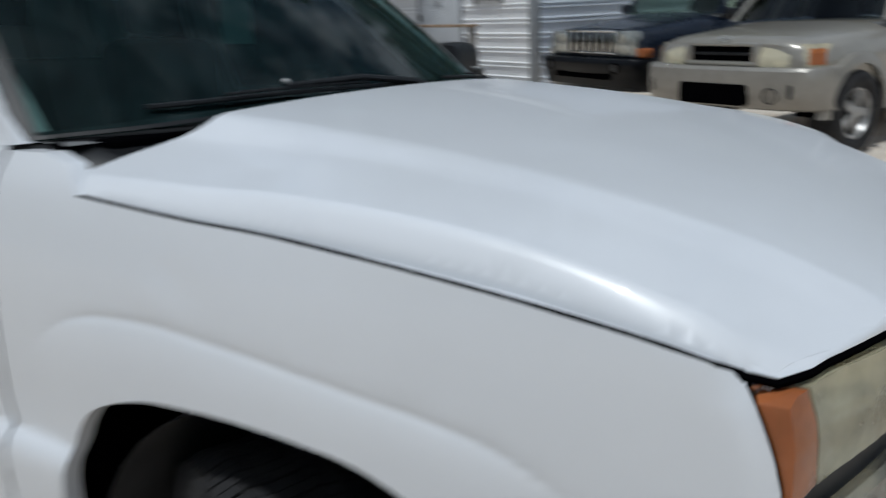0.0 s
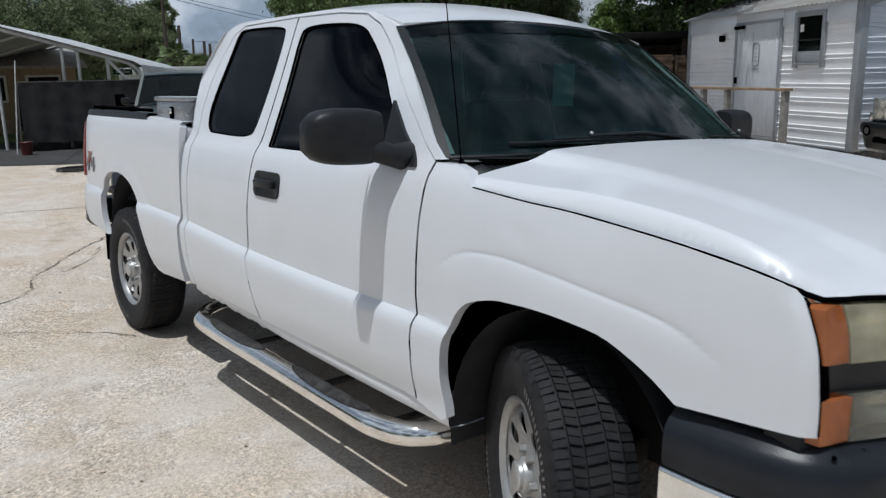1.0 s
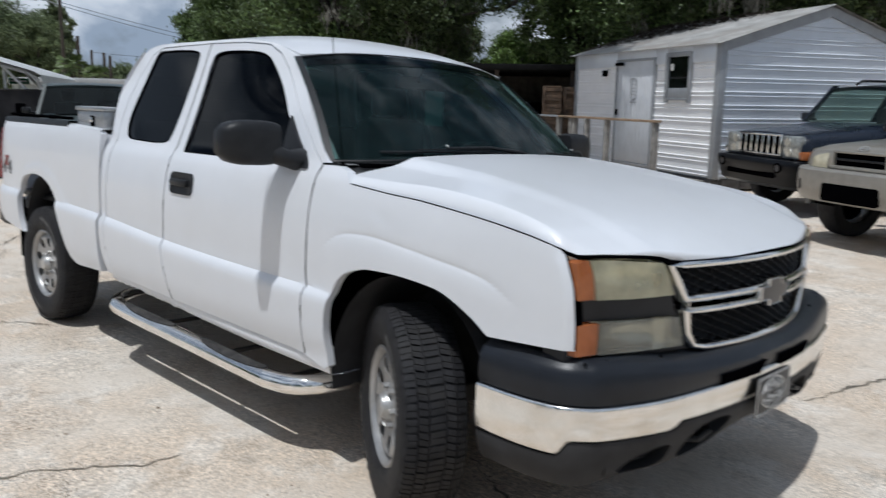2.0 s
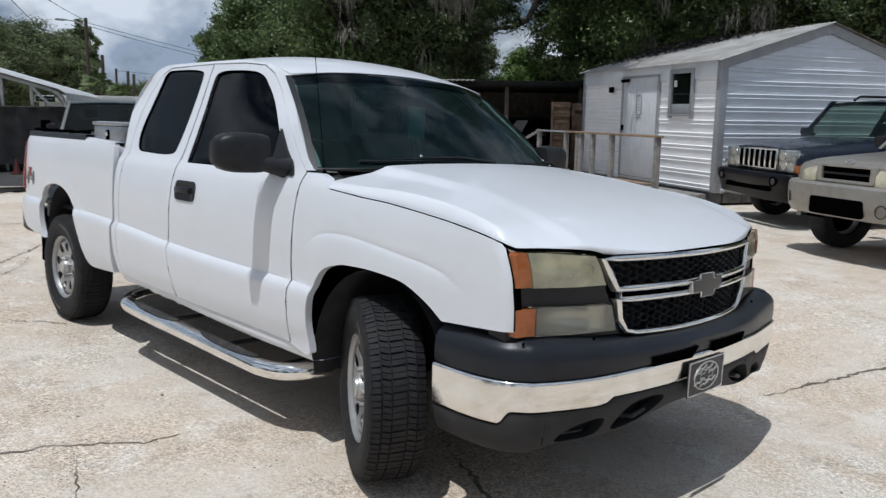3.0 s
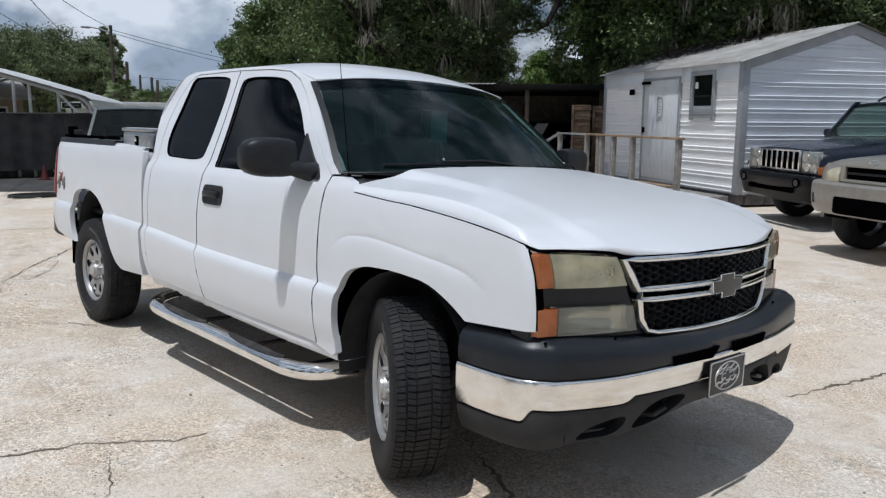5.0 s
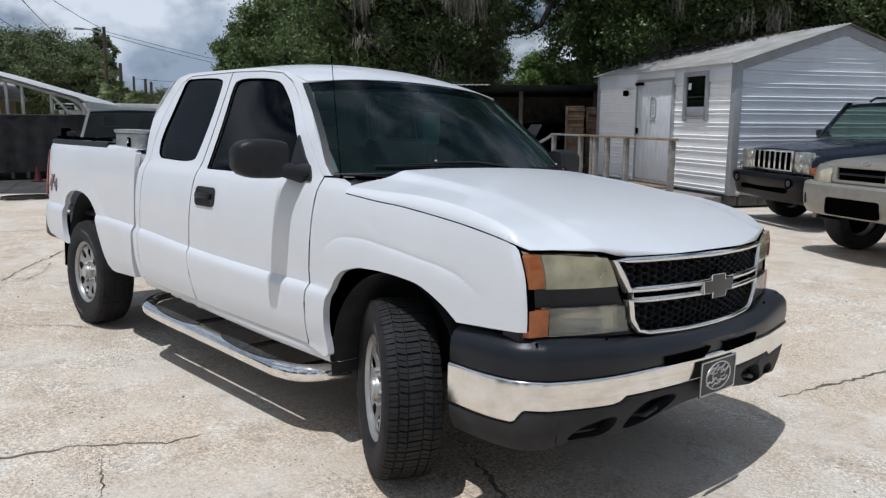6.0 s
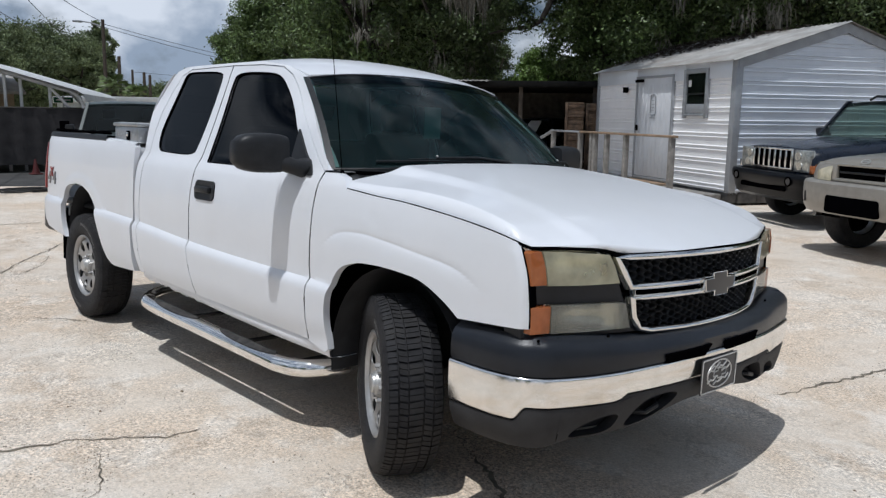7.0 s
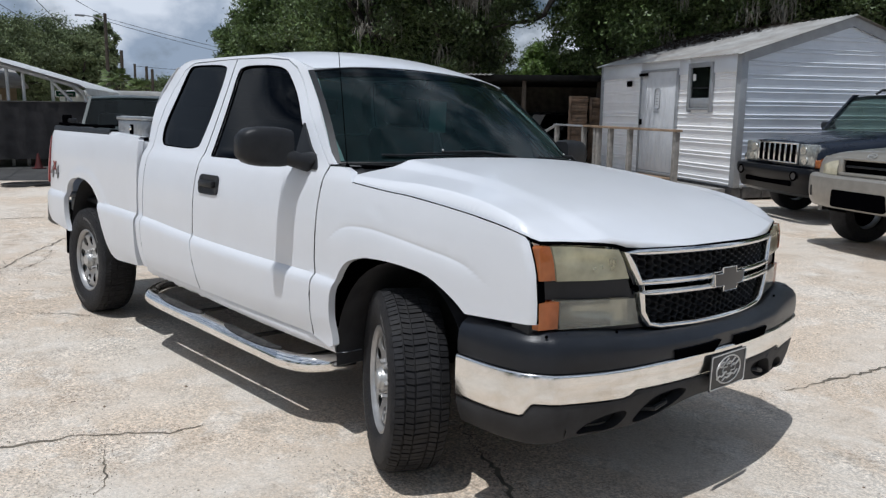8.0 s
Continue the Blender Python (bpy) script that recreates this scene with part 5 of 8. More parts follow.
# chrome step bars under the doors
for sg in (-1, 1):
    bar = part("step_bar", bmesh.new(), M_CHROME, truck, "chrome tubular step bar with black pads")
    bm = bmesh.new()
    path = [(-2.56, sg * 0.70, 0.315), (-2.53, sg * 0.82, 0.305), (-2.45, sg * 0.890, 0.292), (-2.30, sg * 0.910, 0.280), (-1.6, sg * 0.912, 0.268), (-0.95, sg * 0.912, 0.258), (-0.80, sg * 0.905, 0.258), (-0.68, sg * 0.875, 0.263), (-0.60, sg * 0.82, 0.272), (-0.55, sg * 0.73, 0.28)]
    path = [(x, y + sg * 0.054 * sstep(0.70, 0.89, abs(y)), z + 0.017) for x, y, z in path]
    tube(bm, loft_pts(path, 120), 0.046, 32)
    part("tube", bm, M_DULLCHROME, bar)
    for x0, x1 in ((-2.29, -1.71), (-1.43, -0.85)):
        ol = [(0.5 * (x0 + x1) + 0.5 * (x1 - x0) * math.copysign(abs(math.cos(a)) ** 0.75, math.cos(a)), 0.964 + 0.036 * math.copysign(abs(math.sin(a)) ** 0.85, math.sin(a))) for a in (math.tau * k / 40 for k in range(40))]
        zc = lambda x: interp([(-2.3, 0.280), (-1.6, 0.268), (-0.95, 0.258)], x)
        part("step_pad", sheet(ol, lambda x, y, sg=sg: (x, sg * y, zc(x) + math.sqrt(max(0.0, 0.0505 ** 2 - (y - 0.966) ** 2)) + 0.018), 0.02, flange=(0, 0, -0.02)), M_PAD, bar, "dusty ribbed black step pad")
    for x in (-2.0, -1.3, -0.8):
        bm = bmesh.new()
        box(bm, x - 0.02, x + 0.02, sg * 0.46, sg * 0.93, 0.265, 0.282, 0.004)
        part("bracket", bm, M_CHASSIS, bar)

# aerial on the wing
bm = bmesh.new()
tube(bm, [(-0.462, -0.865, 1.25), (-0.468, -0.865, 1.275)], [0.014, 0.008], 10)
tube(bm, [(-0.468, -0.865, 1.27), (-0.529, -0.865, 1.62), (-0.592, -0.865, 1.98)], [0.0024, 0.002, 0.0014], 6)
part("antenna", bm, M_BLACK, truck, "thin black radio aerial")

# tail: tailgate, lamps, bumper, bed floor, black rail caps
bm = boxes((-4.43, -4.38, -0.80, 0.80, 0.66, 1.30), bevel=0.012)
part("tailgate", bm, M_WHITE, truck)
for sg in (-1, 1):
    part("tail_lamp", sheet([(0.83, 0.90), (0.935, 0.90), (0.935, 1.28), (0.83, 1.28)], lambda y, z, sg=sg: (-4.452 + 0.10 * sstep(0.86, 0.94, y) + 0.10 * sstep(1.0, 1.3, z), sg * (y + 0.004), z), 0.03, flange=(0.03, 0, 0)), M_RED, truck, "red tail lamp")
    part("lamp_wrap", sheet([(-4.392, 1.275), (-4.376, 1.275), (-4.398, 1.15), (-4.430, 0.95), (-4.432, 0.90), (-4.454, 0.90), (-4.450, 1.0), (-4.420, 1.15)], lambda x, z, sg=sg: (x, sg * (bed_y(-4.36, z) + 0.003), z), 0.03, flange=(0, -sg * 0.04, 0)), M_RED, truck, "red tail lamp edge")
    bm = bmesh.new()
    capx = [-4.36 + i * 0.1 for i in range(12)] + [-3.20, -3.16]
    grid(bm, [[(x, sg * (bed_y(x, 1.335) + o), 1.345 + dz) for o, dz in ((0.006, -0.035), (0.007, 0.0), (-0.004, 0.016), (-0.07, 0.016), (-0.088, 0.0), (-0.088, -0.03))] for x in capx])
    part("rail_cap", bm, M_TRIM, truck, "black plastic bed rail cap")
    for x in (-4.22, -3.62):
        bm = bmesh.new()
        box(bm, x - 0.012, x + 0.012, sg * 0.86, sg * 0.885, 1.352, 1.39, 0.004)
        part("rail_post", bm, M_BLACK, truck)
    bm = bmesh.new()
    tube(bm, [(-4.34, sg * 0.895, 1.378), (-3.2, sg * 0.895, 1.376)], 0.010, 8)
    part("tie_down_rail", bm, M_BLACK, truck)
bm = boxes((-4.40, -2.66, -0.85, 0.85, 0.78, 0.82), bevel=0.01)
part("bed_floor", bm, M_TRIM, truck)
bm = boxes((-2.70, -2.64, -0.92, 0.92, 0.52, 1.30), bevel=0.012)
part("bed_front", bm, M_WHITE, truck)
rb = [(-4.30, -0.965), (-4.44, -0.968), (-4.52, -0.945), (-4.56, -0.88), (-4.585, -0.70), (-4.60, 0.0)]
rb = loft_pts(rb + [(x, -y) for x, y in rb[:-1][::-1]], 41)
bm = bmesh.new()
grid(bm, [[(x * s, y * s2, z) for x, y in rb] for z, s, s2 in ((0.72, 0.985, 0.985), (0.735, 0.995, 0.995), (0.72, 1.0, 1.0), (0.58, 1.0, 1.0), (0.56, 0.99, 0.99), (0.55, 0.97, 0.97))])
part("rear_bumper", bm, M_TRIM, truck, "dark rear bumper")
# underside
bm = boxes((-4.35, 0.75, -0.48, -0.38, 0.40, 0.54), (-4.35, 0.75, 0.38, 0.48, 0.40, 0.54), (-3.70, -3.58, -0.78, 0.78, 0.33, 0.43), (-0.06, 0.06, -0.70, 0.70, 0.33, 0.42), (-0.5, 0.6, -0.36, 0.36, 0.34, 0.85), (-2.4, -0.6, -0.30, 0.30, 0.36, 0.50), (-3.3, -2.5, -0.34, 0.30, 0.36, 0.60), bevel=0.02)
part("chassis", bm, M_CHASSIS, truck)
part("radiator_support", boxes((0.50, 0.66, -0.82, 0.82, 0.50, 0.98), bevel=0.01), M_BLACK, truck)
part("firewall", boxes((-0.52, -0.44, -0.90, 0.90, 0.50, 1.20), bevel=0.01), M_BLACK, truck)
for sg in (-1, 1):
    bm = bmesh.new()
    box(bm, -4.05, -4.03, sg * 0.74, sg * 0.96, 0.36, 0.60, 0.004)
    part("mud_flap", bm, M_BLACK, truck)
# side badge on the bed: grey figures with a red cross stroke
for sg in (-1,):
    for ch, x, mt, s in (("4", -4.352, M_LETTER, 0.138), ("4", -4.232, M_LETTER, 0.138), ("X", -4.290, M_RED, 0.098)):
        cu = bpy.data.curves.new("badge", 'FONT')
        cu.body = ch
        cu.size = s
        cu.extrude = 0.002
        cu.shear = 0.18
        cu.offset = 0.0035
        tmp = new("badge_text", cu)
        dg = bpy.context.evaluated_depsgraph_get()
        me = bpy.data.meshes.new_from_object(tmp.evaluated_get(dg))
        bpy.data.objects.remove(tmp)
        me.materials.clear()
        me.materials.append(mt)
        ob = new("badge_letter", me)
        ob.parent = truck
        zb0 = 0.950 if ch == "4" else 1.010
        ob.matrix_basis = pose(x, -bed_y(x + 0.07, 1.01) - 0.004, zb0, 90, 0, 0)
        ob["label"] = "grey decal figure on the bed" if ch == "4" else "red decal letter on the bed"

# aluminium tool box across the bed, behind the cab
TB0, TB1, TBZ = -3.125, -2.725, 1.318
toolbox = thing("tool_box", TRUCK_M, "diamond-plate aluminium tool box across the pickup bed", "tool box")
bm = bmesh.new()
box(bm, TB0, TB1, -0.895, 0.895, TBZ, TBZ + 0.112, 0.008)
box(bm, TB0 + 0.03, TB1 - 0.015, -0.80, 0.80, 0.825, TBZ, 0.008)
part("body", bm, M_DIAMOND, toolbox)
for y0, y1 in ((-0.905, -0.01), (0.01, 0.905)):
    bm = bmesh.new()
    box(bm, TB0 - 0.01, TB1 + 0.01, y0, y1, TBZ + 0.113, TBZ + 0.138, 0.008)
    part("lid", bm, M_DIAMOND, toolbox)


def treads(u0, u1, v0, v1, place):
    """Raised lozenges in a crossed pattern."""
    bm = bmesh.new()
    for i in range(int((u1 - u0) / 0.024)):
        for k in range(int((v1 - v0) / 0.021)):
            u, v = u0 + 0.012 + 0.024 * i, v0 + 0.011 + 0.021 * k
            a = radians(45 if (i + k) % 2 else -45)
            c, s = math.cos(a) * 0.011, math.sin(a) * 0.011
            qx, qz = -s * 0.32, c * 0.32
            top = bm.verts.new(place(u, v, 0.0035))
            vs = [bm.verts.new(place(*p, 0.0003)) for p in ((u - c, v - s), (u + qx, v + qz), (u + c, v + s), (u - qx, v - qz))]
            for q in range(4):
                bm.faces.new((vs[q], vs[(q + 1) % 4], top))
    return bm


part("tread_pattern", treads(TB0 + 0.005, TB1 - 0.005, TBZ + 0.006, TBZ + 0.110, lambda u, v, h: (u, -0.895 - h, v)), M_DIAMOND, toolbox)["kind"] = "stuff"
part("tread_pattern", treads(-0.89, 0.89, TBZ + 0.006, TBZ + 0.110, lambda u, v, h: (TB1 + h, u, v)), M_DIAMOND, toolbox)["kind"] = "stuff"
part("tread_pattern", treads(TB0, TB1, -0.89, 0.89, lambda u, v, h: (u, v, TBZ + 0.138 + h)), M_DIAMOND, toolbox)["kind"] = "stuff"
bm = bmesh.new()
box(bm, -2.905, -2.855, -0.905, -0.893, TBZ + 0.02, TBZ + 0.085, 0.006)
latch = part("latch", bm, M_BLACK, toolbox, "black paddle latch")
bm = bmesh.new()
box(bm, -2.895, -2.865, -0.911, -0.902, TBZ + 0.045, TBZ + 0.075, 0.003)
part("paddle", bm, M_CHROME, latch)


# ---- setting ----
def ground_z(x, y):
    """Concrete yard: falls a little under the truck to a shallow swale, then flat."""
    z = 0.0
    s = math.tan(radians(TRUCK_LEAN))
    if y > -0.95:
        t = y + 0.95
        z = -s * t if t < 2.1 else -s * 2.1 * (1 - sstep(2.1, 5.0, t))
    fade = (1 - sstep(1.5, 4.0, x)) * (1 - sstep(5.5, 9.0, -x))
    low = (1 - sstep(2.0, 5.5, x)) * (1 - sstep(5.5, 9.0, -x)) * (1 - sstep(1.6, 5.0, y)) * (1 - sstep(4.0, 8.0, -y))
    return z * fade - 0.037 * low


xs = sorted({-300, -200, -140, -100, -75, -55, -45, -36, -30, -26, -23} | {-20 + 0.4 * i for i in range(70)} | {9, 11, 14, 20, 30, 45, 70, 100, 150, 200})
ys = sorted({-200, -140, -100, -70, -45, -30, -20, -14, -10, -8, -6.5} | {-5 + 0.35 * i for i in range(60)} | {17, 20, 25, 32, 40, 55, 75, 100, 150, 200, 300})
bm = bmesh.new()
grid(bm, [[(x, y, ground_z(x, y)) for y in ys] for x in xs])
solid("ground", bm, M_CONC, Matrix(), "sunlit stained concrete yard", "ground", kind="structure")


def crack(name, pts, width, seed, mt=M_CRACK, label="dirt-filled crack in the concrete"):
    """An uneven sliver along a wandering line."""
    rng = random.Random(seed)
    line = []
    for a, b in zip(pts, pts[1:]):
        n = max(2, int(math.hypot(b[0] - a[0], b[1] - a[1]) / 0.03))
        line += [(a[0] + (b[0] - a[0]) * k / n, a[1] + (b[1] - a[1]) * k / n) for k in range(n)]
    line.append(pts[-1])
    bm = bmesh.new()
    rows = []
    dx = dy = 0.0
    for i, (x, y) in enumerate(line):
        j = min(i + 1, len(line) - 1)
        k = max(i - 1, 0)
        tx, ty = line[j][0] - line[k][0], line[j][1] - line[k][1]
        ln = math.hypot(tx, ty) or 1
        nx, ny = -ty / ln, tx / ln
        dx = 0.90 * dx + rng.uniform(-0.016, 0.016)
        dy = 0.8 * dy + 0.2 * rng.uniform(0.0, 1.0)
        o = dx + rng.uniform(-0.008, 0.008)
        w = 0.7 * width * max(0.05, (dy - 0.29) * 2.9) * rng.uniform(0.5, 1.0)
        rows.append([(x + nx * (o + w), y + ny * (o + w), ground_z(x, y) + 0.004), (x + nx * (o - w), y + ny * (o - w), ground_z(x, y) + 0.004)])
    grid(bm, rows)
    return solid(name, bm, mt, Matrix(), label, "crack", kind="structure")


CRACKS = [([(-1.95, -3.1), (-1.45, -2.18), (-1.31, -1.85), (-1.17, -1.62), (-1.03, -1.47), (-0.99, -1.30)], 0.015, 1),
          ([(-1.20, -1.78), (-0.98, -1.80), (-0.88, -1.87), (-0.78, -1.90), (-0.66, -2.0)], 0.008, 2),
          ([(-4.7, -2.3), (-4.06, -1.54), (-3.7, -1.15), (-3.45, -0.95)], 0.010, 3),
          ([(-4.5, -1.9), (-5.06, -1.34), (-5.49, -1.12), (-5.8, -1.0), (-6.25, -0.72), (-7.03, -0.14), (-8.2, 0.9)], 0.016, 4),
          ([(-5.6, -1.08), (-5.75, -0.80), (-6.1, -0.55), (-6.6, -0.30)], 0.010, 8),
          ([(0.56, 1.42), (0.63, 1.65), (0.75, 2.02), (0.88, 2.30), (1.3, 3.6)], 0.018, 5),
          ([(-9.5, -1.2), (-9.0, 0.4), (-8.4, 1.5)], 0.02, 6),
          ([(-0.20, -0.30), (0.09, -0.46), (0.28, -0.55), (0.44, -0.61), (0.60, -0.74)], 0.030, 7)]
for line, wide, seed in CRACKS:
    crack("ground_crack", line, wide, seed)

# ---- metal shed ----
SHED = Matrix.Translation((-4.027, 10.122, 0.0)) @ Matrix(((-0.89, 0.456, 0, 0), (0.456, 0.89, 0, 0), (0, 0, 1, 0), (0, 0, 0, 1))) @ Matrix.Diagonal((1.035, 1, 1, 1))
SL, SW, ZB, ZE, ZP = 4.9, 4.4, 0.25, 2.52, 3.17
shed = thing("metal_shed", SHED, "galvanised metal shed with a white door and a small window", "shed")


def ribbed(z0):
    """Pairs of height and depth for a wall of horizontal ribbed sheets."""
    zs, z = [], z0
    while z < 3.2:
        for o, h in ((0.026, 0.020), (0.094, 0.020), (0.172, 0.003)):
            zs += [(z + o, 0.0), (z + o + 0.003, h), (z + o + 0.006, h), (z + o + 0.020, 0.001)]
        z += 0.2275
    return zs


def wall_strip(s0, s1, z0, z1fn, axis, inset=0.0):
    """A ribbed wall piece between s0 and s1 from z0 to the line z1fn."""
    bm = bmesh.new()
    n = max(1, int((s1 - s0) / 0.35)) if callable(z1fn) else 1
    zs = [(z0, 0.0)] + [p for p in ribbed(ZB) if p[0] > z0 + 0.003]
    for i in range(n):
        a, b = s0 + (s1 - s0) * i / n, s0 + (s1 - s0) * (i + 1) / n
        lim = [(z1fn(q) if callable(z1fn) else z1fn) for q in (a, b)]
        rows = []
        for z, d in zs:
            row = []
            for q, l in zip((a, b), lim):
                zz = min(z, l)
                dd = d if z < l else 0.0
                row.append((q, -dd, zz) if axis == "u" else (-dd, q, zz))
            rows.append(row)
        grid(bm, rows)
    bmesh.ops.remove_doubles(bm, verts=bm.verts, dist=1e-5)
    return bm


# front wall pieces round the door (1.77 to 3.2) and window (0.68 to 1.5)
DOOR, WIN = (1.80, 3.17), (0.72, 1.46)
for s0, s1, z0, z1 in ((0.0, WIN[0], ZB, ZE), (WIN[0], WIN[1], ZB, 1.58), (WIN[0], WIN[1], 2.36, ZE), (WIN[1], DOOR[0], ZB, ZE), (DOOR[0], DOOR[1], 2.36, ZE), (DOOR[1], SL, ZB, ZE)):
    part("wall_sheet", wall_strip(s0, s1, z0, z1, "u"), M_SIDING_LIT, shed, "ribbed galvanised sheet, coloured brighter as the sunlit front", 25)
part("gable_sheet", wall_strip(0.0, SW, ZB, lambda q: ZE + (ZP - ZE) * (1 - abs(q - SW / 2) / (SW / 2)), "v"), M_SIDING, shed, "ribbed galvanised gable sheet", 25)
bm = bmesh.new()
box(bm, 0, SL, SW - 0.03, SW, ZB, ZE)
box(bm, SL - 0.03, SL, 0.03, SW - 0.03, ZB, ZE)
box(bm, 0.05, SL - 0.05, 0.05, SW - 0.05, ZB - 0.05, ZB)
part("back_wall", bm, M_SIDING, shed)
bm = bmesh.new()
grid(bm, [[(x, y, z) for x in (-0.0, SL)] for y, z in ((0.04, ZE - 0.02), (SW / 2, ZP - 0.03), (SW - 0.04, ZE - 0.02))])
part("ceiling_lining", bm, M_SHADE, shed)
for s, w in ((-0.022, 0.11), (SL - 0.09, 0.09)):
    bm = boxes((s, s + w, -0.034, -0.025, ZB - 0.02, ZE), (s if s > 1 else -0.034, s + w if s > 1 else -0.022, -0.032, 0.10, ZB - 0.02, ZE), bevel=0.003)
    part("corner_trim", bm, M_TRIMG, shed, "grey corner trim")
for s0, s1, z0 in ((0.088, WIN[0], ZE - 0.30), (WIN[0], WIN[1], 2.42), (WIN[1], DOOR[0], ZE - 0.30), (DOOR[0], DOOR[1], 2.36), (DOOR[1], SL - 0.09, ZE - 0.30)):
    part("eave_trim", boxes((s0, s1, -0.034, -0.022, z0, ZE + 0.02), bevel=0.002), M_SIDING, shed)
for a, b in (((0.0, ZE + 0.02), (SW / 2, ZP + 0.04)), ((SW / 2, ZP + 0.04), (SW, ZE + 0.02))):
    bm = bmesh.new()
    vs = [(-0.045, a[0], a[1] - 0.17), (-0.045, b[0], b[1] - 0.17), (-0.045, b[0], b[1]), (-0.045, a[0], a[1])]
    grid(bm, [vs, [(0.0, y, z) for _, y, z in vs]], closed=True)
    bm.faces.new([bm.verts.new(p) for p in vs])
    part("barge_board", bm, M_TRIMG, shed, "grey barge trim")
for sgn in (0, 1):
    bm = bmesh.new()
    rows = []
    for i in range(int(SL / 0.055) + 4):
        x = -0.12 + 0.055 * i
        h = 0.022 if i % 2 else 0.0
        y_e, y_r = (-0.16, SW / 2) if sgn == 0 else (SW + 0.16, SW / 2)
        rows.append([(x, y_e, ZE + 0.02 - 0.045 + h), (x, y_r, ZP + 0.06 + h)])
    grid(bm, rows)
    part("roof_sheet", bm, M_ROOFM, shed, "corrugated weathered roof sheet", 20)
# door with frame
door = part("shed_door", boxes((DOOR[0] + 0.06, DOOR[1] - 0.06, -0.035, -0.004, ZB + 0.07, 2.31), bevel=0.004), M_DOORW, shed, "white ribbed shed door")
for i in range(9):
    x = DOOR[0] + 0.14 + i * 0.136
    part("door_rib", boxes((x - 0.012, x + 0.012, -0.043, -0.034, ZB + 0.12, 2.18), bevel=0.004), M_DOORW, door)
bmf = boxes((DOOR[0], DOOR[0] + 0.06, -0.05, 0.02, ZB, 2.36), (DOOR[1] - 0.06, DOOR[1], -0.05, 0.02, ZB, 2.36), (DOOR[0] + 0.06, DOOR[1] - 0.06, -0.05, 0.02, 2.31, 2.36), (DOOR[0] + 0.06, DOOR[1] - 0.06, -0.05, 0.02, ZB, ZB + 0.06), bevel=0.004)
part("door_frame", bmf, M_TRIMG, door, "grey door frame")
bm = bmesh.new()
tag = rrect(2.40, 2.585, 1.58, 1.98, 0.05)
tube(bm, [(u, -0.046, z) for u, z in tag + tag[:1]], 0.010, 6, caps=False)
part("door_sign", bm, M_TRIMG, door, "rounded outline notice on the door")
for zz in (1.86, 1.78, 1.72, 1.66):
    part("sign_line", boxes((2.455, 2.53, -0.0465, -0.0435, zz, zz + 0.014)), M_TRIMG, door)
part("sign_foot", boxes((2.39, 2.60, -0.0465, -0.0435, 1.505, 1.525)), M_TRIMG, door)
part("door_latch", boxes((3.04, 3.10, -0.075, -0.036, 1.25, 1.37), bevel=0.006), M_BLACK, door)
part("door_closer", boxes((2.86, 3.14, -0.10, -0.05, 2.24, 2.30), bevel=0.01), M_BLACK, door)
win = part("shed_window", boxes((WIN[0], WIN[0] + 0.07, -0.06, 0.02, 1.52, 2.42), (WIN[1] - 0.07, WIN[1], -0.06, 0.02, 1.52, 2.42), (WIN[0] + 0.07, WIN[1] - 0.07, -0.06, 0.02, 2.34, 2.42), (WIN[0] + 0.07, WIN[1] - 0.07, -0.06, 0.02, 1.56, 1.60), bevel=0.004), M_TRIMG, shed, "small grey-framed sash window")
part("sash_bar", boxes((WIN[0] + 0.07, WIN[1] - 0.07, -0.03, 0.02, 1.955, 1.975)), M_TRIM, win)
for z0, z1 in ((1.785, 1.955), (1.975, 2.34)):
    pane = part("pane", boxes((WIN[0] + 0.07, WIN[1] - 0.07, -0.012, -0.008, z0, z1)), M_GLASS_GREEN, win)
    pane.visible_shadow = False
part("window_notice", boxes((1.27, 1.36, -0.017, -0.0135, 2.10, 2.22)), M_WHITEP, win, "small white notice in the window")
part("window_unit", boxes((0.80, 1.38, -0.035, 0.10, 1.605, 1.78), bevel=0.003), M_TRIMG, win, "grey air conditioner in the window")
part("wall_lamp", boxes((3.53, 3.63, -0.10, -0.02, 2.04, 2.16), bevel=0.01), M_BLACK, shed, "small dark wall lamp")
# blocks and skirting below the floor
for i in range(13):
    s = 0.05 + i * 0.40
    part("foundation_block", boxes((s, s + 0.385, 0.02, 0.20, 0.04, 0.225), bevel=0.006), M_BLOCK, shed, "concrete block")
for i in range(11):
    s = 0.22 + i * 0.40
    part("foundation_block", boxes((0.02, 0.20, s, s + 0.385, 0.04, 0.225), bevel=0.006), M_BLOCK, shed, "concrete block")

# ramp and railing before the door
ramp = thing("access_ramp", SHED, "grey timber ramp with a worn wooden handrail", "ramp")
part("deck", boxes((0.10, 6.4, -1.15, -0.08, 0.10, 0.20), bevel=0.005), M_WOODG, ramp)
for s, y in ((0.14, -1.1), (1.66, -1.1), (2.40, -1.1), (2.88, -1.1), (3.02, -1.1), (3.55, -1.1), (4.9, -1.1), (6.0, -1.1)):
    part("post", boxes((s - 0.045, s + 0.045, y - 0.045, y + 0.045, 0.06, 1.18 if s < 5.5 else 0.88), bevel=0.006), M_WOODG, ramp)
part("handrail", boxes((0.06, 3.50, -1.17, -1.03, 1.185, 1.225), bevel=0.008), M_WOOD, ramp, "worn brown handrail")
part("handrail", boxes((3.50, 4.98, -1.16, -1.04, 1.183, 1.220), bevel=0.008), M_TRIMG, ramp, "weathered grey handrail")
bm = bmesh.new()
tube(bm, [(4.95, -1.10, 1.195), (6.15, -1.10, 0.86)], 0.035, 8)
part("sloping_rail", bm, M_TRIMG, ramp)
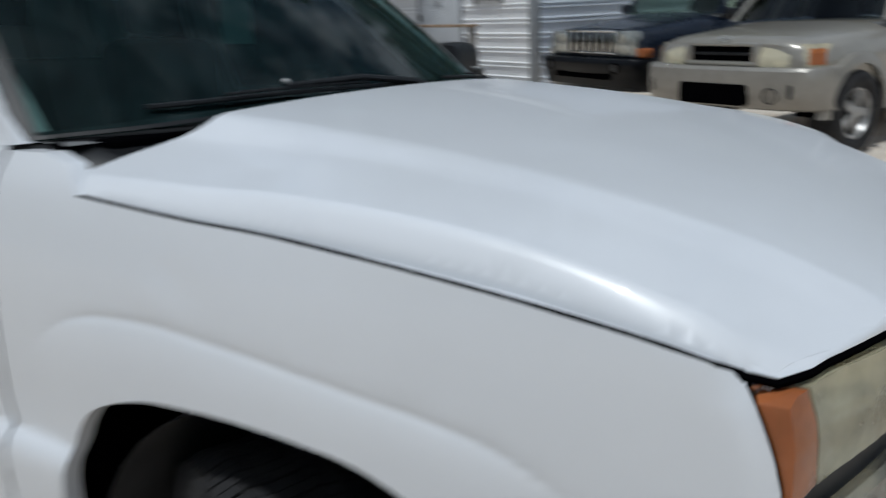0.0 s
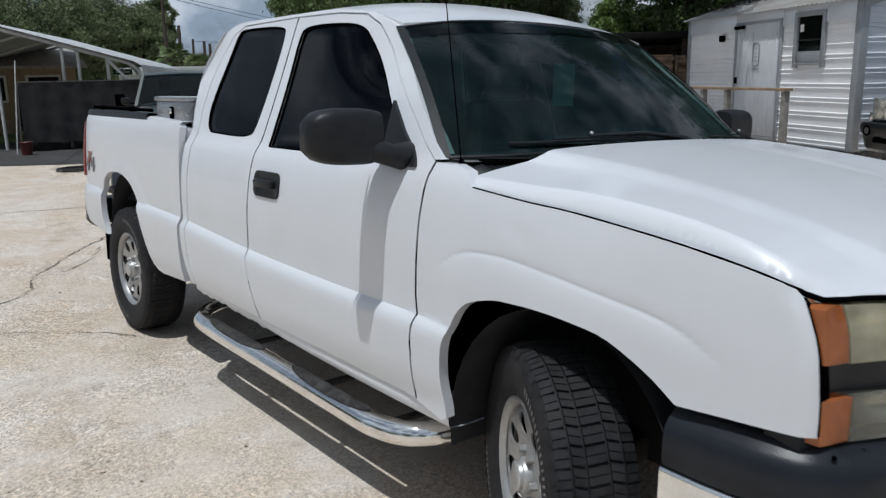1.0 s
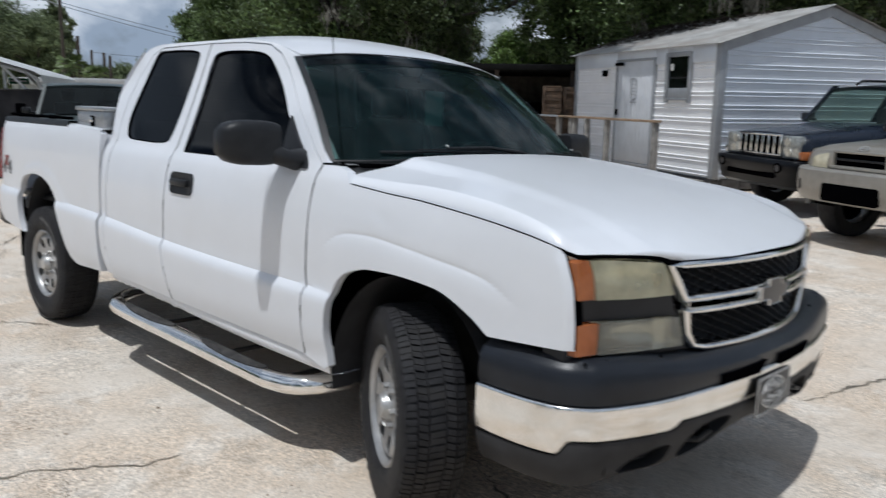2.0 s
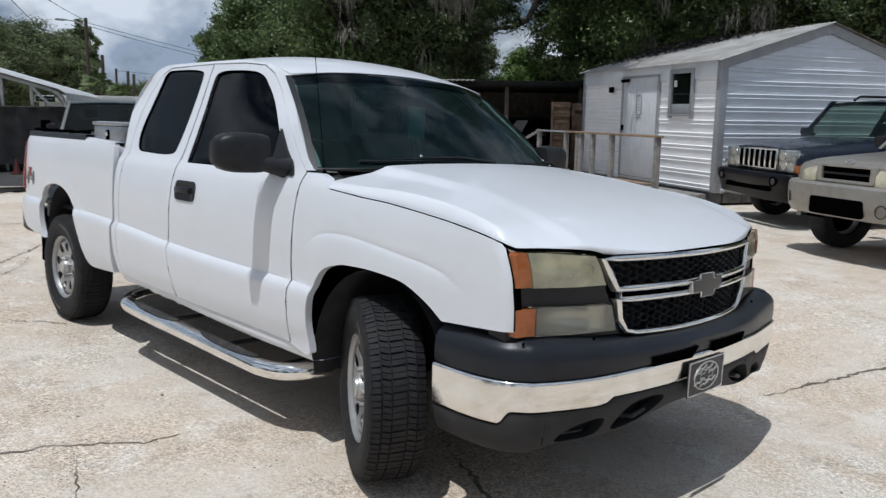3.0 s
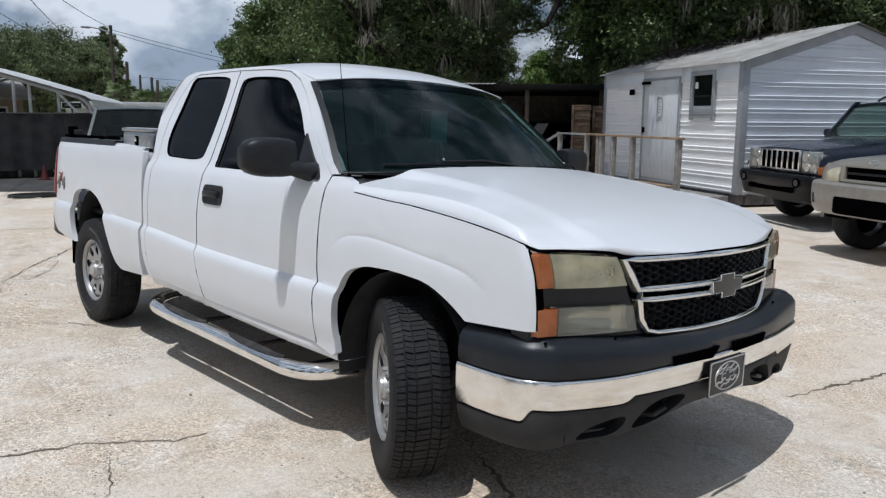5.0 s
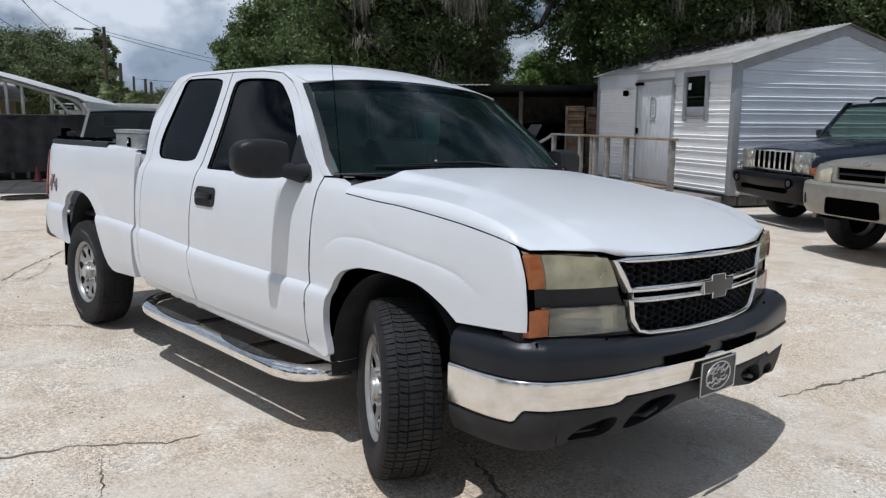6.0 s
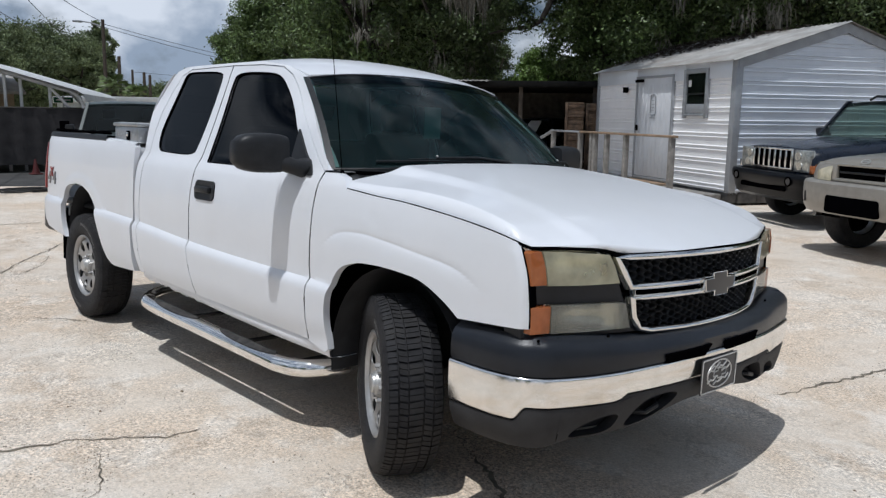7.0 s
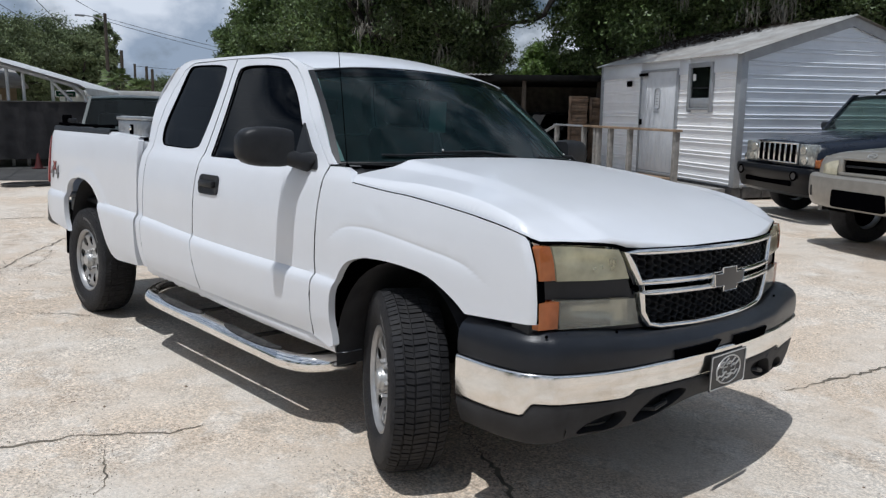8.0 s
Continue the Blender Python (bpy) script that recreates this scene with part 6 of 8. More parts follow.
part("mid_rail", boxes((3.95, 5.9, -1.12, -1.08, 0.62, 0.70), bevel=0.006), M_WOODG, ramp)
part("threshold", boxes((1.75, 3.2, -0.30, -0.06, 0.20, 0.24), bevel=0.006), M_WOOD, ramp)

# ---- other vehicles: x forward from the front axle, y to the left ----
def small_wheel(owner, x, y, r, w, steer=0.0):
    """A plain road wheel with tyre, rim and spokes."""
    s = -1 if y < 0 else 1
    ob = new("wheel")
    ob.parent = owner
    ob.matrix_basis = pose(x, y, r, 0, 0, steer) @ pose(0, 0, 0, 0, 0, 0 if s < 0 else 180)
    bm = bmesh.new()
    lathe(bm, [(r * 0.58, -w * 0.40), (r * 0.66, -w * 0.5), (r * 0.85, -w * 0.52), (r * 0.95, -w * 0.46), (r * 0.99, -w * 0.36), (r, 0), (r * 0.99, w * 0.36), (r * 0.95, w * 0.46), (r * 0.85, w * 0.5), (r * 0.58, w * 0.4)], 36)
    part("tyre", bm, M_TYRE, ob)
    bm = bmesh.new()
    lathe(bm, [(r * 0.58, w * 0.3), (r * 0.56, -w * 0.30), (r * 0.59, -w * 0.42), (r * 0.55, -w * 0.42), (r * 0.50, -w * 0.25)], 32)
    for k in range(5):
        a = math.tau * k / 5
        m = pose(0, 0, 0, 0, -math.degrees(a))
        box(bm, 0.02, r * 0.53, -w * 0.36, -w * 0.28, -r * 0.10, r * 0.10, 0.006, m)
    lathe(bm, [(r * 0.18, -w * 0.28), (r * 0.17, -w * 0.40), (0.001, -w * 0.42)], 16)
    part("rim", bm, M_ALLOY, ob)
    bm = bmesh.new()
    lathe(bm, [(r * 0.52, w * 0.05), (0.001, w * 0.05)], 20)
    part("hub_back", bm, M_BLACK, ob)
    return ob


def hull(stations, low=0.42):
    """Lofts a lower body through (x, half width, top z, shoulder drop, belly z)."""
    rows = []
    for x, w, zt, sh, zl in stations:
        half = [(0.0, zt), (0.35 * w, zt - 0.004), (0.62 * w, zt - 0.012), (0.80 * w, zt - 0.035 * sh), (0.92 * w, zt - 0.075 * sh), (0.975 * w, zt - 0.14 * sh), (w, zt - 0.24 * sh), (1.005 * w, 0.5 * (zt + zl)), (0.99 * w, zl + 0.10), (0.94 * w, zl), (0.5 * w, zl - 0.02), (0.0, zl - 0.02)]
        ring = [(x, -y, z) for y, z in half] + [(x, y, z) for y, z in half[-2:0:-1]]
        rows.append(ring)
    bm = bmesh.new()
    vs = grid(bm, rows, closed=True)
    bm.faces.new(vs[0][::-1])
    bm.faces.new(vs[-1])
    bmesh.ops.recalc_face_normals(bm, faces=bm.faces)
    return bm


def greenhouse(car, mt, base, roof, wz, zr, wb, wr, pane=M_GLASS_CLEAR, side=M_GLASS_SIDE):
    """Pillars, roof and glass: base and roof are the (front x, rear x) of the belt and the roof."""
    f0, r0 = base
    f1, r1 = roof
    c = [(f0, wb, wz), (f1, wr, zr), (r1, wr, zr), (r0, wb, wz)]
    bm = bmesh.new()
    rows = []
    n = 9
    for i in range(n):
        t = i / (n - 1)
        x = f1 + 0.06 + (r1 - f1 - 0.06) * t
        rows.append([(x - 0.02 * abs(y), y * wr * 1.04, zr + 0.035 * (1 - y * y) - 0.05 * (1 - t) ** 6 - 0.03 * t ** 6) for y in (-1, -0.9, -0.5, 0, 0.5, 0.9, 1)])
    grid(bm, rows)
    grid(bm, [[(p[0], p[1], p[2]) for p in rows[0]], [(p[0] - 0.05, p[1] * 0.97, p[2] - 0.05) for p in rows[0]]])
    for s in (-1, 1):
        grid(bm, [[r[0 if s < 0 else -1] for r in rows], [(r[0][0], s * wr * 1.0, zr - 0.06) for r in rows]])
    bmesh.ops.remove_doubles(bm, verts=bm.verts, dist=1e-4)
    part("roof", bm, mt, car)
    for s in (-1, 1):
        for a, b, wd in ((c[0], c[1], 0.07), (c[3], c[2], 0.10)):
            d = -wd if a[0] > -1.5 and a is c[0] else wd
            bm = bmesh.new()
            fan = [[(p[0] + dx, s * (p[1] - dy), p[2]) for dx, dy in ((0, 0.05), (0, 0), (d, 0), (d, 0.05))] for p in (a, b)]
            grid(bm, fan, closed=True)
            part("pillar", bm, mt, car)
        for q in (0.40, 0.72):
            xa, xb = f0 + (r0 - f0) * q, f1 + (r1 - f1) * q
            bm = bmesh.new()
            grid(bm, [[(x + dx, s * (w - dy), z) for dx, dy in ((-0.04, 0.04), (-0.04, 0), (0.04, 0), (0.04, 0.04))] for x, w, z in ((xa, wb, wz), (xb, wr, zr - 0.04))], closed=True)
            part("pillar", bm, mt, car)
    bm = bmesh.new()
    grid(bm, [[(f0 + (f1 - f0) * t + 0.03 * (1 - u * u), u * (wb + (wr - wb) * t - 0.05), wz + (zr - 0.03 - wz) * t) for u in (-1, -0.6, -0.2, 0.2, 0.6, 1)] for t in (0, 0.25, 0.5, 0.75, 1)])
    ws = part("windscreen", bm, pane, car)
    ws.visible_shadow = False
    for s in (-1, 1):
        bm = bmesh.new()
        grid(bm, [[(c[0][0] - 0.06, s * (wb - 0.012), wz), (c[3][0] + 0.06, s * (wb - 0.012), wz)], [(c[1][0] - 0.02, s * (wr - 0.012), zr - 0.05), (c[2][0] + 0.02, s * (wr - 0.012), zr - 0.05)]])
        part("side_glass", bm, side, car)
    bm = bmesh.new()
    grid(bm, [[(r0 - 0.01, y, wz) for y in (-wb + 0.05, wb - 0.05)], [(r1 - 0.01, y, zr - 0.05) for y in (-wr + 0.05, wr - 0.05)]])
    part("rear_glass", bm, side, car)
    bm = bmesh.new()
    box(bm, f0 - 0.55, f0 - 0.02, -wb + 0.06, wb - 0.06, wz - 0.10, wz - 0.02, 0.02)
    part("dashboard", bm, M_DASH, car)
    for y in (-0.36, 0.36):
        bm = bmesh.new()
        box(bm, f0 - 1.25, f0 - 1.10, y - 0.24, y + 0.24, wz - 0.35, wz + 0.22, 0.05)
        box(bm, f0 - 1.24, f0 - 1.15, y - 0.12, y + 0.12, wz + 0.23, wz + 0.42, 0.03)
        part("seat", bm, M_SEAT, car)
    for s in (-1, 1):
        mir = part("door_mirror", bmesh.new(), mt, car)
        bm = bmesh.new()
        box(bm, f0 - 0.30, f0 - 0.14, s * (wb + 0.06), s * (wb + 0.21), wz + 0.02, wz + 0.14, 0.03)
        box(bm, f0 - 0.26, f0 - 0.20, s * (wb - 0.03), s * (wb + 0.09), wz + 0.02, wz + 0.06, 0.012)
        part("housing", bm, M_TRIM, mir)


# dark SUV with an upright slotted grille
suv = thing("suv", pose(-2.13, 9.24, 0, 0, 0, -125.5) @ Matrix.Diagonal((1, 1.15, 1, 1)), "navy blue boxy SUV with a chrome slotted grille", "suv")
part("body", hull([(0.80, 0.76, 1.095, 0.55, 0.62), (0.77, 0.79, 1.135, 0.7, 0.56), (0.60, 0.83, 1.165, 1, 0.52), (0.0, 0.86, 1.225, 1, 0.48), (-0.45, 0.87, 1.275, 1, 0.46), (-1.5, 0.88, 1.26, 1, 0.44), (-3.3, 0.87, 1.25, 1, 0.46), (-3.75, 0.82, 1.18, 1, 0.52)]), M_NAVY, suv, "navy blue painted body")
greenhouse(suv, M_NAVY, (-0.46, -3.62), (-0.86, -3.52), 1.26, 1.82, 0.84, 0.72, M_GLASS_GREEN, M_GLASS_GREEN)
grl = part("grille", bmesh.new(), M_CHROME, suv, "chrome seven-slot grille")
part("grille_surround", boxes((0.80, 0.835, -0.455, 0.455, 0.815, 0.84), (0.80, 0.835, -0.455, 0.455, 1.088, 1.115), bevel=0.006), M_DULLCHROME, grl)
part("grille_back", boxes((0.795, 0.812, -0.445, 0.445, 0.835, 1.092)), M_BLACK, grl)
for i in range(8):
    y = -0.438 + i * 0.1251
    bm = bmesh.new()
    box(bm, 0.80, 0.838, y - 0.019, y + 0.019, 0.836, 1.092, 0.008)
    part("bar", bm, M_DULLCHROME, grl)
for s in (-1, 1):
    lamp = part("headlamp", boxes((0.72, 0.815, s * 0.465, s * 0.785, 0.795, 1.105), bevel=0.02), M_LAMPCLEAR, suv, "clear headlamp with two round bowls")
    for cy, cz, rr in ((0.565, 1.015, 0.066), (0.60, 0.88, 0.062)):
        bm = bmesh.new()
        bmesh.ops.create_cone(bm, cap_ends=True, segments=20, radius1=rr, radius2=rr * 0.9, depth=0.02, matrix=pose(0.818, s * cy, cz, 0, 90))
        part("bowl", bm, M_REFLECT, lamp)
    part("marker", boxes((0.62, 0.795, s * 0.765, s * 0.865, 0.785, 0.900), bevel=0.014), M_AMBER, suv, "amber corner marker")
    bm = bmesh.new()
    bmesh.ops.create_cone(bm, cap_ends=True, segments=20, radius1=0.052, radius2=0.046, depth=0.03, matrix=pose(0.976, s * 0.62, 0.668, 0, 90))
    fog = part("fog_lamp", bm, M_EMBLEM, suv, "round fog lamp")
    bm = bmesh.new()
    tube(bm, [(0.986, s * 0.62 + 0.060 * math.cos(math.tau * k / 20), 0.668 + 0.060 * math.sin(math.tau * k / 20)) for k in range(21)], 0.012, 6, caps=False)
    part("fog_ring", bm, M_BLACK, fog)
    part("wheel_flare", sheet([(0.45 * math.cos(a) * k, 0.37 + 0.45 * math.sin(a) * k) for k, a in [(1.0, math.pi * i / 14) for i in range(15)]] + [(0.40 * math.cos(a), 0.37 + 0.40 * math.sin(a)) for a in [math.pi * (14 - i) / 14 for i in range(15)]], lambda x, z, s=s: (x, s * 0.885, z), 0.06, flange=(0, -s * 0.05, 0)), M_NAVY, suv)
bp = loft_pts([(0.62, -0.89), (0.80, -0.885), (0.93, -0.79), (0.975, -0.37), (0.985, 0), (0.975, 0.37), (0.93, 0.79), (0.80, 0.885), (0.62, 0.89)], 33)
bm = bmesh.new()
grid(bm, [[(x + o, y * (1 + o * 0.3), z) for x, y in bp] for o, z in ((-0.10, 0.775), (0.0, 0.77), (0.022, 0.745), (0.025, 0.70), (0.018, 0.64), (-0.012, 0.60), (-0.03, 0.52), (-0.06, 0.42), (-0.14, 0.37))])
part("bumper", bm, M_BLACKB, suv, "black bumper with a low air opening")
# flush black block stands for the shade in the low opening
bm = bmesh.new()
box(bm, 0.93, 0.974, -0.52, 0.52, 0.515, 0.585, 0.015)
part("air_opening", bm, M_BLACK, suv)
for x in (-0.02, -2.78):
    for s in (-1, 1):
        small_wheel(suv, x, s * 0.745, 0.375, 0.24)
for s in (-1, 1):
    bm = bmesh.new()
    tube(bm, [(-1.2, s * 0.64, 1.84), (-1.3, s * 0.64, 1.90), (-3.1, s * 0.64, 1.90), (-3.25, s * 0.64, 1.84)], 0.02, 8)
    part("roof_rail", bm, M_TRIM, suv)
part("hood_badge", boxes((0.72, 0.745, -0.06, 0.06, 1.148, 1.162), bevel=0.003), M_CHROME, suv)

# champagne compact pickup
ute = thing("compact_pickup", pose(-0.183, 6.805, 0, 0, 0, -117) @ Matrix.Scale(1.055, 4), "champagne compact pickup with a pewter bumper and wheel flares", "pickup truck")
part("body", hull([(0.70, 0.66, 1.00, 0.5, 0.72), (0.66, 0.74, 1.035, 0.8, 0.66), (0.50, 0.80, 1.065, 1, 0.60), (0.0, 0.84, 1.10, 1, 0.56), (-0.55, 0.85, 1.135, 1, 0.52), (-1.4, 0.86, 1.12, 1, 0.48), (-2.1, 0.86, 1.12, 1, 0.48), (-3.9, 0.86, 1.08, 1, 0.52)]), M_GOLD, ute, "champagne painted body")
greenhouse(ute, M_GOLD, (-0.48, -2.10), (-1.00, -2.00), 1.13, 1.70, 0.80, 0.64)
grl = part("grille", boxes((0.69, 0.745, -0.36, 0.36, 0.968, 0.998), (0.69, 0.755, -0.36, 0.36, 0.805, 0.842), (0.68, 0.750, -0.385, -0.315, 0.81, 0.99), (0.68, 0.750, 0.315, 0.385, 0.81, 0.99), bevel=0.012), M_GOLD, ute, "silver-framed black grille")
part("grille_slat", boxes((0.67, 0.728, -0.315, 0.315, 0.893, 0.917), bevel=0.006), M_TRIM, grl)
part("grille_back", boxes((0.66, 0.715, -0.32, 0.32, 0.838, 0.972)), M_BLACK, grl)
bm = bmesh.new()
tube(bm, [(0.692 - 0.022 * math.sin(a), 0.052 * math.cos(a), 1.028 + 0.022 * math.sin(a)) for a in (math.tau * k / 20 for k in range(21))], 0.007, 6, caps=False)
tube(bm, [(0.692, -0.035, 1.028), (0.694, 0.0, 1.032), (0.692, 0.035, 1.028)], 0.007, 6)
part("emblem", bm, M_DULLALLOY, ute)
for s in (-1, 1):
    bm = bmesh.new()
    lo = [(0.748, 0.390), (0.738, 0.50), (0.70, 0.64), (0.625, 0.765), (0.50, 0.835)]
    lp = loft_pts(lo, 9)
    grid(bm, [[(x - (0.05 if z > 0.96 else 0.0), s * y, z) for x, y in lp] for z in (0.805, 0.83, 0.90, 0.965, 0.985)])
    lamp = part("headlamp", bm, M_LENS, ute, "hazy wraparound headlamp")
    bm = bmesh.new()
    grid(bm, [[(x + 0.004 - (0.05 if z > 0.96 else 0.0), s * (y + 0.003), z) for x, y in lp[6:]] for z in (0.82, 0.90, 0.95)])
    part("marker", bm, M_AMBER, lamp, "pale amber corner")
    ring = [(0.53 * math.cos(math.pi * i / 14), 0.37 + 0.52 * math.sin(math.pi * i / 14)) for i in range(15)] + [(0.43 * math.cos(math.pi * (14 - i) / 14), 0.37 + 0.43 * math.sin(math.pi * (14 - i) / 14)) for i in range(15)]
    part("wheel_flare", sheet(ring, lambda x, z, s=s: (x, s * (0.885 - 0.02 * sstep(0.44, 0.53, math.hypot(x, z - 0.37))), z), 0.05, flange=(0, -s * 0.06, 0)), M_GOLDB, ute, "pewter wheel flare")
    bm = bmesh.new()
    grid(bm, [[(0.43 * math.cos(math.pi * i / 14), s * y, 0.37 + 0.43 * math.sin(math.pi * i / 14)) for i in range(15)] for y in (0.862, 0.55)])
    part("wheel_well", bm, M_BLACK, ute)
bp = loft_pts([(0.44, -0.90), (0.58, -0.89), (0.72, -0.82), (0.80, -0.65), (0.835, -0.35), (0.845, 0), (0.835, 0.35), (0.80, 0.65), (0.72, 0.82), (0.58, 0.89), (0.44, 0.90)], 41)
bm = bmesh.new()
grid(bm, [[(x + o, y * (1 + o * 0.2), z) for x, y in bp] for o, z in ((-0.16, 0.805), (-0.03, 0.80), (-0.005, 0.775), (0.0, 0.70), (-0.004, 0.60), (-0.02, 0.52), (-0.06, 0.46), (-0.14, 0.44))])
part("bumper", bm, M_GOLDB, ute, "pewter plastic bumper with a wide air opening")
# black sheet laid on the bumper as the shade inside its opening
part("air_opening", sheet(rrect(-0.355, 0.355, 0.480, 0.660, 0.035), lambda y, z: (interp(sorted((b, a) for a, b in bp), y) + 0.003, y, z), 0.05, flange=(-0.03, 0, 0)), M_BLACK, ute, "black bumper opening")
for y in (-0.13, 0.13):
    part("opening_bar", boxes((0.80, 0.842, y - 0.006, y + 0.006, 0.49, 0.65)), M_TRIMG, ute)
for s in (-1, 1):
    # dark sheet painted on for the shade in the corner slot
    part("corner_vent", sheet(smooth_loop([(0.70, 0.56), (0.725, 0.555), (0.735, 0.64), (0.715, 0.68), (0.70, 0.66)], 1), lambda y, z, s=s: (interp(sorted((q, p) for p, q in bp), y) + 0.004, s * y, z), 0.02, flange=(-0.02, 0, 0)), M_TRIM, ute, "small dark bumper vent")
y = 0.56
bm = bmesh.new()
tube(bm, [(interp(sorted((q, p) for p, q in bp), y + 0.062 * math.cos(a)) + 0.004, y + 0.062 * math.cos(a), 0.575 + 0.062 * math.sin(a)) for a in (math.tau * k / 24 for k in range(25))], 0.006, 6, caps=False)
part("fog_lamp_ring", bm, M_TRIM, ute, "dark ring of a fog lamp cover")
for y in (-0.55, -0.25, 0.25, 0.55):
    bm = bmesh.new()
    bmesh.ops.create_uvsphere(bm, u_segments=8, v_segments=6, radius=0.012, matrix=pose(0.80 - 0.05 * abs(y), y, 0.795))
    part("bumper_bolt", bm, M_CHROME, ute)
for x in (0.0, -2.95):
    for s in (-1, 1):
        small_wheel(ute, x, s * 0.755, 0.372, 0.26)

# old green-grey pickup beyond the bed
oldp = thing("old_pickup", pose(-11.57, 2.71, 0, 0, 0, -20), "faded green-grey old pickup with a wide windscreen", "pickup truck")
part("body", hull([(0.75, 0.85, 1.02, 0.6, 0.60), (0.70, 0.90, 1.06, 1, 0.55), (0.0, 0.95, 1.12, 1, 0.50), (-0.45, 0.95, 1.14, 1, 0.48), (-1.9, 0.96, 1.14, 1, 0.46), (-4.4, 0.96, 1.12, 1, 0.5)]), M_OLDTRUCK, oldp)
greenhouse(oldp, M_OLDTRUCK, (-0.42, -1.75), (-0.92, -1.65), 1.14, 1.68, 0.90, 0.74, M_GLASS_OLD)
for s in (-1, 1):
    part("headlamp", boxes((0.70, 0.775, s * 0.62, s * 0.84, 0.80, 0.95), bevel=0.01), M_CHROME, oldp)
part("grille", boxes((0.72, 0.775, -0.60, 0.60, 0.78, 0.97), bevel=0.01), M_TRIM, oldp)
part("bumper", boxes((0.76, 0.90, -0.95, 0.95, 0.52, 0.70), bevel=0.03), M_CHROME, oldp)
for s in (-1, 1):
    bm = bmesh.new()
    tube(bm, [(-0.60, s * 0.85, 1.17), (-0.62, s * 1.08, 1.20)], 0.012, 6)
    box(bm, -0.68, -0.60, s * 1.04, s * 1.20, 1.14, 1.34, 0.02)
    part("tow_mirror", bm, M_BLACK, oldp)
for x in (0.0, -3.3):
    for s in (-1, 1):
        small_wheel(oldp, x, s * 0.82, 0.37, 0.24)
part("wiper", tube(bmesh.new(), [(-0.36, -0.55, 1.16), (-0.40, 0.0, 1.175)], 0.012, 6), M_BLACK, oldp)

# ---- yard on the far side ----
asph = bmesh.new()
a0, a1, dd = Vector((-16.2, -0.3)), Vector((-13.6, 3.4)), Vector((-8.5, 4.6))
bmx = [[(a0.x + (a1.x - a0.x) * i / 6 + dd.x * k / 5, a0.y + (a1.y - a0.y) * i / 6 + dd.y * k / 5, 0.005) for k in range(6)] for i in range(-4, 11)]
grid(asph, bmx)
M_ASPH = mat("dark_asphalt", (0.045, 0.044, 0.043), 0.85, vary=0.25, scale=2, bump=0.4, bump_scale=40)
solid("asphalt_apron", asph, M_ASPH, Matrix(), "dark asphalt apron under the carport", "pavement", kind="structure")

carport = thing("carport", Matrix.Translation((-18.3, 4.2, 0)) @ Matrix(((-0.90, -0.436, 0, 0), (0.436, -0.90, 0, 0), (0, 0, 1, 0), (0, 0, 0, 1))), "white steel carport with a ribbed roof", "carport")
# its own x runs back from the gable, its own y runs from this eave to the far one
CW, CL, CE, CR = 6.4, 9.0, 1.98, 2.93
bm = bmesh.new()
rows = []
for i in range(int(CL / 0.15) + 1):
    x = -0.25 + 0.15 * i
    h = 0.03 if i % 2 else 0.0
    rows.append([(x, -0.10, CE - 0.22), (x, -0.06, CE - 0.06 + h), (x, 0.10, CE + 0.04 + h), (x, CW / 2, CR + h), (x, CW - 0.1, CE + 0.04 + h), (x, CW + 0.06, CE - 0.06 + h), (x, CW + 0.1, CE - 0.22)])
grid(bm, rows)
part("roof_sheet", bm, M_CARPORT, carport, "ribbed white roof sheet", 20)
for x in (0.0, 3.0, 6.0, 8.6):
    for y, s in ((0.0, 1), (CW, -1)):
        bm = bmesh.new()
        tube(bm, [(x, y, 0.0), (x, y, CE - 0.35), (x, y + s * 0.06, CE - 0.14), (x, y + s * 0.25, CE + 0.0), (x, CW / 2, CR - 0.08)], 0.045, 8)
        part("frame_leg", bm, M_CARPORT, carport)
        bm = bmesh.new()
        tube(bm, [(x, y, CE - 0.75), (x, y + s * 0.75, CE + 0.12)], 0.035, 8)
        part("brace", bm, M_CARPORT, carport)
for y in (0.75, 1.40, 1.75, 3.2):
    bm = bmesh.new()
    tube(bm, [(0.1, y, 0.0), (0.1, y, CE + (CR - CE) * y / (CW / 2) - 0.1 if y < CW / 2 else CR - 0.2)], 0.04, 8)
    part("gable_post", bm, M_CARPORT, carport)

screen = thing("screened_trailer", Matrix.Translation((-18.7, 1.55, 0)) @ pose(0, 0, 0, 0, 0, 81), "long trailer with black screen cloth on its sides", "trailer")
bm = bmesh.new()
grid(bm, [[(3.0 * i / 24, -0.02 + 0.02 * math.sin(i * 1.7) + 0.012 * math.sin(k * 2.3 + i), 0.20 + 0.10 * (1 - i / 24) * 0 + 1.36 * k / 8) for i in range(25)] for k in range(9)])
grid(bm, [[(0.0 - 0.06 * (1 - k / 8), 0.0 + 0.3 * j, 0.20 + 1.36 * k / 8) for j in range(7)] for k in range(9)])
part("side_cloth", bm, M_FENCE, screen)
part("trailer_bed", boxes((0.05, 3.0, 0.05, 1.8, 0.42, 0.52), (0.0, 3.0, 1.78, 1.80, 0.5, 1.5), bevel=0.01), M_CHASSIS, screen)
for x in (0.45, 2.5):
    bm = bmesh.new()
    lathe(bm, [(0.001, -0.09), (0.12, -0.09), (0.20, -0.09), (0.22, -0.05), (0.22, 0.05), (0.20, 0.09), (0.001, 0.09)], 24)
    wv = part("wheel", bm, M_TYRE, screen)
    wv.matrix_basis = pose(x, 0.16, 0.22)
part("top_rail", tube(bmesh.new(), [(0.0, 0.0, 1.57), (3.0, 0.0, 1.57)], 0.025, 8), M_CHASSIS, screen)

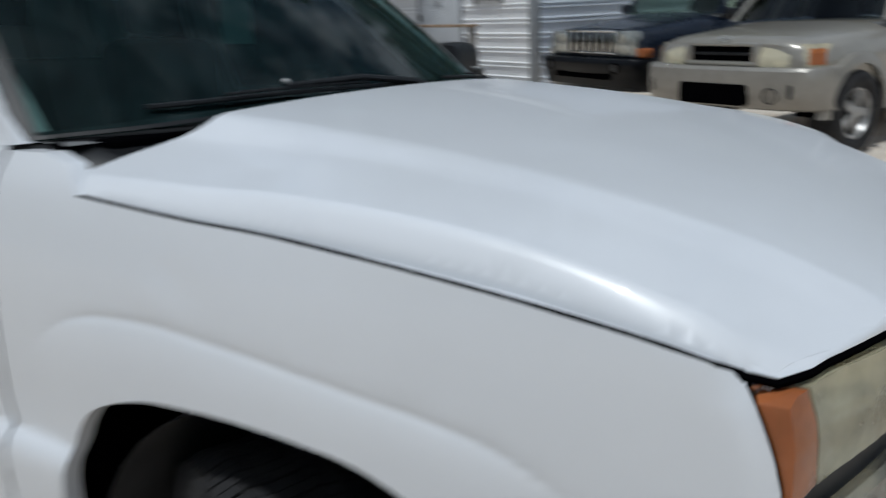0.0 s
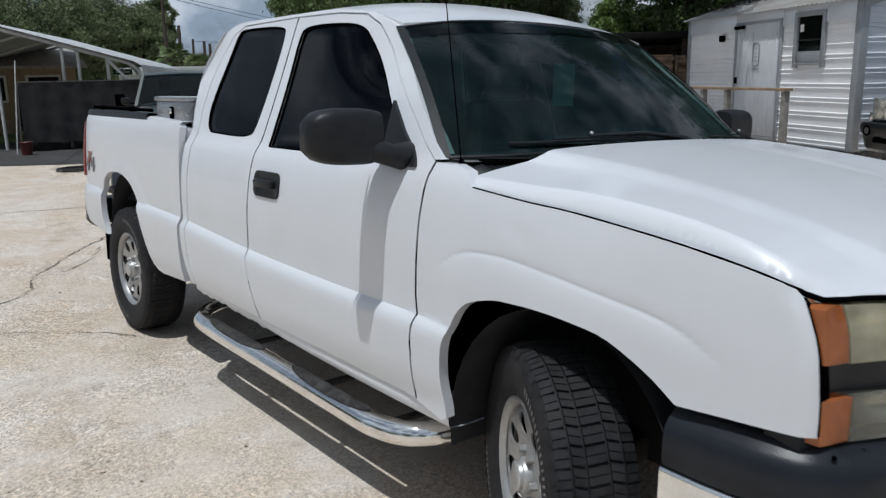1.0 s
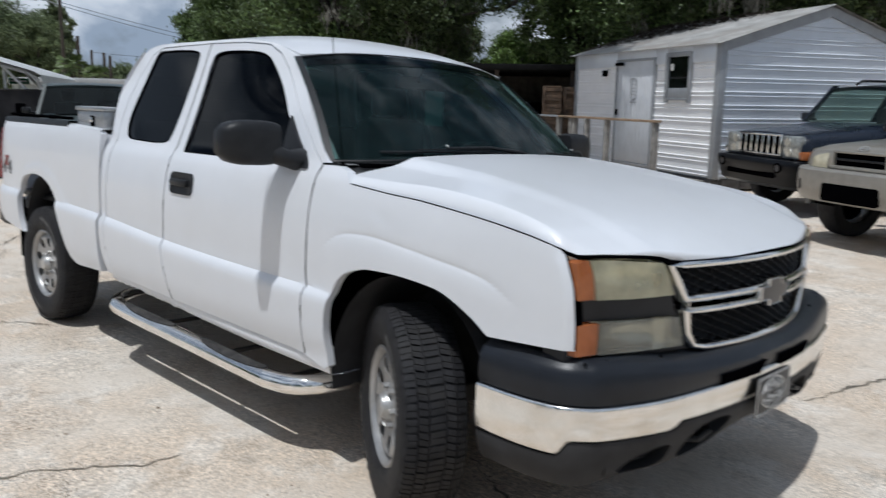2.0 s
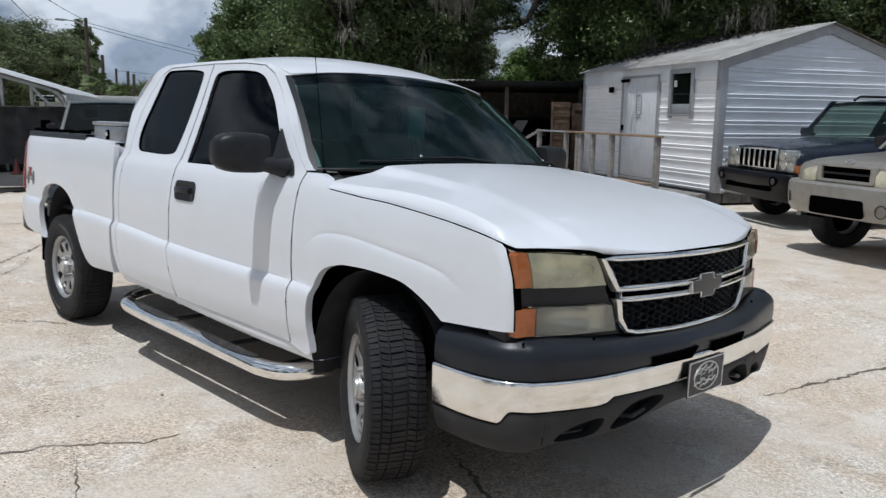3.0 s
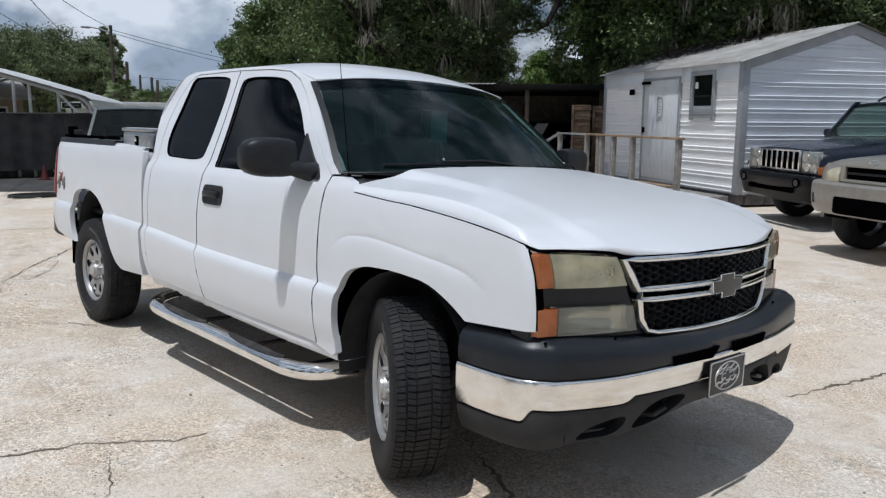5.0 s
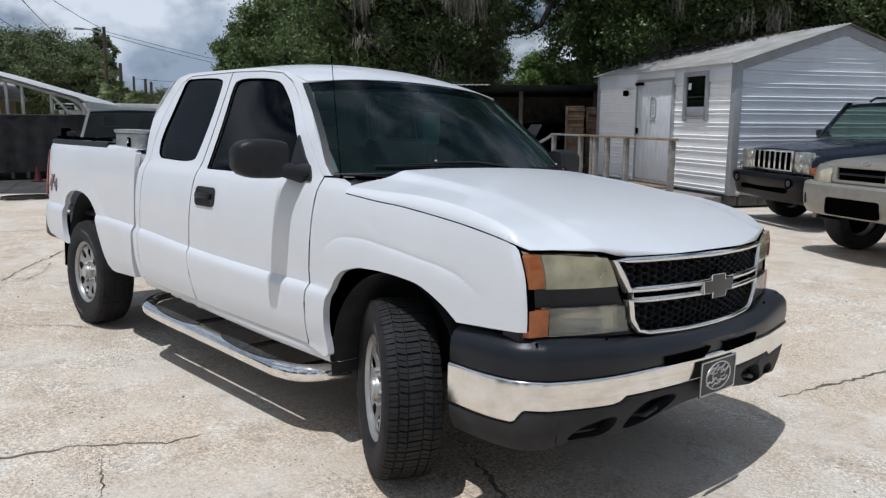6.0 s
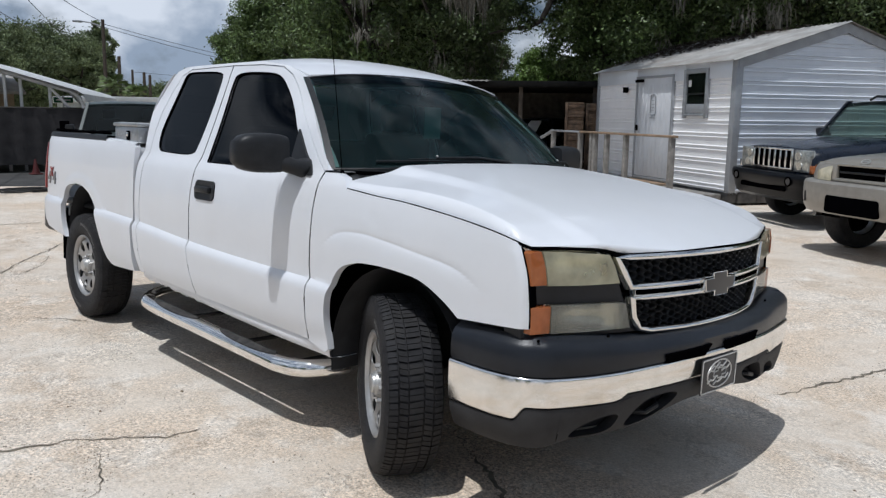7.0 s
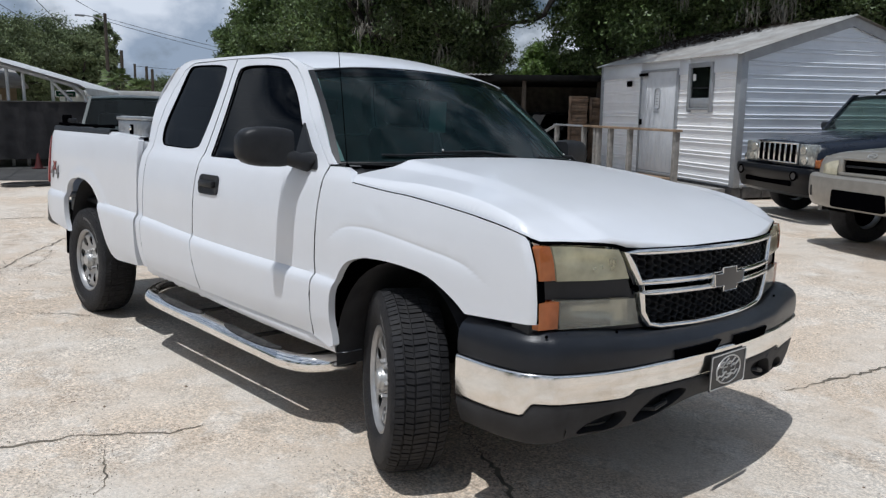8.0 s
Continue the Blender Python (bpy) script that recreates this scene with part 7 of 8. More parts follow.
cone = thing("traffic_cone", pose(-17.8, 2.85, 0.005), "red traffic cone, darkened for shade, by the screened trailer", "traffic cone")
bm = bmesh.new()
box(bm, -0.13, 0.13, -0.13, 0.13, 0.0, 0.028, 0.008)
part("base", bm, M_ORANGE, cone)
bm = bmesh.new()
tube(bm, [(0, 0, 0.025), (0, 0, 0.14), (0, 0, 0.26), (0, 0, 0.36)], [0.095, 0.066, 0.042, 0.020], 20)
part("cone_body", bm, M_ORANGE, cone)
bucket = thing("red_bucket", pose(-17.9, 1.40, 0.005), "red plastic bucket on the asphalt", "bucket")
bm = bmesh.new()
tube(bm, [(0, 0, 0.0), (0, 0, 0.28)], [0.10, 0.135], 20)
part("bucket_body", bm, M_ORANGE, bucket)
bm = bmesh.new()
tube(bm, [(0.138 * math.cos(a), 0.138 * math.sin(a), 0.28) for a in (math.tau * k / 20 for k in range(21))], 0.012, 6, caps=False)
part("bucket_rim", bm, M_ORANGE, bucket)
bm = bmesh.new()
tube(bm, [(-18.4, 1.30, 0), (-18.3, 1.48, 2.05)], 0.013, 8)
solid("white_pole", bm, M_WHITEP, Matrix(), "thin white pole leaning by the trailer", "pole")
bm = bmesh.new()
pts = []
for i in range(60):
    a = i * 0.42
    r = 0.42 + 0.05 * math.sin(i * 0.7)
    pts.append((-13.6 + r * math.cos(a) * 0.75 + 0.02 * math.sin(i), 1.45 + r * math.sin(a), 0.02 + 0.012 * (i // 15)))
pts += [(-13.3, 2.0, 0.02), (-13.1, 2.4, 0.02), (-12.9, 2.9, 0.02)]
tube(bm, pts, 0.011, 6)
solid("garden_hose", bm, M_HOSE, Matrix(), "black hose coiled on the concrete", "hose")

# low dark shelter beside the shed, with a lumber stack and a parked car in its shade
shelter = thing("open_shelter", Matrix.Translation((-11.8, 11.0, 0)) @ pose(0, 0, 0, 0, 0, 40), "dark open-fronted shelter with a flat felt roof", "shelter")
part("roof_slab", boxes((-0.9, 5.2, -0.4, 5.0, 2.22, 2.36), bevel=0.01), M_TARROOF, shelter, "black felt roof")
bm = bmesh.new()
grid(bm, [[(-0.9 + 0.06 * i, -0.62, 2.33 + (0.02 if i % 2 else 0)) for i in range(30)], [(-0.9 + 0.06 * i, 0.4, 2.40 + (0.02 if i % 2 else 0)) for i in range(30)]])
part("roof_edge_sheet", bm, M_ROOFM, shelter)
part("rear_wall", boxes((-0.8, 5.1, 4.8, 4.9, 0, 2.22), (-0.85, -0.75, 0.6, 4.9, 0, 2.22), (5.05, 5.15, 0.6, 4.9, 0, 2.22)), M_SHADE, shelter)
for x in (-0.7, 1.6, 3.4, 5.0):
    part("post", boxes((x - 0.05, x + 0.05, -0.2, -0.10, 0, 2.22), bevel=0.006), M_POLE, shelter)
stack = thing("lumber_stack", Matrix.Translation((-9.13, 11.96, 0)) @ pose(0, 0, 0, 0, 0, 36), "tall stacks of weathered brown boards on pallets", "lumber")
rng = random.Random(11)
for x0, x1, y0, top in ((0.0, 0.46, 0.0, 1.86), (0.475, 0.90, 0.22, 1.84)):
    part("pallet", boxes((x0, x1, y0, y0 + 0.9, 0.0, 0.10), bevel=0.004), M_WOODG, stack)
    z = 0.10
    while z < top - 0.03:
        h = rng.choice((0.048, 0.075, 0.095))
        part("board", boxes((x0 + rng.uniform(0.0, 0.03), x1 - rng.uniform(0.0, 0.03), y0 + rng.uniform(-0.025, 0.02), y0 + 0.9, z, min(z + h, top)), bevel=0.002), M_LUMBER, stack)
        z += h + 0.004
    x = x0 + 0.005
    part("batten", boxes((x, x + 0.06, y0 - 0.045, y0 - 0.027, 0.05, top - 0.02), bevel=0.002), M_LUMBER, stack, "upright brown batten")
shade_car = thing("shaded_car", pose(-11.4, 12.85, 0, 0, 0, -75), "dark car parked in the shade of the shelter", "car")
part("body", hull([(0.75, 0.70, 0.80, 0.6, 0.40), (0.6, 0.80, 0.90, 1, 0.32), (-0.5, 0.86, 1.0, 1, 0.25), (-3.0, 0.86, 1.0, 1, 0.25)]), M_NAVY, shade_car)
greenhouse(shade_car, M_NAVY, (-0.4, -2.6), (-1.1, -2.3), 0.98, 1.45, 0.78, 0.60)
# white quad painted in as the sky's reflection on the windscreen
bm = bmesh.new()
grid(bm, [[(-0.44, -0.10, 1.01), (-0.44, 0.30, 1.01)], [(-1.00, -0.08, 1.40), (-1.00, 0.26, 1.40)]])
part("sky_reflection", bm, M_WHITEP, shade_car, "pale panel standing for the sky reflected in the windscreen")
for x in (0.0, -2.6):
    for s in (-1, 1):
        small_wheel(shade_car, x, s * 0.74, 0.32, 0.2)

# power poles and wires
def pole(x, y, h, arm=False):
    p = thing("power_pole", pose(x, y, 0), "weathered wooden power pole", "pole", "power poles")
    bm = bmesh.new()
    tube(bm, [(0, 0, 0), (0.02, 0.03, h)], [0.105, 0.08], 10)
    part("shaft", bm, M_POLE, p)
    if arm:
        bm = bmesh.new()
        tube(bm, [(0, 0, h - 0.35), (-0.1, -0.5, h - 0.2), (-0.2, -0.95, h - 0.15)], 0.035, 6)
        part("lamp_arm", bm, M_TRIMG, p)
        bm = bmesh.new()
        box(bm, -0.32, -0.10, -1.35, -0.90, h - 0.22, h - 0.12, 0.03)
        part("lamp_head", bm, M_TRIMG, p)
    return p


pole(-39.6, 12.75, 6.1, True)
pole(-39.4, 13.4, 4.3)
pole(-53.0, 19.6, 4.35)
pole(-43.4, 16.7, 3.6)
pole(-43.6, 16.45, 3.75)
pole(-23.0, 0.4, 7.5)
for a, b, sag in (((-39.6, 12.75, 6.0), (-12.0, -1.2, 5.6), 0.3), ((-39.6, 12.75, 5.9), (-41.0, 26.0, 4.1), 0.15), ((-39.6, 12.75, 5.75), (-41.0, 26.0, 3.9), 0.2), ((-40.5, 10.0, 5.3), (-14.0, -0.3, 4.4), 0.15), ((-40.4, 11.2, 5.25), (-16.0, 1.6, 4.8), 0.15), ((-53.0, 19.6, 4.2), (-50.0, 30.0, 4.2), 0.2)):
    a, b = Vector(a), Vector(b)
    bm = bmesh.new()
    tube(bm, [a.lerp(b, t / 16) - Vector((0, 0, sag * 4 * (t / 16) * (1 - t / 16))) for t in range(17)], 0.013, 5)
    solid("overhead_wire", bm, M_WIRE, Matrix(), "thin black overhead power wire", "wire", "overhead wires")
bm = bmesh.new()
box(bm, -31, -28, 7.6, 22.0, 0, 1.80, 0)
box(bm, -31.2, -27.8, 7.5, 22.1, 1.80, 2.05, 0.02)
solid("low_white_building", bm, M_CARPORT, Matrix(), "low pale building far behind the yard", "building")
house = thing("brown_house", pose(-28.5, 1.2, 0), "brown house with pale windows behind the carport", "house")
part("wall", boxes((-1.8, 1.8, -4.6, 3.7, 0, 2.1), bevel=0.01), M_BUFF, house)
bm = bmesh.new()
grid(bm, [[(-2.1, y, 2.1) for y in (-4.9, 4.0)], [(0.0, y, 2.9) for y in (-4.9, 4.0)], [(2.1, y, 2.1) for y in (-4.9, 4.0)], [(2.1, y, 2.02) for y in (-4.9, 4.0)]])
part("roof", bm, M_ROOFM, house)
for y in (-3.2, -1.0, 1.1, 2.7):
    pane = part("window", boxes((1.80, 1.83, y - 0.45, y + 0.45, 1.05, 1.75), bevel=0.004), M_GLASS_OLD, house)
    part("window_frame", boxes((1.80, 1.86, y - 0.52, y - 0.45, 0.98, 1.82), (1.80, 1.86, y + 0.45, y + 0.52, 0.98, 1.82), (1.80, 1.86, y - 0.45, y + 0.45, 1.75, 1.82), (1.80, 1.86, y - 0.45, y + 0.45, 0.98, 1.05)), M_WHITEP, pane)
bm = bmesh.new()
grid(bm, [[(-22.0 + 0.5 * math.sin(i), -3.0 + i * 1.1, 0.008) for i in range(7)], [(-34, -4 + i * 1.6, 0.008) for i in range(7)], [(-60, -8 + i * 2.6, 0.008) for i in range(7)]])
solid("grass_verge", bm, M_GRASS, Matrix(), "green grass verge", "grass", kind="stuff")


sign = thing("street_sign", pose(-22.2, 5.0, 0), "small green street sign on a thin post", "sign")
part("post", tube(bmesh.new(), [(0, 0, 0), (0, 0, 1.95)], 0.025, 8), M_TRIMG, sign)
part("sign_blade", boxes((-0.01, 0.01, -0.27, 0.27, 1.74, 1.90), bevel=0.004), M_SIGN, sign, "plain green sign blade")
part("sign_bar", boxes((0.012, 0.016, -0.20, 0.20, 1.80, 1.84)), M_WHITEP, sign)

# grit and leaf bits strewn on the concrete
rng = np.random.default_rng(4)
k = 900
px0 = np.stack([rng.uniform(-7, 3.5, k), rng.uniform(-3.2, 5.0, k)], 1)
px0 = [p for p in px0 if not (-4.6 < p[0] < 1.1 and -1.1 < p[1] < 1.1)]
# crumbs along the cracks
crumbs = []
for line, wide, seed in CRACKS:
    for a, b in zip(line, line[1:]):
        for q in range(int(260 * math.hypot(b[0] - a[0], b[1] - a[1]))):
            t = rng.uniform(0, 1)
            crumbs.append((a[0] + (b[0] - a[0]) * t + rng.normal(0, 0.045), a[1] + (b[1] - a[1]) * t + rng.normal(0, 0.045)))
bm = bmesh.new()
for i, (x, y) in enumerate(px0 + crumbs):
    s, z = rng.uniform(0.003, 0.008) * (0.6 if i >= len(px0) else 2.0 if rng.random() < 0.06 else 1.0), ground_z(x, y)
    a = rng.uniform(0, math.tau)
    ring = [bm.verts.new((x + s * math.cos(a + q) * rng.uniform(0.6, 1.3), y + s * math.sin(a + q) * rng.uniform(0.6, 1.3), z)) for q in (0, 1.6, 3.1, 4.7)]
    top = bm.verts.new((x, y, z + s * rng.uniform(0.4, 0.9)))
    for q in range(4):
        bm.faces.new((ring[q], ring[(q + 1) % 4], top))
solid("ground_grit", bm, M_LITTER, Matrix(), "small stones and leaf bits on the concrete", "grit", kind="stuff")
# crusts of crumbled concrete in loose patches
verts, faces = [], []
for c in range(95):
    cx, cy = rng.uniform(-4.2, 2.6), rng.uniform(-3.0, -1.0) if rng.random() < 0.8 else rng.uniform(1.2, 3.2)
    sx, sy = rng.uniform(0.08, 0.30), rng.uniform(0.06, 0.16)
    for q in range(int(90 + 700 * sx)):
        x, y, s = cx + rng.normal(0, sx), cy + rng.normal(0, sy), rng.uniform(0.002, 0.0065)
        if -1.05 < y < 1.1 and x < 1.1:
            continue
        z, a, n0 = ground_z(x, y), rng.uniform(0, math.tau), len(verts)
        verts += [(x + s * math.cos(a + q) * rng.uniform(0.6, 1.3), y + s * math.sin(a + q) * rng.uniform(0.6, 1.3), z - 0.001) for q in (0, 2.1, 4.2)]
        verts.append((x, y, z + s * rng.uniform(0.5, 1.0)))
        faces += [(n0 + p, n0 + (p + 1) % 3, n0 + 3) for p in range(3)]
me = bpy.data.meshes.new("concrete_crumbs")
me.from_pydata(verts, [], faces)
me.materials.append(M_CRUMB)
tagged(new("concrete_crumbs", me), "pale crumbs of broken concrete strewn in patches", "crumbs", kind="stuff")


# ---- trees ----
def leaf_mesh(name, centres, n_each, spread, size, mt, rng):
    """Many small leaf blades round the given clump centres."""
    k = len(centres) * n_each
    c = np.repeat(np.array(centres), n_each, axis=0)
    off = rng.normal(0, 1, (k, 3)) * np.array([1, 1, 0.75]) * np.repeat(np.array(spread), n_each)[:, None] * 0.55
    p = c + off
    d1 = rng.normal(0, 1, (k, 3))
    d1 /= np.linalg.norm(d1, axis=1)[:, None]
    d2 = np.cross(d1, rng.normal(0, 1, (k, 3)))
    d2 /= np.linalg.norm(d2, axis=1)[:, None]
    s = size * rng.uniform(0.6, 1.4, k)[:, None]
    tri = np.stack([p - d1 * s, p + d2 * s * 0.6 + d1 * s * 0.2, p + d1 * s * 0.9 - d2 * s * 0.35], 1).reshape(-1, 3)
    me = bpy.data.meshes.new(name)
    me.vertices.add(3 * k)
    me.vertices.foreach_set("co", tri.ravel())
    me.loops.add(3 * k)
    me.loops.foreach_set("vertex_index", np.arange(3 * k))
    me.polygons.add(k)
    me.polygons.foreach_set("loop_start", np.arange(0, 3 * k, 3))
    me.update(calc_edges=True)
    me.materials.append(mt)
    return me


def moss_tuft(bm, rng, x0, y0, z0, long, spread, count):
    """A hanging tuft of thin wandering strands, longest in its middle."""
    for j in range(count):
        ox, oy = rng.normal(0, spread), rng.normal(0, spread)
        ln = long * math.exp(-(ox * ox + oy * oy) / (3.2 * spread * spread)) * rng.uniform(0.35, 1.0)
        w, a = rng.uniform(0.008, 0.022), rng.uniform(0, math.pi)
        ca, sa = math.cos(a) * w, math.sin(a) * w
        sx = sy = 0.0
        zt = z0 + rng.uniform(-0.3, 0.2)
        rows = []
        for q, f in ((0.0, 0.5), (0.2, 1.3), (0.4, 0.7), (0.6, 1.2), (0.8, 0.6), (1.0, 0.1)):
            sx, sy = sx + rng.normal(0, 0.02), sy + rng.normal(0, 0.02)
            rows.append([(x0 + ox + sx - ca * f, y0 + oy + sy - sa * f, zt - ln * q), (x0 + ox + sx + ca * f, y0 + oy + sy + sa * f, zt - ln * q)])
        grid(bm, rows)


def tree(x, y, h, r, low, mt, seed, clumps=90, leaves=110, leaf=0.12, moss=0, label="large live oak with a dense dark crown"):
    rng = np.random.default_rng(seed)
    t = thing("oak_tree", pose(x, y, 0), label, "tree", "trees round the yard")
    bm = bmesh.new()
    fork = low + 0.25 * (h - low)
    tube(bm, [(0, 0, -0.1), (0.1, 0.05, fork * 0.5), (0.05, 0.1, fork), (0.2, -0.1, h * 0.8)], [0.38, 0.30, 0.24, 0.05], 10)
    ends = []
    for k in range(8):
        a = math.tau * k / 8 + rng.uniform(-0.3, 0.3)
        rr = r * rng.uniform(0.55, 0.85)
        e = (rr * math.cos(a), rr * math.sin(a), fork + (h - fork) * rng.uniform(0.1, 0.75))
        z0 = fork * rng.uniform(0.7, 1.05)
        mid = (0.45 * e[0] + rng.uniform(-0.4, 0.4), 0.45 * e[1] + rng.uniform(-0.4, 0.4), 0.5 * (z0 + e[2]) + 0.35)
        tube(bm, [(0.05, 0.05, z0), mid, e], [0.15, 0.09, 0.03], 7)
        ends.append(e)
    part("trunk", bm, M_BARK, t)
    cs, sp = [], []
    for k in range(clumps):
        a, u = rng.uniform(0, math.tau), rng.uniform(-1, 1)
        q = rng.uniform(0.35, 1.0) ** 0.5
        w = math.sqrt(1 - u * u)
        bumpy = 0.80 + 0.10 * math.sin(3 * a + seed) + 0.07 * math.sin(5 * a + 4 * u)
        cs.append((r * q * w * math.cos(a) * bumpy, r * q * w * math.sin(a) * bumpy, 0.5 * (h + low) + 0.5 * (h - low) * q * u))
        sp.append(r * rng.uniform(0.09, 0.19))
    crown = new("crown", leaf_mesh("crown", cs, leaves, sp, leaf, mt, rng))
    crown.parent = t
    inner = [(c[0] * 0.62, c[1] * 0.62, 0.5 * (h + low) + (c[2] - 0.5 * (h + low)) * 0.70) for c in cs[::2]]
    heart = new("inner_leaves", leaf_mesh("inner_leaves", inner, 90, [q * 1.1 for q in sp[::2]], leaf * 2.0, mt, rng))
    heart.parent = t
    if moss:
        bm = bmesh.new()
        for k in range(moss):
            c = cs[int(rng.integers(len(cs)))]
            x0, y0 = c[0] + rng.normal(0, 0.5), c[1] + rng.normal(0, 0.5)
            z0 = max(low + 0.6, c[2] - 0.2)
            moss_tuft(bm, rng, x0, y0, z0, rng.uniform(0.4, 1.3), 0.20, 44)
        part("spanish_moss", bm, M_MOSS, t, "hanging grey Spanish moss")["kind"] = "stuff"
    return t


def polar(az, d):
    return 2.5 + d * math.cos(radians(az)), -3.0 + d * math.sin(radians(az))


def wood(az, d, h, r, low, mt, seed, **kw):
    x, y = polar(az, d)
    return tree(x, y, h, r, low, mt, seed, **kw)


# far line on one side, haze in the leaf colour; the last one painted sunlit
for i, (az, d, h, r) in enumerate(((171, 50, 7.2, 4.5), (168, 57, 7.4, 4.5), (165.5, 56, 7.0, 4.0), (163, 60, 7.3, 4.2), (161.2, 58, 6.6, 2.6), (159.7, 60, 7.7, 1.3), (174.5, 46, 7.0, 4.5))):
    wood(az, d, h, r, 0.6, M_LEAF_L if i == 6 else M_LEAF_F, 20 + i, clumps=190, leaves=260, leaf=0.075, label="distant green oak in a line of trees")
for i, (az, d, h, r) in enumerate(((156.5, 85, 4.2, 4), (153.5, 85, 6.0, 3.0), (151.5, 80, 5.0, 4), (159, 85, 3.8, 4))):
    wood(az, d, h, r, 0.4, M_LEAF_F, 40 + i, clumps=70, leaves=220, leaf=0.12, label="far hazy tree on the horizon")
# great oaks in the middle
for i, (az, d, h, r, low, ms) in enumerate(((150.6, 38, 5.6, 2.0, 0.8, 0), (148.9, 37, 7.3, 2.3, 0.8, 0), (145.2, 35, 9.0, 2.9, 1.0, 0), (141.5, 31, 11.5, 3.7, 1.2, 6), (137.0, 29, 12.0, 2.9, 1.4, 40), (135.0, 31, 11.5, 2.0, 1.8, 24), (144, 44, 10, 4.4, 0.6, 0), (139.0, 42, 10, 4.6, 0.6, 0), (134.2, 40, 6.2, 2.2, 0.6, 0))):
    wood(az, d, h, r, low, M_LEAF_M if i < 4 else M_LEAF_SHADED, 60 + i, clumps=230, leaves=330, leaf=0.062, moss=ms)
# oaks behind the shed, hung with moss; the first two keep the sunlit leaf colour
for i, (az, d, h, r, low, ms) in enumerate(((125.6, 27, 11.0, 2.7, 1.8, 6), (120.8, 25, 11.5, 3.4, 2.0, 50), (115.0, 25, 12.0, 4.2, 2.0, 70), (108.5, 26, 12.0, 4.6, 1.8, 40), (101.5, 27, 11.5, 5.0, 1.5, 20), (118, 34, 11, 5.0, 0.5, 0), (109, 35, 11, 6, 0.5, 0), (95, 30, 11, 6, 0.5, 0), (86, 34, 10, 6, 0.5, 0))):
    wood(az, d, h, r, low, M_LEAF_M if i < 2 else M_LEAF_SHADED, 80 + i, clumps=230, leaves=320, leaf=0.062, moss=ms)


# the bough that leans across the sky gap, with leaves along it
def spot(az, d, z):
    x, y = polar(az, d)
    return (x, y, z)


bough = thing("oak_bough", Matrix(), "dark oak bough with leaves across the sky gap", "branch")
bm = bmesh.new()
tube(bm, [spot(133.4, 26, 4.10), spot(132.0, 26, 4.25), spot(130.6, 26, 4.32), spot(129.8, 26, 4.50), spot(129.3, 26, 4.95), spot(128.7, 26, 5.5), spot(126.0, 26.5, 7.0)], [0.03, 0.055, 0.075, 0.09, 0.10, 0.11, 0.14], 8)
tube(bm, [spot(130.0, 26, 4.44), spot(131.0, 26, 4.75), spot(132.2, 26, 5.1)], [0.05, 0.035, 0.02], 6)
part("limb", bm, M_BARK, bough)
rg = np.random.default_rng(7)
cs = [spot(130.2 + rg.uniform(0.3, 3.4), 26 + rg.uniform(-0.6, 0.6), rg.uniform(4.35, 6.4)) for _ in range(34)] + [spot(129.0 + rg.uniform(-0.6, 1.6), 26 + rg.uniform(-0.5, 0.5), rg.uniform(5.35, 6.6)) for _ in range(14)]
lv = new("leaves", leaf_mesh("leaves", cs, 200, [rg.uniform(0.20, 0.36) for _ in cs], 0.062, M_LEAF_SHADED, rg))
lv.parent = bough
lv["kind"] = "stuff"
# broad curtains of moss that hang from the near boughs
rg = np.random.default_rng(23)
for az0, az1, top, long, tufts in ((141.9, 142.8, 6.4, 1.9, 7), (133.6, 136.6, 6.3, 2.2, 34), (128.0, 129.0, 6.6, 1.2, 5), (120.8, 122.6, 6.6, 1.8, 12), (112.0, 119.0, 6.4, 1.2, 26)):
    bm = bmesh.new()
    for k in range(tufts):
        x, y = polar(rg.uniform(az0, az1), rg.uniform(23.6, 25.2) if az0 > 125 else rg.uniform(20.6, 21.8))
        moss_tuft(bm, rg, x, y, top + rg.uniform(-0.6, 0.7), long * rg.uniform(0.5, 1.0), 0.16, 110)
    solid("spanish_moss", bm, M_MOSS, Matrix(), "grey-brown Spanish moss hanging in a curtain from the oak", "moss", kind="stuff")
# a limb that reaches over the far end of the shed and shades its roof
over = thing("oak_bough", Matrix(), "leafy oak limb reaching high over the shed roof", "branch")
rg = np.random.default_rng(17)
bm = bmesh.new()
root = polar(115.0, 25)
cs = []
for k in range(70):
    u, v = rg.uniform(1.9, 6.4), rg.uniform(-1.0, 3.4)
    if v / 2.2 < 1.15 - (u - 1.0) / 3.6:
        continue
    q = SHED @ Vector((u, v, 3.0))
    h = rg.uniform(5.6, 7.2)
    cs.append((q.x + SUN_TO.x / SUN_TO.z * h, q.y + SUN_TO.y / SUN_TO.z * h, q.z + h))
for k in range(11):
    q = SHED @ Vector((rg.uniform(2.9, 4.5), rg.uniform(-0.85, -0.1), 3.0))
    h = rg.uniform(5.0, 6.2)
    cs.append((q.x + SUN_TO.x / SUN_TO.z * h, q.y + SUN_TO.y / SUN_TO.z * h, q.z + h))
mid = np.mean(np.array(cs), axis=0)
tube(bm, [(root[0], root[1], 7.5), tuple(0.5 * (mid + np.array([root[0], root[1], 8.6]))), tuple(mid)], [0.15, 0.11, 0.04], 8)
part("limb", bm, M_BARK, over)
lv = new("leaves", leaf_mesh("leaves", cs, 420, [rg.uniform(0.45, 0.75) for _ in cs], 0.07, M_LEAF_SHADED, rg))
lv.parent = over
lv["kind"] = "stuff"
# fallen leaves, dark and dense over the shaded triangle to paint its shade
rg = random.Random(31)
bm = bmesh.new()
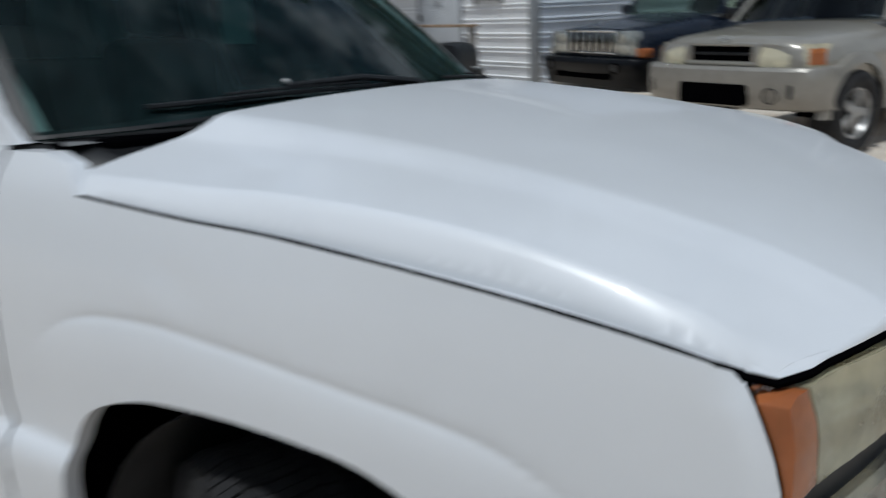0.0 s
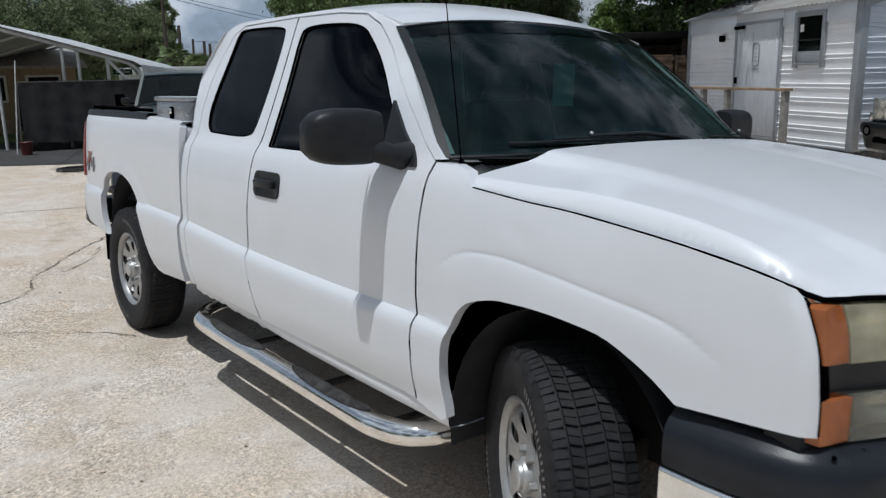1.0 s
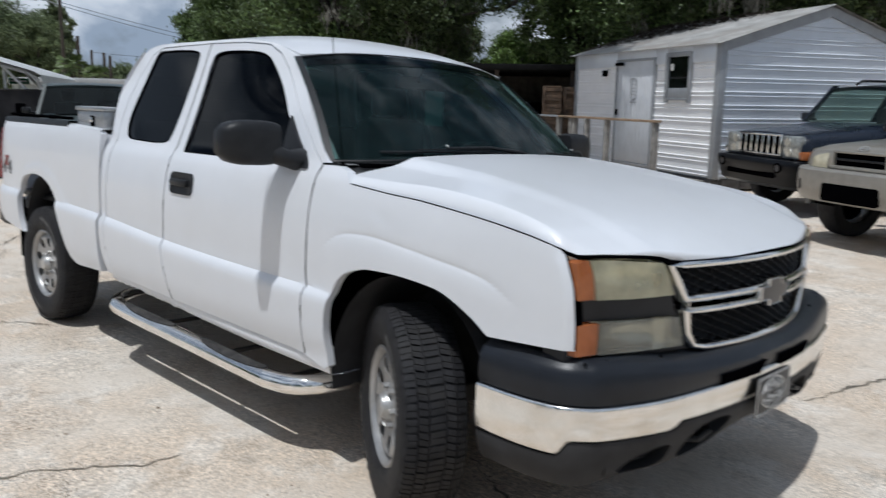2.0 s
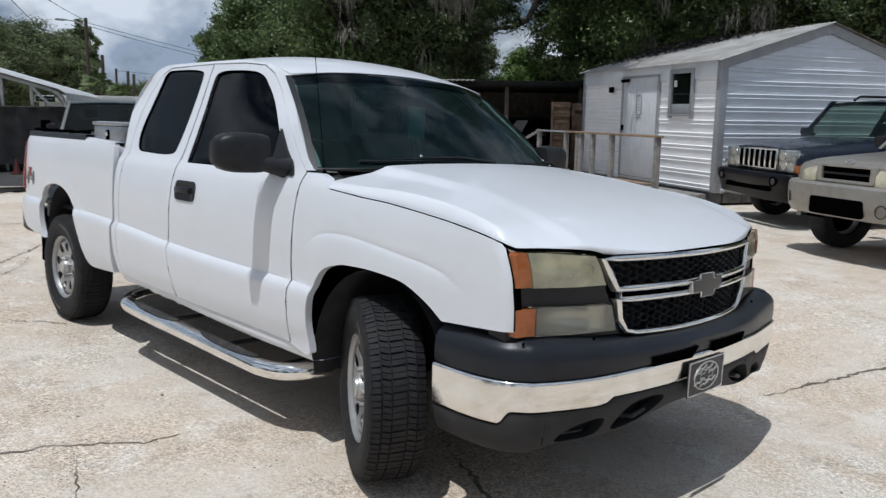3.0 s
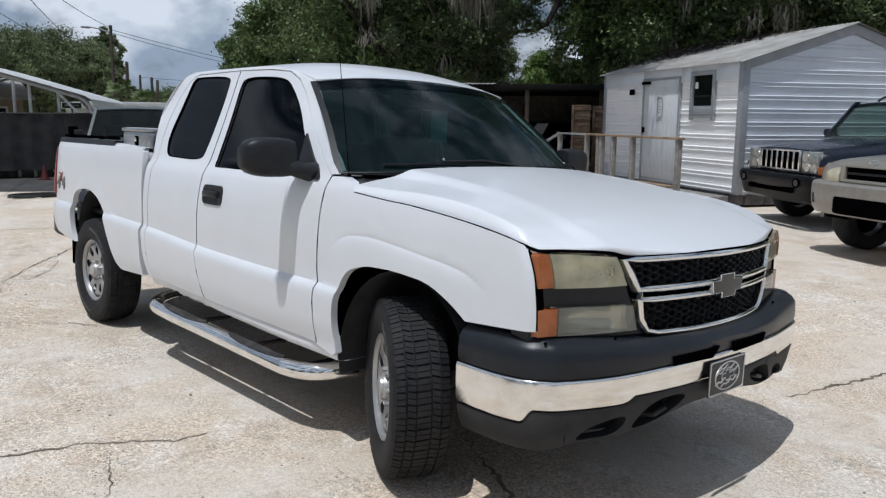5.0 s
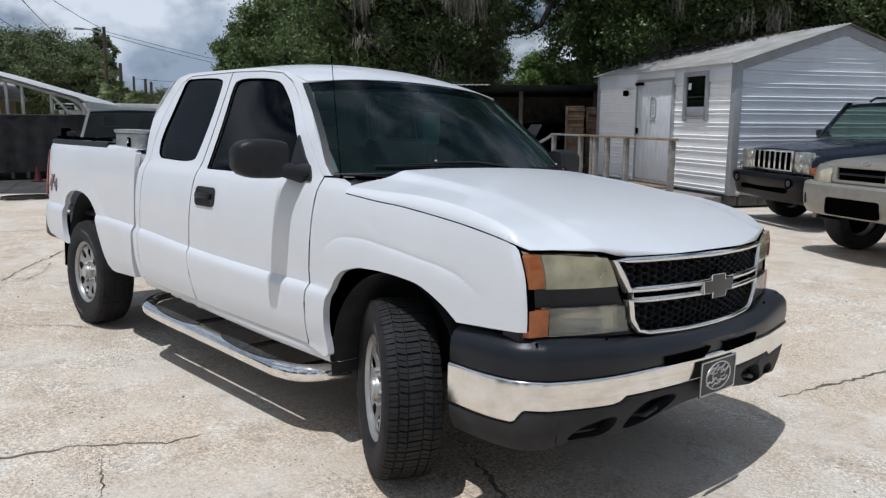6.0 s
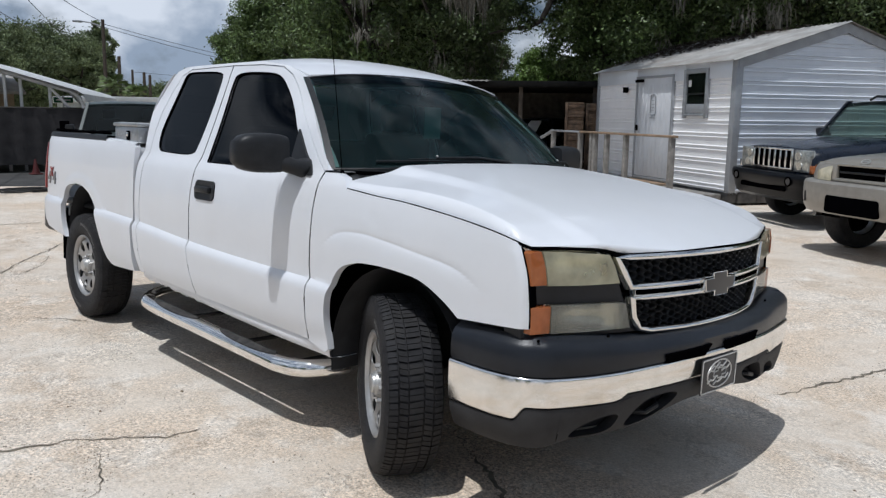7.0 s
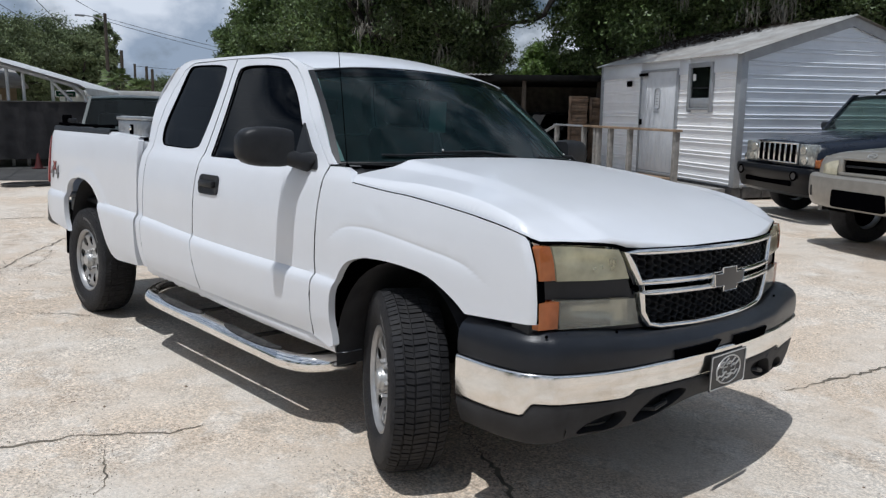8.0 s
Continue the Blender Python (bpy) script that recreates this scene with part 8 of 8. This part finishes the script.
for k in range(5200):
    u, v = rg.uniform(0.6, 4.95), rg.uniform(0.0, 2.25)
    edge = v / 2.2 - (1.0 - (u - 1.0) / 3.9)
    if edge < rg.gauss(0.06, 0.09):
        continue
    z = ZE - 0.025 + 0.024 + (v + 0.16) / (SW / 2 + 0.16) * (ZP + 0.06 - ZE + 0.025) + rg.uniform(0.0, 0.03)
    an, s = rg.uniform(0, math.tau), rg.uniform(0.025, 0.06)
    vs = [bm.verts.new((u + s * math.cos(an + t), v + s * 0.6 * math.sin(an + t), z + rg.uniform(0, 0.02))) for t in (0, 1.6, 3.1, 4.7)]
    bm.faces.new(vs)
solid("roof_litter_shade", bm, M_ROOFLEAF_SHADE, SHED, "fallen oak leaves darkening the shaded part of the shed roof", "leaf litter", kind="stuff")
# bright shrub beyond the shelter
for i, (az, d, h, r) in enumerate(((129.4, 29, 3.8, 1.5), (127.3, 29, 3.5, 1.4), (131.2, 33, 3.0, 1.6))):
    wood(az, d, h, r, 1.2, M_LEAF_L, 100 + i, clumps=90, leaves=320, leaf=0.05, label="bright green shrub in sunlight")
# trees behind the camera, seen only in the glass
for i, (x, y, h, r) in enumerate(((-14, -24, 8, 5), (-5, -27, 8.5, 6), (6, -26, 9, 6), (17, -22, 8, 5), (-24, -20, 8, 6), (27, -12, 8, 6), (30, 2, 8, 6), (28, 16, 9, 6))):
    tree(x, y, h, r, 0.6, M_LEAF_M, 120 + i, clumps=60, leaves=60, leaf=0.26)


def palm(x, y, h, seed):
    rng = random.Random(seed)
    t = thing("cabbage_palm", pose(x, y, 0), "cabbage palm with a round head of fan leaves", "palm", "palms")
    bm = bmesh.new()
    tube(bm, [(0, 0, 0), (0.05, 0, h * 0.7)], [0.2, 0.16], 8)
    part("trunk", bm, M_BARK, t)
    for k in range(26):
        a, e = rng.uniform(0, math.tau), rng.uniform(-0.5, 1.3)
        bm = bmesh.new()
        d = Vector((math.cos(a) * math.cos(e), math.sin(a) * math.cos(e), math.sin(e)))
        base = Vector((0, 0, h * 0.72))
        tip = base + d * 0.42
        tube(bm, [base, tip], 0.02, 5)
        sidev = d.cross(Vector((0, 0, 1))).normalized()
        for j in range(9):
            f = (j - 4) / 4 * 1.2
            dj = (d * math.cos(f) + sidev * math.sin(f)).normalized()
            w = dj.cross(d.cross(sidev)).normalized() * 0.03
            q = [tip + w, tip - w, tip + dj * 0.32 - w * 0.5 - Vector((0, 0, 0.05)), tip + dj * 0.48 - Vector((0, 0, 0.16))]
            bm.faces.new([bm.verts.new(p) for p in q])
        part("frond", bm, M_PALM, t)
    return t


palm(-34.8, 11.3, 3.6, 1)
palm(-33.4, 11.9, 2.9, 2)
